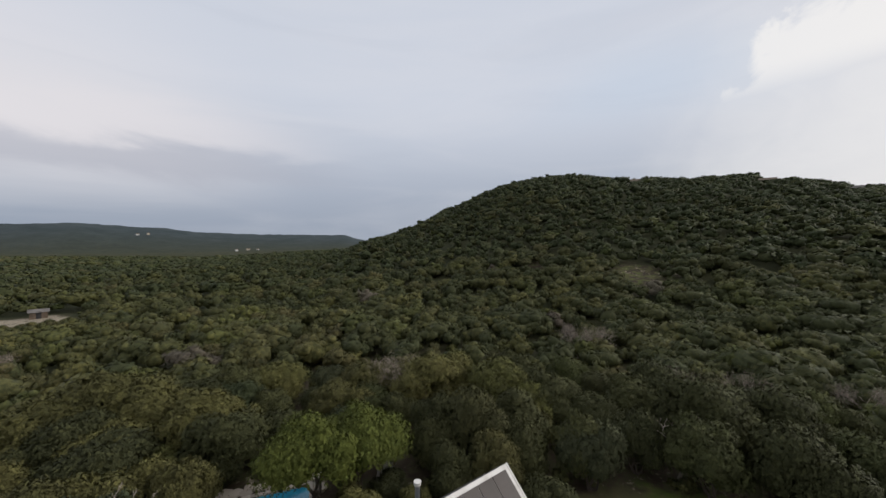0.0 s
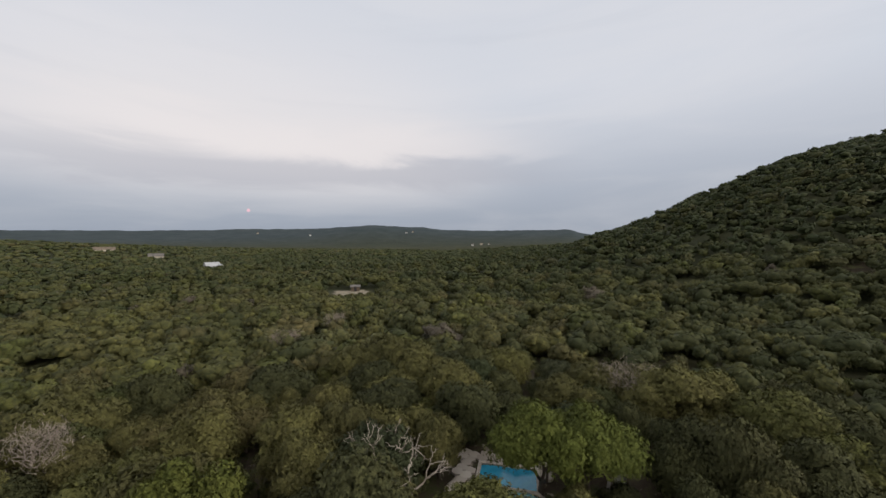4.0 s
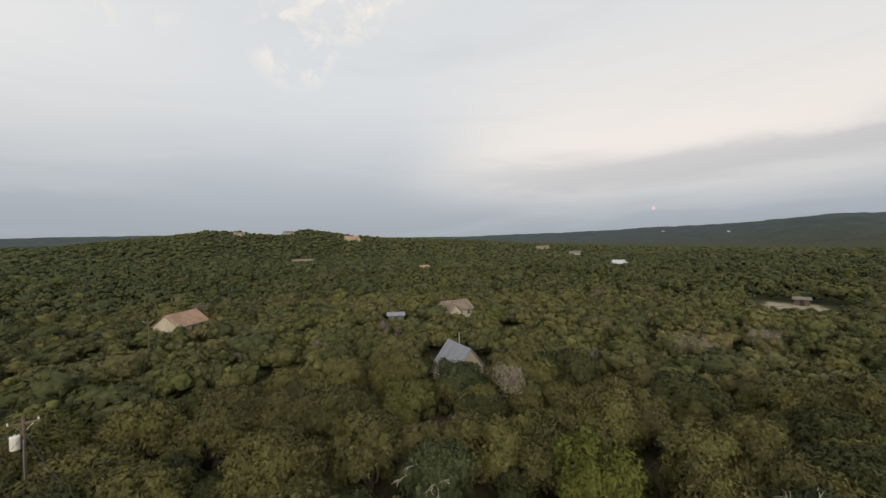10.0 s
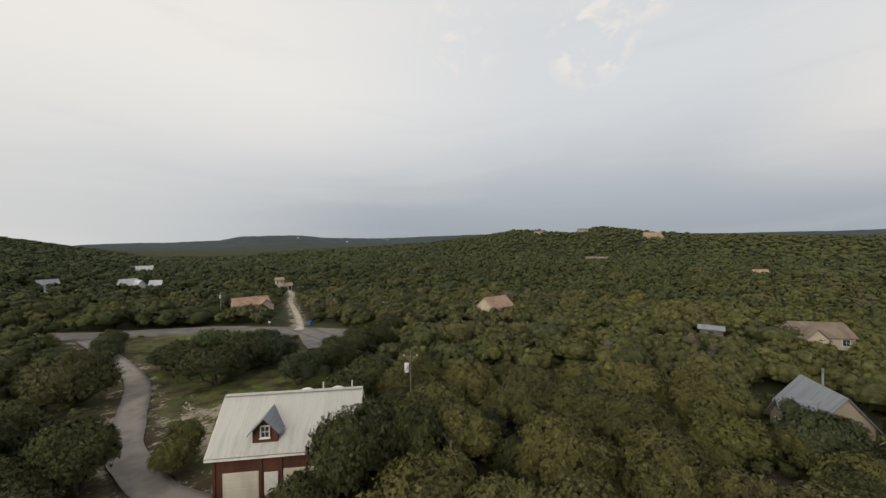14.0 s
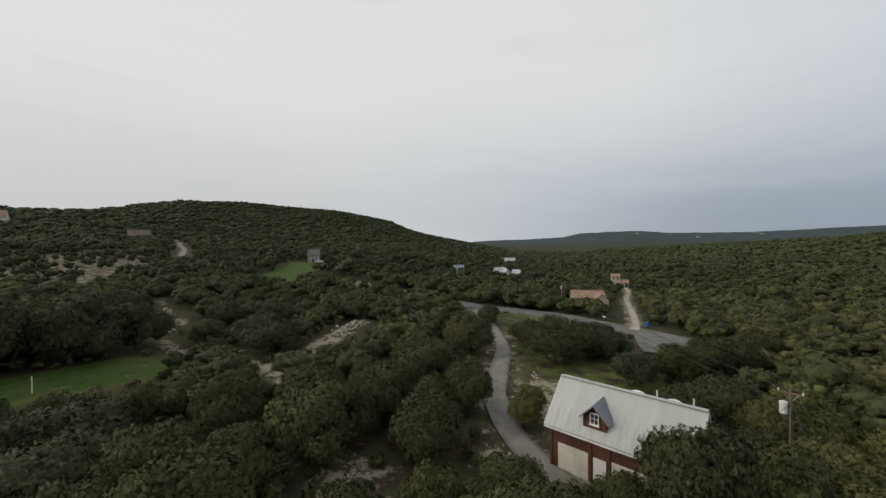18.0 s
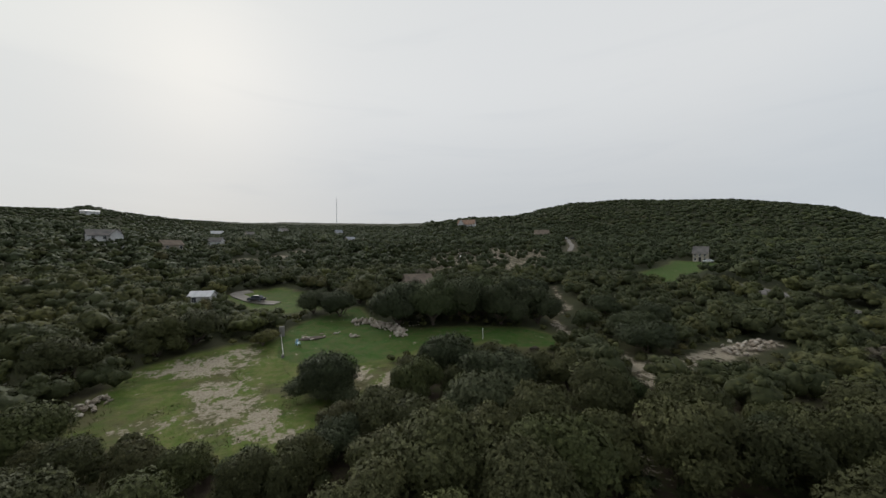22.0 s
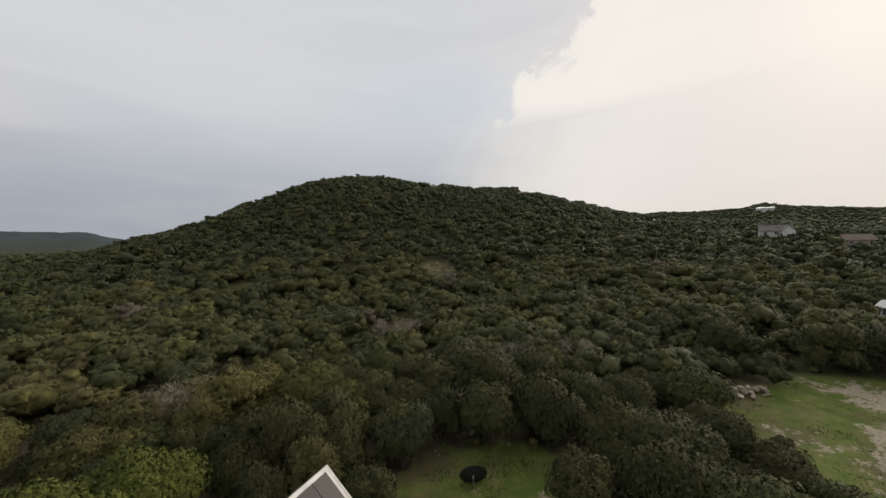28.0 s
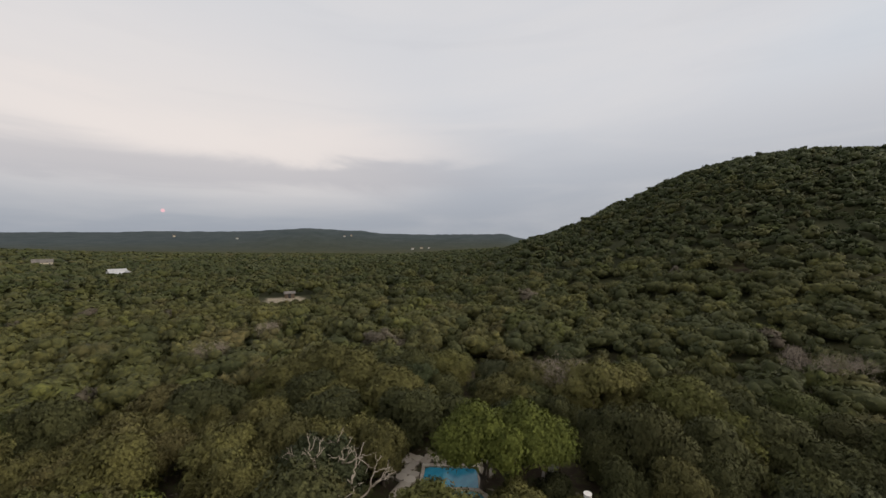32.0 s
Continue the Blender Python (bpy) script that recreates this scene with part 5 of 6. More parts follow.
def build_shed():
    s = new("patio_shelter")
    s.matrix_world = pose(-4.3, 27.6, 0.1, 0, 0, 5) @ Matrix.Diagonal((0.75, 0.9, 0.95, 1))
    part("roof", slab([(-0.75, -1.0, 2.3), (0.75, -1.0, 2.3), (0.75, 1.2, 3.3), (-0.75, 1.2, 3.3)], 0.07), WHITE_METAL, s, "pale grey metal lean-to roof")
    for x in (-0.65, 0.65):
        for y, h in ((-0.9, 2.25), (1.0, 3.1)):
            part("post", box(x - 0.05, x + 0.05, y - 0.05, y + 0.05, -0.2, h), POLE_WOOD, s)
    part("back_wall", box(-0.7, 0.7, 1.05, 1.13, -0.2, 3.15), WHITE_WALL, s)
    part("floor_slab", box(-1.2, 1.2, -1.6, 1.3, -0.4, 0.06), CONCRETE, s)
    part("grill", box(0.0, 0.5, -0.2, 0.3, 0.06, 0.9, 0.05), BLACK, s)
    tagged(s, "small patio shelter with a pale metal roof", "shelter")
    clear_round(-4.3, 27.6, 0.8)
    d = new("satellite_dish")
    d.matrix_world = pose(14.4, 21.8, float(land(14.4, 21.8)), 0, 0, 40) @ Matrix.Diagonal((0.8, 0.8, 0.85, 1))
    bm = bmesh.new()
    tube(bm, [Vector((0, 0, -0.2)), Vector((0, 0, 1.0))], 0.05, 0.045, 8)
    part("mast", bm, STEEL, d)
    bm = bmesh.new()
    rings = []
    for r in (0.02, 0.5, 0.95, 1.3):
        rings.append([bm.verts.new((math.cos(a * math.pi / 12) * r, math.sin(a * math.pi / 12) * r, 0.16 * r * r)) for a in range(24)])
    for p, q in zip(rings, rings[1:]):
        for i in range(24):
            bm.faces.new((p[i], p[(i + 1) % 24], q[(i + 1) % 24], q[i]))
    bm.transform(pose(0.15, 0, 0.75, 0, 62, 25))
    part("reflector", bm, BLACK, d, "black mesh dish reflector")
    bm = bmesh.new()
    for i in range(3):
        a = i * 2.09
        tube(bm, [Vector((math.cos(a) * 1.0, math.sin(a) * 1.0, 0.16)), Vector((0, 0, 0.95))], 0.015, 0.015, 5)
    bm.transform(pose(0.15, 0, 0.75, 0, 62, 25))
    part("feed_arm", bm, STEEL, d)
    bm = bmesh.new()
    tube(bm, [Vector((-0.35, 0, 1.0)), Vector((0.35, 0, 1.0))], 0.035, 0.035, 6)
    part("crossbar", bm, TRIM_WHITE, d)
    tagged(d, "black mesh satellite dish on a post on the lawn", "satellite dish")
    l = new("floodlight")
    l.matrix_world = pose(7.7, 21.2, 0, 0, 0, 0)
    bm = bmesh.new()
    tube(bm, [Vector((0, 0, -0.2)), Vector((0, 0, 1.6))], 0.03, 0.03, 6)
    part("post", bm, STEEL, l)
    part("lamp_head", box(-0.16, 0.16, -0.1, 0.1, 1.6, 1.85, 0.04), TRIM_WHITE, l)
    tagged(l, "white floodlight head on a thin post", "floodlight")


build_shed()


# ---- poles and wires ----
def utility_pole(x, y, height, turn, can=True, arm=True):
    p = new("utility_pole")
    p.matrix_world = pose(x, y, float(land(x, y)), 0, 0, turn)
    bm = bmesh.new()
    tube(bm, [Vector((0, 0, -0.6)), Vector((0.02, 0, height * 0.5)), Vector((0, 0, height))], 0.12, 0.08, 9)
    part("pole", bm, POLE_WOOD, p)
    if arm:
        c = part("crossarm", box(-0.75, 0.75, -0.06, 0.06, height - 0.55, height - 0.43, 0.01), POLE_WOOD, p)
        for ix in (-0.65, 0.0, 0.65):
            bm = bmesh.new()
            tube(bm, [Vector((ix, 0, height - 0.43)), Vector((ix, 0, height - 0.33)), Vector((ix, 0, height - 0.25))], 0.05, 0.03, 7)
            part("insulator", bm, TRIM_WHITE, c)
        for ix in (-0.5, 0.5):
            bm = bmesh.new()
            tube(bm, [Vector((ix, 0.03, height - 0.5)), Vector((0, 0.08, height - 1.1))], 0.02, 0.02, 5)
            part("brace", bm, STEEL, c)
    if can:
        bm = bmesh.new()
        tube(bm, [Vector((-0.36, -0.1, height - 2.0)), Vector((-0.36, -0.1, height - 1.95)), Vector((-0.36, -0.1, height - 1.2))], 0.23, 0.24, 14)
        t = part("transformer", bm, TRIM_WHITE, p, "white transformer can")
        bm = bmesh.new()
        tube(bm, [Vector((-0.36, -0.1, height - 1.2)), Vector((-0.36, -0.1, height - 1.12))], 0.26, 0.2, 14)
        part("lid", bm, TRIM_WHITE, t)
        for k in (-0.1, 0.1):
            bm = bmesh.new()
            tube(bm, [Vector((-0.36 + k, -0.1, height - 1.12)), Vector((-0.36 + k, -0.1, height - 0.9))], 0.035, 0.025, 6)
            part("bushing", bm, BLACK, t)
        bm = bmesh.new()
        tube(bm, [Vector((0, -0.14, height - 1.5)), Vector((0, -0.15, height - 4.5))], 0.03, 0.03, 6)
        part("conduit", bm, STEEL, p)
    tagged(p, "weathered timber utility pole" + (" with a white transformer" if can else " with a crossarm"), "utility pole", "utility poles")
    return Vector((x, y, float(land(x, y)) + height - 0.3))


def wire(a, b, sag, thick=0.026):
    bm = bmesh.new()
    path = [a.lerp(b, i / 16) - Vector((0, 0, sag * 4 * (i / 16) * (1 - i / 16))) for i in range(17)]
    tube(bm, path, thick, thick, 4)
    tagged(part("overhead_wire", bm, BLACK), "thin dark overhead power line between poles", "power line", "overhead wires")


POLE_A = utility_pole(-21.2, -28.4, 8.0, 138)
POLE_B = utility_pole(-18.4, -103.5, 8.0, 80)
POLE_C = utility_pole(-44.0, -68.0, 7.5, 130, False)
POLE_D = utility_pole(-62.0, -58.0, 7.5, 130, False)
POLE_E = utility_pole(60.0, -140.0, 8.0, 60, False)
utility_pole(133.0, -72.0, 7.5, 40, True)
POLE_G = utility_pole(-16.0, -17.0, 5.4, 20, True, False)
utility_pole(-95.0, -20.0, 5.5, 20, False, False)
wire(POLE_A, POLE_B, 1.2)
wire(POLE_A - Vector((0, 0, 1.0)), POLE_B - Vector((0, 0, 0.9)), 1.4)
wire(POLE_B, POLE_C, 0.8)
wire(POLE_B - Vector((0, 0, 0.5)), POLE_C - Vector((0, 0, 0.5)), 0.9)
wire(POLE_C, POLE_D, 0.5)
wire(POLE_B, POLE_E, 1.0)
wire(POLE_A - Vector((0, 0, 0.6)), POLE_G, 0.7)
wire(POLE_A - Vector((0, 0, 1.0)), Vector((-14.0, -26.2, 4.2)), 0.5, 0.014)


# ---- the sloping garden ----
def rock_heap(name, line, width, height, count, size, label, seed, category="rocks"):
    """Loose rocks piled along a line."""
    rng = np.random.default_rng(seed)
    h = new(name)
    x0, y0 = line[0]
    h.location = (x0, y0, float(land(x0, y0)))
    for i in range(count):
        u = rng.random() * (len(line) - 1)
        k = min(int(u), len(line) - 2)
        a, b = Vector((*line[k], 0)), Vector((*line[k + 1], 0))
        p = a.lerp(b, u - k)
        off = rng.normal() * 0.42
        p += (b - a).orthogonal().normalized() * off * width if False else Vector((-(b - a).y, (b - a).x, 0)).normalized() * off * width
        lift = height * max(0, 1 - abs(off) * 1.5) * rng.random()
        s = size * (0.6 + 0.8 * rng.random())
        ob = new("rock", ROCKS[int(rng.integers(0, len(ROCKS)))])
        ob.parent = h
        ob.matrix_basis = pose(p.x - x0, p.y - y0, float(land(p.x, p.y)) - h.location.z + lift + s * 0.22, rng.random() * 40, rng.random() * 40, rng.random() * 360) @ Matrix.Diagonal((s, s * 0.8, s, 1))
    return tagged(h, label, category)


rock_heap("rock_terrace", [(73.2, -14.6), (73.6, -17.0), (70.6, -18.6), (68.2, -19.6), (66.0, -21.0), (63.6, -21.6), (61.2, -20.6)], 1.7, 1.2, 330, 0.60, "curving terrace of piled pale limestone rocks on the lawn", 1)
rock_heap("stone_heap", [(65.8, -12.4), (64.2, -13.3)], 1.0, 0.35, 26, 0.42, "small heap of pale stones on the grass", 2)
rock_heap("stone_heap", [(68.3, -10.2), (67.9, -10.6)], 0.6, 0.1, 5, 0.4, "a few pale stones lying on the lawn", 3)
rock_heap("rubble_heap", [(49.0, 19.4), (50.6, 18.6), (52.2, 17.4)], 1.3, 0.7, 60, 0.5, "heap of brown rubble and stones at the clearing edge", 4)
rock_heap("rock_bank", [(29.2, -75.0), (30.2, -70.5), (29.6, -63.0)], 2.2, 0.8, 80, 0.75, "bank of pale broken rock beside the creek bed", 5)
rock_heap("rock_border", [(56.0, -52.6), (50.5, -49.0), (44.0, -47.6), (36.0, -46.0)], 1.4, 0.15, 70, 0.36, "loose pale stones along the garden path", 6)
rock_heap("rock_border", [(-5.0, -38.5), (-5.6, -44.0), (-5.2, -50.0)], 1.4, 0.1, 46, 0.30, "scattered pale stones beside the driveway", 7)
rock_heap("slope_rocks", [(104, -54), (118, -60), (134, -74), (142, -86)], 9.0, 0.3, 110, 1.0, "scattered pale rocks on the far slope", 9)


def tree_ring(x, y, r):
    h = new("planting_ring")
    h.location = (x, y, float(land(x, y)))
    n = int(r * 9)
    for i in range(n):
        a = i * 2 * math.pi / n
        ob = new("rock", ROCKS[i % len(ROCKS)])
        ob.parent = h
        px, py = x + math.cos(a) * r, y + math.sin(a) * r
        ob.matrix_basis = pose(px - x, py - y, float(land(px, py)) - h.location.z + 0.12, 0, 0, i * 67) @ Matrix.Diagonal((0.45, 0.3, 0.35, 1))
    tagged(h, "ring of stones round the foot of a live oak", "stone ring")


for x, y, r in ((68.6, -25.6, 1.7),):
    tree_ring(x, y, r)


def build_garden():
    f = new("garden_fence")
    f.location = (0, 0, 0)
    for x in (59.4, 62.8, 66.4, 69.8):
        zz = float(land(x, -1))
        part("post", box(x - 0.05, x + 0.05, -1.05, -0.95, zz - 0.3, zz + 0.45, 0.01), TRIM_WHITE, f)
    for k in (0.2, 0.4):
        bm = bmesh.new()
        tube(bm, [Vector((x, -1.0, float(land(x, -1)) + k)) for x in (59.4, 62.8, 66.4, 69.8)], 0.035, 0.035, 6)
        part("rail", bm, TRIM_WHITE, f)
    z1, z2 = float(land(70.4, -1.2)), float(land(58.9, -1))
    part("pier", box(70.0, 70.7, -1.6, -0.7, z1 - 0.4, z1 + 1.8, 0.04), PIER_STONE, f)
    part("pier", box(58.6, 59.0, -1.1, -0.7, z2 - 0.4, z2 + 0.5, 0.04), PIER_STONE, f)
    tagged(f, "low white rail fence between two stone piers", "fence")
    p = new("white_post")
    p.location = (53.9, -33.6, float(land(53.9, -33.6)))
    part("post", box(-0.05, 0.05, -0.05, 0.05, -0.3, 1.9, 0.01), TRIM_WHITE, p)
    part("cap", box(-0.07, 0.07, -0.07, 0.07, 1.9, 1.96, 0.01), TRIM_WHITE, p)
    tagged(p, "white square post standing on the lawn", "post")
    b = new("garden_bed")
    b.location = (67.0, -6.0, float(land(67.0, -6.0)))
    bm = bmesh.new()
    bmesh.ops.create_uvsphere(bm, u_segments=18, v_segments=8, radius=1.0)
    bm.transform(Matrix.Diagonal((1.0, 2.4, 0.22, 1)))
    part("soil", bm, BARK, b)
    rng = np.random.default_rng(12)
    for i in range(9):
        ob = new("slab_stone", ROCKS[i % 7])
        ob.parent = b
        ob.matrix_basis = pose(rng.normal() * 0.9, rng.normal() * 1.5, 0.28, 0, 0, i * 50) @ Matrix.Diagonal((0.8, 0.5, 0.35, 1))
    tagged(b, "bare soil garden bed with a few pale slabs", "garden bed")
    c = new("garden_chair")
    c.matrix_world = pose(64.0, -3.4, float(land(64.0, -3.4)), 0, 0, 30)
    part("seat", box(-0.3, 0.3, -0.3, 0.3, 0.32, 0.38, 0.01), BLUE_PLASTIC, c)
    bm = box(-0.3, 0.3, -0.03, 0.03, 0.0, 0.7, 0.01)
    bm.transform(pose(0, 0.3, 0.36, 20, 0, 0))
    part("backrest", bm, BLUE_PLASTIC, c)
    for x in (-0.27, 0.27):
        for y in (-0.27, 0.27):
            part("leg", box(x - 0.025, x + 0.025, y - 0.025, y + 0.025, 0, 0.33), BLUE_PLASTIC, c)
        part("armrest", box(x - 0.05, x + 0.05, -0.3, 0.3, 0.55, 0.59, 0.01), BLUE_PLASTIC, c)
    tagged(c, "pale blue plastic garden chair on the lawn", "chair")


BLUE_PLASTIC = plain("pale_blue_plastic", (0.30, 0.46, 0.58), (0.22, 0.36, 0.48), 3.0, 0.5)
BIN_BLUE = plain("blue_bin_plastic", (0.02, 0.12, 0.42), (0.02, 0.09, 0.33), 3.0, 0.5)
build_garden()


def build_roadside():
    b = new("waste_bin")
    b.matrix_world = pose(-33.7, -85.6, float(land(-33.7, -85.6)) + 0.05, 0, 0, 20)
    bm = box(-0.3, 0.3, -0.35, 0.35, 0.08, 0.95, 0.04)
    for v in bm.verts:
        v.co.x *= 0.8 + 0.2 * v.co.z
        v.co.y *= 0.8 + 0.2 * v.co.z
    part("body", bm, BIN_BLUE, b)
    part("lid", box(-0.33, 0.33, -0.38, 0.4, 0.95, 1.03, 0.03), BIN_BLUE, b)
    for x in (-0.26, 0.26):
        bm = bmesh.new()
        tube(bm, [Vector((x - 0.04, 0.3, 0.1)), Vector((x + 0.04, 0.3, 0.1))], 0.1, 0.1, 10)
        part("wheel", bm, BLACK, b)
    tagged(b, "blue wheeled waste bin at the roadside", "waste bin")
    for x, y in ((-25.6, -89.4), (-38.0, -66.5)):
        m = new("mailbox")
        m.matrix_world = pose(x, y, float(land(x, y)), 0, 0, 30)
        part("post", box(-0.06, 0.06, -0.06, 0.06, -0.3, 1.0), POLE_WOOD, m)
        bm = bmesh.new()
        sec = [(-0.16, 0), (0.16, 0), (0.16, 0.2), (0.1, 0.31), (0, 0.35), (-0.1, 0.31), (-0.16, 0.2)]
        a = [bm.verts.new((p, -0.3, 1.0 + q)) for p, q in sec]
        c = [bm.verts.new((p, 0.3, 1.0 + q)) for p, q in sec]
        bm.faces.new(a)
        bm.faces.new(c[::-1])
        for i in range(7):
            bm.faces.new((a[i], c[i], c[(i + 1) % 7], a[(i + 1) % 7]))
        part("box", bm, TRIM_WHITE, m, "white metal letter box")
        tagged(m, "white mailbox on a timber post by the road", "mailbox")


build_roadside()


def car(x, y, turn, paint, label):
    z = float(land(x, y)) + 0.24
    c = new("car")
    c.matrix_world = pose(x, y, z, 0, 0, turn)
    part("body", box(-2.2, 2.2, -0.88, 0.88, 0.30, 0.92, 0.14), paint, c)
    bm = box(-1.5, 1.2, -0.8, 0.8, 0.90, 1.48, 0.1)
    for v in bm.verts:
        if v.co.z > 1.3:
            v.co.x *= 0.72
            v.co.y *= 0.86
    part("cabin", bm, paint, c)
    for s in (-1, 1):
        bm = box(-1.2, 0.95, s * 0.775 - 0.01, s * 0.775 + 0.01, 1.0, 1.34)
        part("side_window", bm, PANE, c)
        for wx in (-1.4, 1.4):
            bm = bmesh.new()
            tube(bm, [Vector((wx, s * 0.70, 0.33)), Vector((wx, s * 0.90, 0.33))], 0.33, 0.33, 16)
            w = part("wheel", bm, BLACK, c)
            bm = bmesh.new()
            tube(bm, [Vector((wx, s * 0.89, 0.33)), Vector((wx, s * 0.915, 0.33))], 0.2, 0.19, 12)
            part("rim", bm, STEEL, w)
        for hx in (-2.2, 2.2):
            part("headlight" if hx > 0 else "tail_light", box(hx - 0.03, hx + 0.03, s * 0.66 - 0.15, s * 0.66 + 0.15, 0.62, 0.76, 0.01), TRIM_WHITE if hx > 0 else CLAY_TILE, c)
    for wx, tilt in ((1.06, -40), (-1.36, 40)):
        bm = box(-0.01, 0.01, -0.66, 0.66, -0.24, 0.24)
        bm.transform(pose(wx, 0, 1.19, 0, tilt, 0))
        part("windscreen", bm, PANE, c)
    tagged(c, label, "car")


PAINT_DARK = plain("dark_car_paint", (0.03, 0.03, 0.035), (0.045, 0.045, 0.05), 2.0, 0.25)
PAINT_WHITE = plain("white_car_paint", (0.75, 0.75, 0.74), (0.65, 0.65, 0.64), 2.0, 0.25)
PAINT_SILVER = plain("silver_car_paint", (0.50, 0.51, 0.52), (0.42, 0.43, 0.44), 2.0, 0.3, 0.5)
car(103.1, 3.8, 60, PAINT_DARK, "dark car parked on the pale lane")
car(252, -250, 30, PAINT_WHITE, "white car parked on the slope")
car(256, -246, 35, PAINT_SILVER, "silver car parked on the slope")
car(248, -255, 25, PAINT_DARK, "dark car parked on the slope")
car(93, -179, 20, PAINT_WHITE, "white car parked beside the house")


def build_mast():
    a, d = radians(260.6), 1150.0
    x, y = -d * math.sin(a), d * math.cos(a)
    m = new("radio_mast")
    m.matrix_world = pose(x, y, float(land(x, y)), 0, 0, 10)
    top = 78.0
    feet = [Vector((math.cos(k * 2.094) * 1.0, math.sin(k * 2.094) * 1.0, 0)) for k in range(3)]
    for f in feet:
        bm = bmesh.new()
        tube(bm, [f - Vector((0, 0, 2)), f + Vector((0, 0, top))], 0.28, 0.24, 5)
        part("leg", bm, STEEL, m)
    bm = bmesh.new()
    for k in range(26):
        for i in range(3):
            tube(bm, [feet[i] + Vector((0, 0, k * 3)), feet[(i + 1) % 3] + Vector((0, 0, k * 3 + 3))], 0.12, 0.12, 4)
    part("bracing", bm, STEEL, m)
    bm = bmesh.new()
    tube(bm, [Vector((0, 0, top)), Vector((0, 0, top + 6))], 0.2, 0.1, 5)
    part("aerial", bm, STEEL, m)
    tagged(m, "tall thin grey lattice radio mast on the horizon", "radio mast")


build_mast()



# ---- woods ----
def room_for(x, y, radius, top, near=1.0):
    """Which trees stand clear of open places, ways and buildings, and how tall they may be so as not to hide what is seen beyond them."""
    ok = np.ones(len(x), bool)
    for poly in OPEN:
        ok &= ~(inside(poly, x, y) | (off_line(poly + poly[:1], x, y) < radius * 0.55))
    for line, half in WAYS:
        ok &= off_line(line, x, y) > half + radius * 0.55
    for cx, cy, r in NO_TREE:
        ok &= np.hypot(x - cx, y - cy) > (r + radius * 0.6) * near
    r = np.hypot(x, y)
    z = land(x, y)
    limit = np.full(len(x), 99.0)
    for sx, sy, sz, half in SIGHTS:
        d = math.hypot(sx, sy)
        along = (x * sx + y * sy) / d
        side = np.abs(x * sy - y * sx) / d
        cut = (along > 2) & (along < d - 0.5) & (side < half * along / d + radius * 0.75)
        line = EYE_Z - 0.4 + (sz - EYE_Z) * along / d
        limit = np.where(cut, np.minimum(limit, line - z), limit)
    return ok, limit


def spots(r0, r1, gap, seed):
    rng = np.random.default_rng(seed)
    n = int(2 * r1 / gap)
    gx, gy = np.meshgrid(np.arange(n + 1), np.arange(int(n / 0.9) + 2))
    x = (gx + 0.5 * (gy % 2)) * gap - r1 + rng.normal(size=gx.shape) * gap * 0.27
    y = gy * gap * 0.9 - r1 + rng.normal(size=gx.shape) * gap * 0.27
    x, y = x.ravel(), y.ravel()
    r = np.hypot(x, y)
    m = (r > r0) & (r < r1)
    return x[m], y[m], rng


def seen_side(x, y):
    """Leaves out what lies behind the crest of the near hill."""
    az = np.degrees(np.arctan2(-x, y)) % 360
    w = np.where(az < BIG_HILL[0][0], az + 360, az)
    crest = np.interp(w, BIG_HILL[0], BIG_HILL[2], left=1e9, right=1e9)
    high = np.interp(w, BIG_HILL[0], BIG_HILL[1], left=-9, right=-9)
    return (np.hypot(x, y) < crest + 12) | (high < 5.0)


KINDS = {
    "o": [make_tree(11 + i, "oak_tree", LEAF, 11000, 30 + i % 6, 0.031, 1.0 + 0.1 * (i % 2), 0.03, "olive-green oak with a rounded lumpy crown", 0.42 + 0.13 * (i % 3)) for i in range(6)],
    # paler copy of the oak; light on its facing side is put into tint
    "w": [make_tree(111 + i, "oak_tree", LEAF, 11000, 30 + i % 6, 0.030, 1.0 + 0.1 * (i % 2), 0.03, "pale olive oak with a rounded feathery crown", 0.60 + 0.10 * (i % 3)) for i in range(4)],
    "d": [make_tree(31 + i, "juniper_tree", LEAF_DARK, 11000, 34, 0.030, 0.95, -0.10, "dark green juniper with a dense crown", 0.22 + 0.17 * (i % 3)) for i in range(5)],
    "g": [make_tree(51 + i, "live_oak_tree", LEAF_GREY, 11000, 36, 0.030, 1.1, -0.10, "grey-green live oak with a spreading crown", 0.18 + 0.12 * i) for i in range(3)],
    "L": [make_tree(81 + i, "spreading_live_oak_tree", LEAF_GREY, 15000, 46, 0.026, 1.2, -0.04, "large dark grey-green live oak with low spreading boughs", 0.2 + 0.2 * i) for i in range(2)],
    "b": [make_tree(61, "young_oak_tree", LEAF_BRIGHT, 12000, 28, 0.031, 1.0, 0.02, "bright yellow-green oak standing out of the woods", 0.95)],
    "p": [make_tree(71, "broad_oak_tree", LEAF_BRIGHT, 16000, 40, 0.025, 1.15, 0.12, "broad bright green oak beside the swimming pool", 0.75)],
}
USED = {}
PLANTED = []


def plant(kind, x, y, height, radius, turn=None):
    """Sets a tree of a kind with this height and crown radius."""
    k = USED.get(kind, 0)
    USED[kind] = k + 1
    src = KINDS[kind][k % len(KINDS[kind])]
    z = float(land(x, y))
    m = Matrix.Translation((x, y, z)) @ Matrix.Rotation(turn if turn is not None else k * 2.4, 4, "Z") @ Matrix.Diagonal((radius, radius, height / (1.18 if kind in "dgL" else 1.28), 1))
    PLANTED.append((x, y, radius))
    if k < len(KINDS[kind]):
        src.matrix_basis = m
        return src
    ob = src
    made = {}
    for o in (ob, *ob.children_recursive):
        made[o] = o.copy()
        scene.collection.objects.link(made[o])
        made[o].parent = made.get(o.parent, o.parent)
    made[ob].matrix_basis = m
    return made[ob]


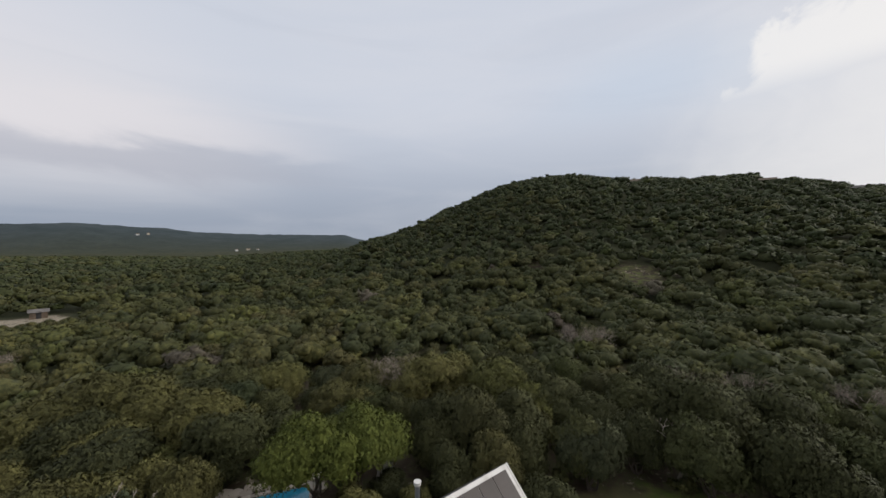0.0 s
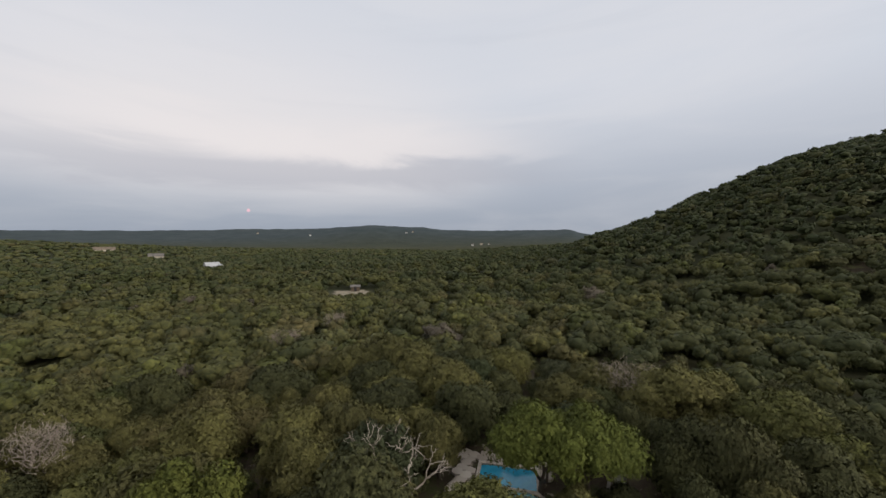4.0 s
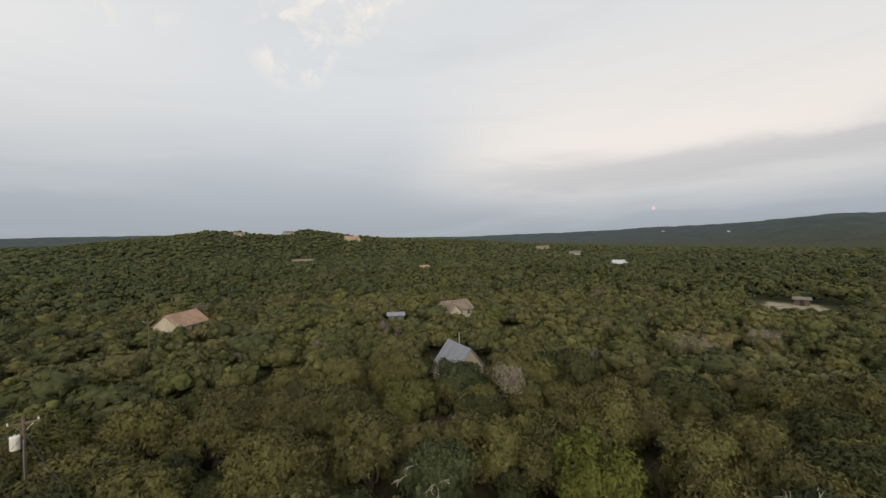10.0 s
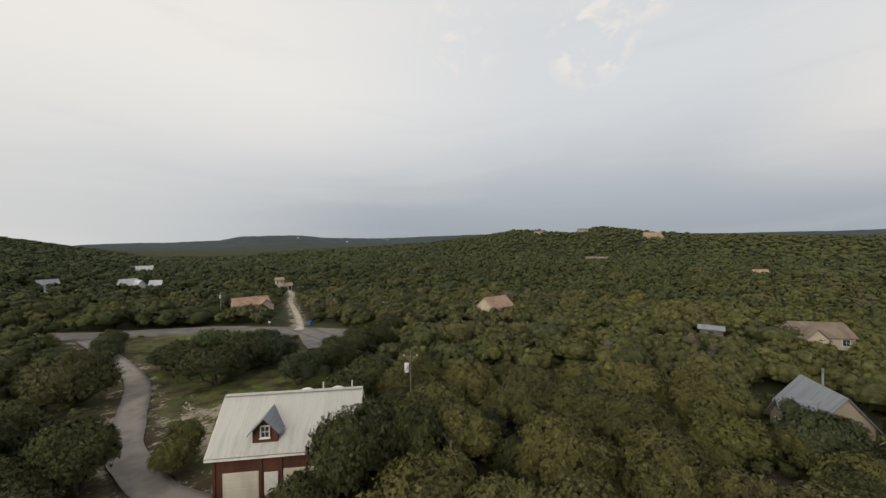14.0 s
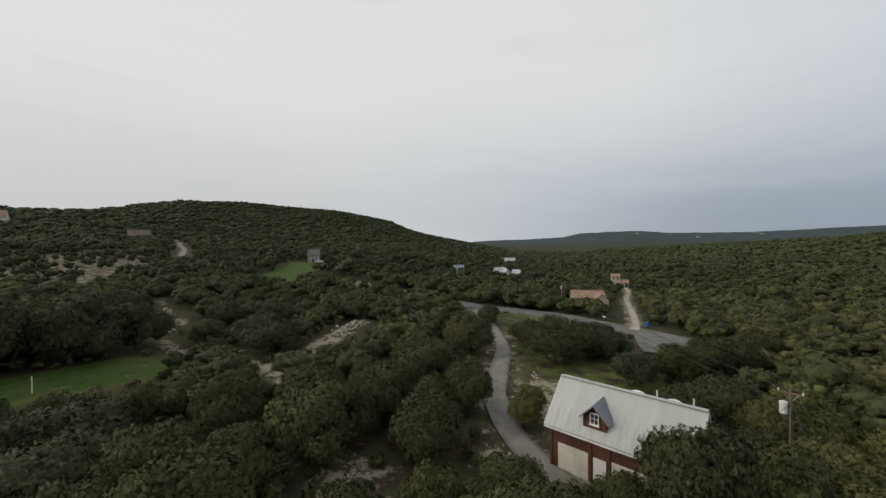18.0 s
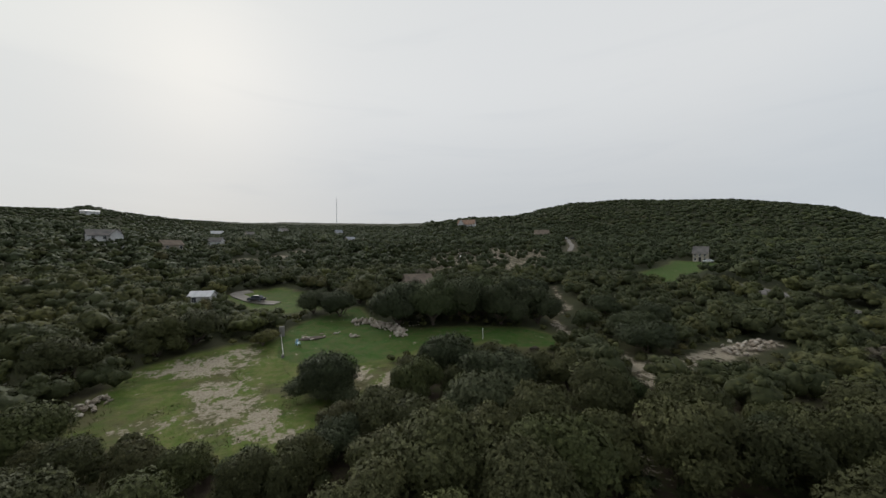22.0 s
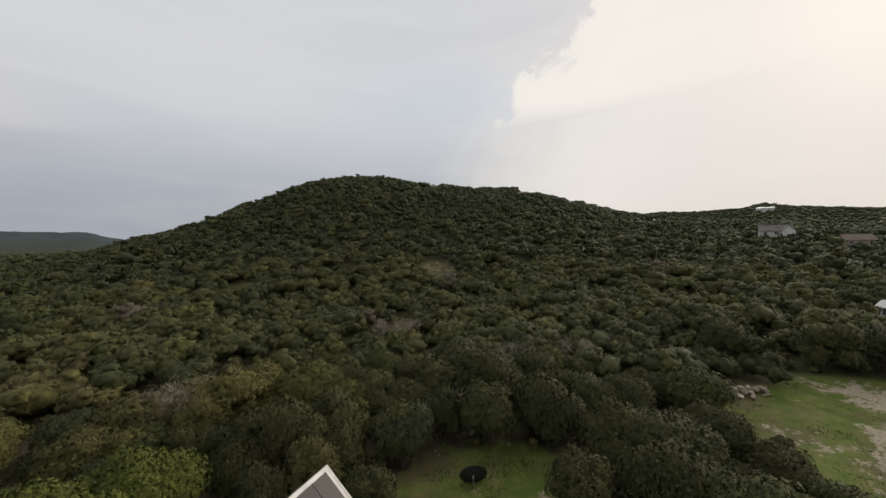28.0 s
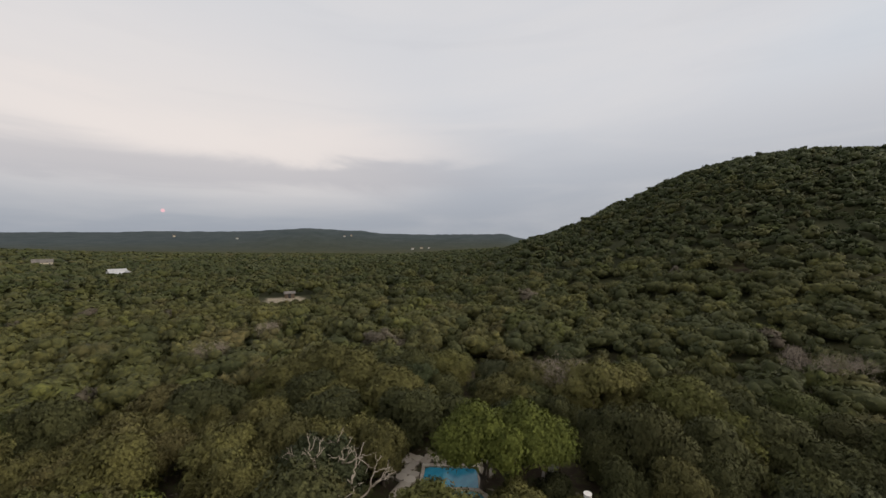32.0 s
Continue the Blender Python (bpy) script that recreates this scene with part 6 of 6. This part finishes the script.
HOUSE_TREES = [("p", -8.9, 24.6, 6.0, 3.4), ("p", -6.2, 26.6, 5.8, 3.3), ("d", -3.8, 25.0, 2.3, 1.6), ("d", 2.8, 29.4, 6.4, 3.0), ("d", 10.9, 28.0, 5, 2.7), ("d", 6.2, 27.2, 5, 2.3), ("d", 18.9, 25.7, 5.5, 3.3), ("d", 15.4, 28.4, 5, 2.4), ("d", 23.8, 23.6, 6, 3.6),
               ("d", 25.5, 17.5, 5.5, 3.5), ("d", -0.6, 28.4, 5, 2.1), ("d", 17.8, 14.6, 5, 2.6), ("g", 11, 26.8, 5.6, 2.4), ("d", -0.8, 31.7, 5, 2.8), ("o", -6.4, 23.2, 2.4, 1.4), ("d", 0.6, 25.2, 4.0, 2.1), ("o", 3.6, 25.4, 4.4, 2.2), ("o", -1.8, 23.6, 2.2, 1.4), ("d", 2.4, 23.0, 2.2, 1.5)]
WEST_TREES = [("w", -25.7, 16, 5, 3.6), ("w", -20.8, 21.8, 5, 3.2), ("o", -23.8, 19.2, 5, 2.8), ("w", -21.1, 14.1, 5, 2.7), ("w", -28.2, -1.7, 5, 3.7), ("o", -29.1, -8.7, 5, 3.8), ("w", -42.8, -15.1, 5, 4.0), ("w", -36.3, -5.9, 5, 3.7),
              ("o", -16.0, 22.2, 5, 2.2), ("w", -31.5, 12.1, 5, 3.3), ("w", -30.4, 6.1, 5, 3.1), ("b", -21.6, 7.8, 6.0, 3.2), ("g", -18.4, 18.6, 5.2, 3.4), ("g", -24, -2.2, 5, 2.8)]
GARAGE_TREES = [("o", -26.2, -7.2, 5.5, 3.6), ("o", -22.8, -13.1, 5.5, 3.7), ("o", -20.6, -20.5, 5, 3.6), ("o", -33.5, -12.4, 5, 3.6), ("o", -29.1, -21.7, 5, 3.8), 
                ("d", -12.2, -22.4, 7.6, 3.9), ("d", -15.6, -21.8, 6.6, 3.6), ("d", 2.6, -36.8, 5.2, 3.3), ("d", -1.0, -23.4, 3.6, 2.8), ("o", -2.9, -34.6, 3.0, 1.8), ("d", 4.4, -58.1, 6, 4.6), ("o", -3.9, -36.6, 3, 2.0), ("d", -8.8, -54.2, 5.5, 4.4), ("d", -12.6, -57.5, 5.2, 3.6), ("g", -17.4, -47.4, 4.8, 3.2), ("o", -29.4, -27.5, 5, 3.5)]
SOUTH_TREES = [("o", -15.3, -16.8, 5, 2.6), ("g", -17.5, -58.3, 4.8, 3.6), ("d", -6.6, -62.0, 4.8, 3.4), ("g", -10.0, -66.0, 5.2, 3.9), ("d", -13.4, -63.0, 5.0, 3.6), ("g", -5.0, -66.5, 4.4, 3.0), ("g", -17.6, -64.5, 5.0, 3.8), ("d", -38, -61, 5.2, 3.8), ("d", -34, -56.5, 5.4, 4.0), ("d", -43, -65, 5.0, 3.6), ("d", -29.5, -54, 5.2, 3.8), ("d", -23.5, -50.5, 5.0, 3.4), ("d", 1.7, -93.5, 2.6, 2.0), ("o", -34.2, -23, 5, 4), ("d", 5.4, -28.4, 5.4, 3.9), ("d", 3.4, -20.0, 4.4, 2.6), ("d", 8.4, -16.4, 5, 3.0), ("g", 1.8, -81, 4, 2.8), ("d", 24.9, -29.4, 5.5, 3.8),
               ("d", 21.3, -10.3, 6, 5.0), ("d", 17.6, -16.8, 6, 4.4), ("d", 18.4, -33.5, 5.5, 4.0), ("d", 12.2, -31.3, 5, 3.6), ("d", 10.1, -46.9, 5, 5.0)]
EAST_TREES = [("o", 66.2, 2.0, 2.3, 2.0), ("o", 68.6, 0.6, 2.0, 1.7), ("g", 42.5, -20.5, 6.4, 4.2), ("g", 33.5, -23.5, 5.8, 5.0), ("d", 31, -31.5, 4.8, 3.6), ("g", 28, -17, 5.6, 4.2), ("g", 42.8, -5.0, 6.0, 3.6), ("g", 43.2, -4.4, 3.2, 3.4), ("g", 42.2, -5.6, 3.0, 3.2), ("d", 70.9, 12.1, 6, 5), ("d", 66, 15.9, 6, 4.4), ("d", 59, 24.2, 6, 4.4), ("d", 24, 8.6, 4.8, 3.6),
              ("d", 24.3, -7, 4.0, 3.6), ("d", 16.4, -12.7, 6, 4.0), ("d", 15, -27, 6, 4.6), ("d", 27.2, 14.4, 5.2, 4.4), ("d", 22, 12.5, 5.6, 3.2), ("g", 35.8, -52.4, 5.5, 4.5), ("g", 42, -58, 5.5, 4.8), ("g", 55, -66, 5, 4.0)]
LIVE_OAKS = [("L", 69, -23, 8.4, 5.4), ("L", 67, -29.5, 9.4, 5.8), ("L", 65, -36.5, 9.6, 6.0), ("L", 61, -43, 9.2, 5.6), ("L", 58, -49.5, 7.6, 4.6), ("g", 75, -27, 9, 5), ("g", 73, -36, 9.4, 5.4), ("g", 69, -43, 8.6, 5.0), ("g", 81, -13, 6.5, 4.4), ("g", 86, -8, 6, 4), ("d", 92, -20, 6, 5),
             ("g", 50, -55, 4, 2.6), ("g", 78, -64, 7, 5), ("g", 47, -70, 5, 4)]
for group in (HOUSE_TREES, WEST_TREES, GARAGE_TREES, SOUTH_TREES, EAST_TREES, LIVE_OAKS):
    for kind, x, y, h, r in group:
        plant(kind, x, y, h, r)


def near_woods():
    x, y, rng = spots(13, 47, 4.0, 3)
    rad = 2.0 + rng.random(len(x)) ** 1.5 * 2.5
    tall = 0.9 + rad * (0.95 + 0.4 * rng.random(len(x)))
    for px, py, pr in PLANTED:
        keep = np.hypot(x - px, y - py) > (pr + rad) * 0.58
        x, y, rad, tall = x[keep], y[keep], rad[keep], tall[keep]
    ok, limit = room_for(x, y, rad, tall)
    small = limit < tall
    tall = np.where(small, limit, tall)
    rad = np.where(small, np.minimum(rad, np.maximum(limit, 0.1) * 0.75), rad)
    ok &= tall > 1.1
    az = np.degrees(np.arctan2(-x, y)) % 360
    for i in np.where(ok)[0]:
        u = rng.random()
        # kinds by direction: paler west, darker east, side light painted through leaf colour
        east = 145 < az[i] < 345
        kind = ("g" if 0.65 < u < 0.85 and az[i] < 300 else "d") if east else ("w" if u < 0.50 and 66 < az[i] < 130 else "o" if u < (0.78 if 60 < az[i] < 200 else 0.45) else "d" if u < 0.94 else "g")
        plant(kind, float(x[i]), float(y[i]), float(tall[i]), float(rad[i]))


near_woods()


def wide_woods(name, r0, r1, gap, templates, size, label, seed, least, squat=1.0, lobes=6):
    x, y, rng = spots(r0, r1, gap, seed)
    m = seen_side(x, y)
    x, y = x[m], y[m]
    # stands of larger and of smaller trees, and openings between them
    stand = 0.5 + 0.5 * np.sin(0.061 * x + 1.7 * np.sin(0.043 * y)) * np.sin(0.057 * y + 1.5 * np.sin(0.039 * x + 1.0))
    rad = (size[0] + rng.random(len(x)) ** 2.0 * (size[1] - size[0])) * (0.85 + 0.35 * stand)
    tall = (1.5 + 0.48 * rad + 1.0 * rng.random(len(x))) * squat
    ok, limit = room_for(x, y, rad, tall)
    ok &= rng.random(len(x)) > np.clip(0.30 - 0.6 * stand, 0.04, 0.3)
    ok &= ~(inside(ROCKY_SLOPE, x, y) & (rng.random(len(x)) < 0.62))
    ok &= ~((inside(HILL_GLADE, x, y) | inside(HILL_GLADE_2, x, y)) & (rng.random(len(x)) < 0.72))
    for px, py, pr in PLANTED:
        if math.hypot(px, py) > r0 - 8:
            ok &= np.hypot(x - px, y - py) > pr + rad * 0.4
    small = limit < tall * 1.4
    tall = np.where(small, limit / 1.4, tall)
    tall = tall * np.clip((1000 - np.hypot(x, y)) / 300, 0.4, 1)
    ok &= tall > least * 0.6
    rad = np.where(small, np.minimum(rad, tall), rad)
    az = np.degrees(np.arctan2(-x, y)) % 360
    # darker tint towards east and north: unlit sides of trees put into colour
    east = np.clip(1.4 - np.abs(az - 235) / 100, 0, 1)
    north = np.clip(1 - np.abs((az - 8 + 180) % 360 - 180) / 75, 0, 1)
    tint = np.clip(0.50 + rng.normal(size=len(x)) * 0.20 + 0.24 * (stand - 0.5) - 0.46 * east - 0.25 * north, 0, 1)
    if r0 >= 270:
        # none where the land in front hides them
        top = land(x, y) + tall * 1.4 + 1.5
        for f in np.linspace(0.2, 0.97, 26):
            ok &= land(x * f, y * f) + 1.0 < EYE_Z + (top - EYE_Z) * f
    dry = (rng.random(len(x)) < 0.014) & ok
    ok &= ~dry
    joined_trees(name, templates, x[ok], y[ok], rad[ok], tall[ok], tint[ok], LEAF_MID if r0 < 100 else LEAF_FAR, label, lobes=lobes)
    return x[dry], y[dry], rad[dry], tall[dry], rng


MID = [crown_template(100 + i, 430, 10, 0.058, 0.95, -0.04, calm=0.7, fat=1.2) for i in range(14)]
FAR = [crown_template(200 + i, 64, 4, 0.095, 0.9, 0.0, calm=0.55, fat=1.35) for i in range(12)]
HILL = [crown_template(250 + i, 26, 2, 0.12, 0.75, 0.0, calm=0.5, fat=1.5) for i in range(10)]
DIM = [crown_template(300 + i, 4, 1, 0.20, 0.5, -0.05, calm=0.35, fat=1.3) for i in range(8)]
dry_mid = wide_woods("mid_woods", 47, 140, 4.4, MID, (2.4, 5.6), "dense olive-green oak and juniper woods", 21, 1.0, lobes=10)
wide_woods("far_woods", 140, 270, 4.6, FAR, (2.6, 6.0), "dense green woods over the valley and the hill", 22, 1.0, lobes=4)
wide_woods("hill_woods", 270, 450, 5.3, HILL, (3.2, 6.6), "dense green woods on the hill and along the valley", 24, 1.0, lobes=2)
wide_woods("distant_woods", 450, 960, 7.8, DIM, (4.6, 9.0), "distant dark green woods", 23, 1.5, 0.85, lobes=1)
joined_trees("dry_trees", MID, dry_mid[0], dry_mid[1], dry_mid[2] * 0.9, dry_mid[3] * 0.95, dry_mid[4].random(len(dry_mid[0])), DRY_CROWN, "scattered dry grey-brown trees in the woods", lobes=10)


def undergrowth():
    """Low brush that closes the woods between the trunks."""
    low = [crown_template(400 + i, 90, 3, 0.13, 1.0, -0.15) for i in range(6)]
    x, y, rng = spots(12, 85, 2.7, 31)
    rad = 1.1 + rng.random(len(x)) * 0.9
    tall = 1.1 + rng.random(len(x)) * 1.1
    ok, limit = room_for(x, y, rad * 1.5, tall, 0.72)
    ok &= (limit > tall * 1.1) & (rng.random(len(x)) < 0.9)
    ok &= ~inside(ROCKY_SLOPE, x, y)
    joined_trees("undergrowth", low, x[ok], y[ok], rad[ok], tall[ok], rng.random(ok.sum()) * 0.7, LEAF_MID, "low green brush under the oaks", lobes=3)


undergrowth()



# ---- dead and bare trees ----
def branching(bm, rng, start, heading, length, radius, depth, out, thin=0.58):
    """A limb that forks; collects the ends."""
    end = start + heading * length
    tube(bm, bent(rng, start, end, 4, 0.16), radius, radius * thin, 5 if radius > 0.03 else 4)
    if depth == 0:
        out.append((end, heading))
        return
    for i in range(int(rng.integers(2, 4))):
        d = (heading + Vector(rng.normal(size=3)) * 0.55 + Vector((0, 0, 0.10))).normalized()
        branching(bm, rng, end, d, length * (0.55 + 0.25 * rng.random()), radius * thin, depth - 1, out, thin)


def dead_tree(x, y, height, limbs, lean, seed, label, twigs=0, material=None, twig_material=None, name="dead_tree", group=""):
    """A leafless tree: trunk, limbs, and where it is dense a haze of twigs."""
    rng = np.random.default_rng(seed)
    t = new(name)
    t.location = (x, y, float(land(x, y)))
    bm = bmesh.new()
    top = Vector((lean[0], lean[1], height * 0.42))
    r = height * (0.021 if name == "dead_tree" else 0.018)
    tube(bm, bent(rng, Vector((0, 0, -0.4)), top, 5, 0.06), r * 1.3, r, 8)
    part("trunk", bm, material or DEADWOOD, t)
    ends = []
    for i in range(limbs):
        bm = bmesh.new()
        a = i * 2 * math.pi / limbs + rng.random()
        d = Vector((math.cos(a) * 0.75, math.sin(a) * 0.75, 0.75)).normalized()
        branching(bm, rng, top, d, height * 0.24, r * 0.75, 3 if not twigs else 2, ends)
        part("limb", bm, material or DEADWOOD, t)
    if twigs:
        e = np.array([list(p) for p, _ in ends])
        pick = rng.integers(0, len(e), twigs)
        p = e[pick] + rng.normal(size=(twigs, 3)) * height * 0.07
        d = rng.normal(size=(twigs, 3)) + [0, 0, 0.9]
        d /= np.linalg.norm(d, axis=1, keepdims=True)
        side = np.cross(d, rng.normal(size=(twigs, 3)))
        side /= np.linalg.norm(side, axis=1, keepdims=True)
        ln = height * (0.05 + 0.07 * rng.random((twigs, 1)))
        v = np.stack([p - side * 0.014 * height / 4, p + side * 0.014 * height / 4, p + d * ln], 1).reshape(-1, 3)
        part("twig_haze", raw_mesh("twigs", v, np.arange(twigs * 3).reshape(-1, 3)), twig_material or TWIGS, t)
    return tagged(t, label, "dead tree", group)


dead_tree(-17.6, 17.4, 6.2, 4, (0.3, 0.2), 3, "bleached dead tree with forking white limbs above the canopy")
dead_tree(-15.4, 17.4, 5.6, 3, (0.9, -0.4), 7, "bleached dead tree with long leaning limbs")
dead_tree(-16.2, 14.2, 4.8, 3, (-0.2, 0.3), 9, "bleached dead tree stump with bent limbs")
dead_tree(-23.6, -2.4, 5.4, 3, (0.1, 0.2), 12, "bleached dead tree showing through green leaves")
dead_tree(18.2, 27.6, 5.4, 3, (0.1, 0.2), 13, "pale dead tree at the edge of the lawn")
for i, (x, y, h) in enumerate(((21, 56, 5.6), (25, 57, 5.2), (-5.6, 40, 6.0), (25, 37.5, 5.2), (31, 37, 5.0), (-38, 4.4, 6.0), (-50, 31, 5.6), (-57, 45, 5.4), (40, 34, 4.8))):
    dead_tree(x, y, h, 5, (0.2 * (i % 3 - 1), 0.1), 60 + i, "bare grey-pink leafless tree standing among the green woods", 900, TWIGS, TWIGS, "bare_tree", "bare trees")


# ---- grass and weeds in the open ----
def tufts(name, polys, count, seed, material, size, label):
    """Short bent blades in small bunches."""
    rng = np.random.default_rng(seed)
    xs, ys = [], []
    for poly, share in polys:
        px, py = np.array([p[0] for p in poly]), np.array([p[1] for p in poly])
        x = px.min() + rng.random(count * 3) * np.ptp(px)
        y = py.min() + rng.random(count * 3) * np.ptp(py)
        m = np.where(inside(poly, x, y))[0][: int(count * share)]
        xs.append(x[m])
        ys.append(y[m])
    xs, ys = np.concatenate(xs), np.concatenate(ys)
    worn = np.zeros(len(xs), bool)
    for cx, cy, rx, ry, much in BARE_SPOTS:
        worn |= np.hypot((xs - cx) / rx, (ys - cy) / ry) < 0.95
    xs, ys = [xs[~worn]], [ys[~worn]]
    x, y = np.repeat(np.concatenate(xs), 4), np.repeat(np.concatenate(ys), 4)
    n = len(x)
    x, y = x + rng.normal(size=n) * size * 0.6, y + rng.normal(size=n) * size * 0.6
    z = land(x, y)
    a = rng.random(n) * 2 * np.pi
    h = size * (0.5 + rng.random(n))
    w = size * 0.35
    base = np.stack([x, y, z - 0.05], 1)
    side = np.stack([np.cos(a) * w, np.sin(a) * w, 0 * a], 1)
    tip = base + np.stack([rng.normal(size=n) * size * 0.5, rng.normal(size=n) * size * 0.5, h + 0.12], 1)
    v = np.stack([base - side, base + side, tip], 1).reshape(-1, 3)
    data = raw_mesh(name, v, np.arange(len(v)).reshape(-1, 3), True)
    data.normals_split_custom_set_from_vertices(np.tile([[0.0, 0.0, 1.0]], (len(v), 1)).tolist())
    point_values(data, "tint", np.repeat(rng.random(n), 3))
    return tagged(part(name, data, material), label, "grass", "", "stuff")


GRASS = Mat("grass_blades", 0.9, 0.0, 0.1)
GRASS = GRASS.color(GRASS.mix(GRASS.attr("tint"), (0.062, 0.085, 0.024), (0.150, 0.125, 0.058))).m
tufts("meadow_grass", [(CLEARING, 1.0), (UPPER_LAWN, 0.35), (GARAGE_LAWN, 0.6), (BACK_LAWN, 0.4)], 6000, 4, GRASS, 0.05, "rough green and straw-coloured grass in the clearings")
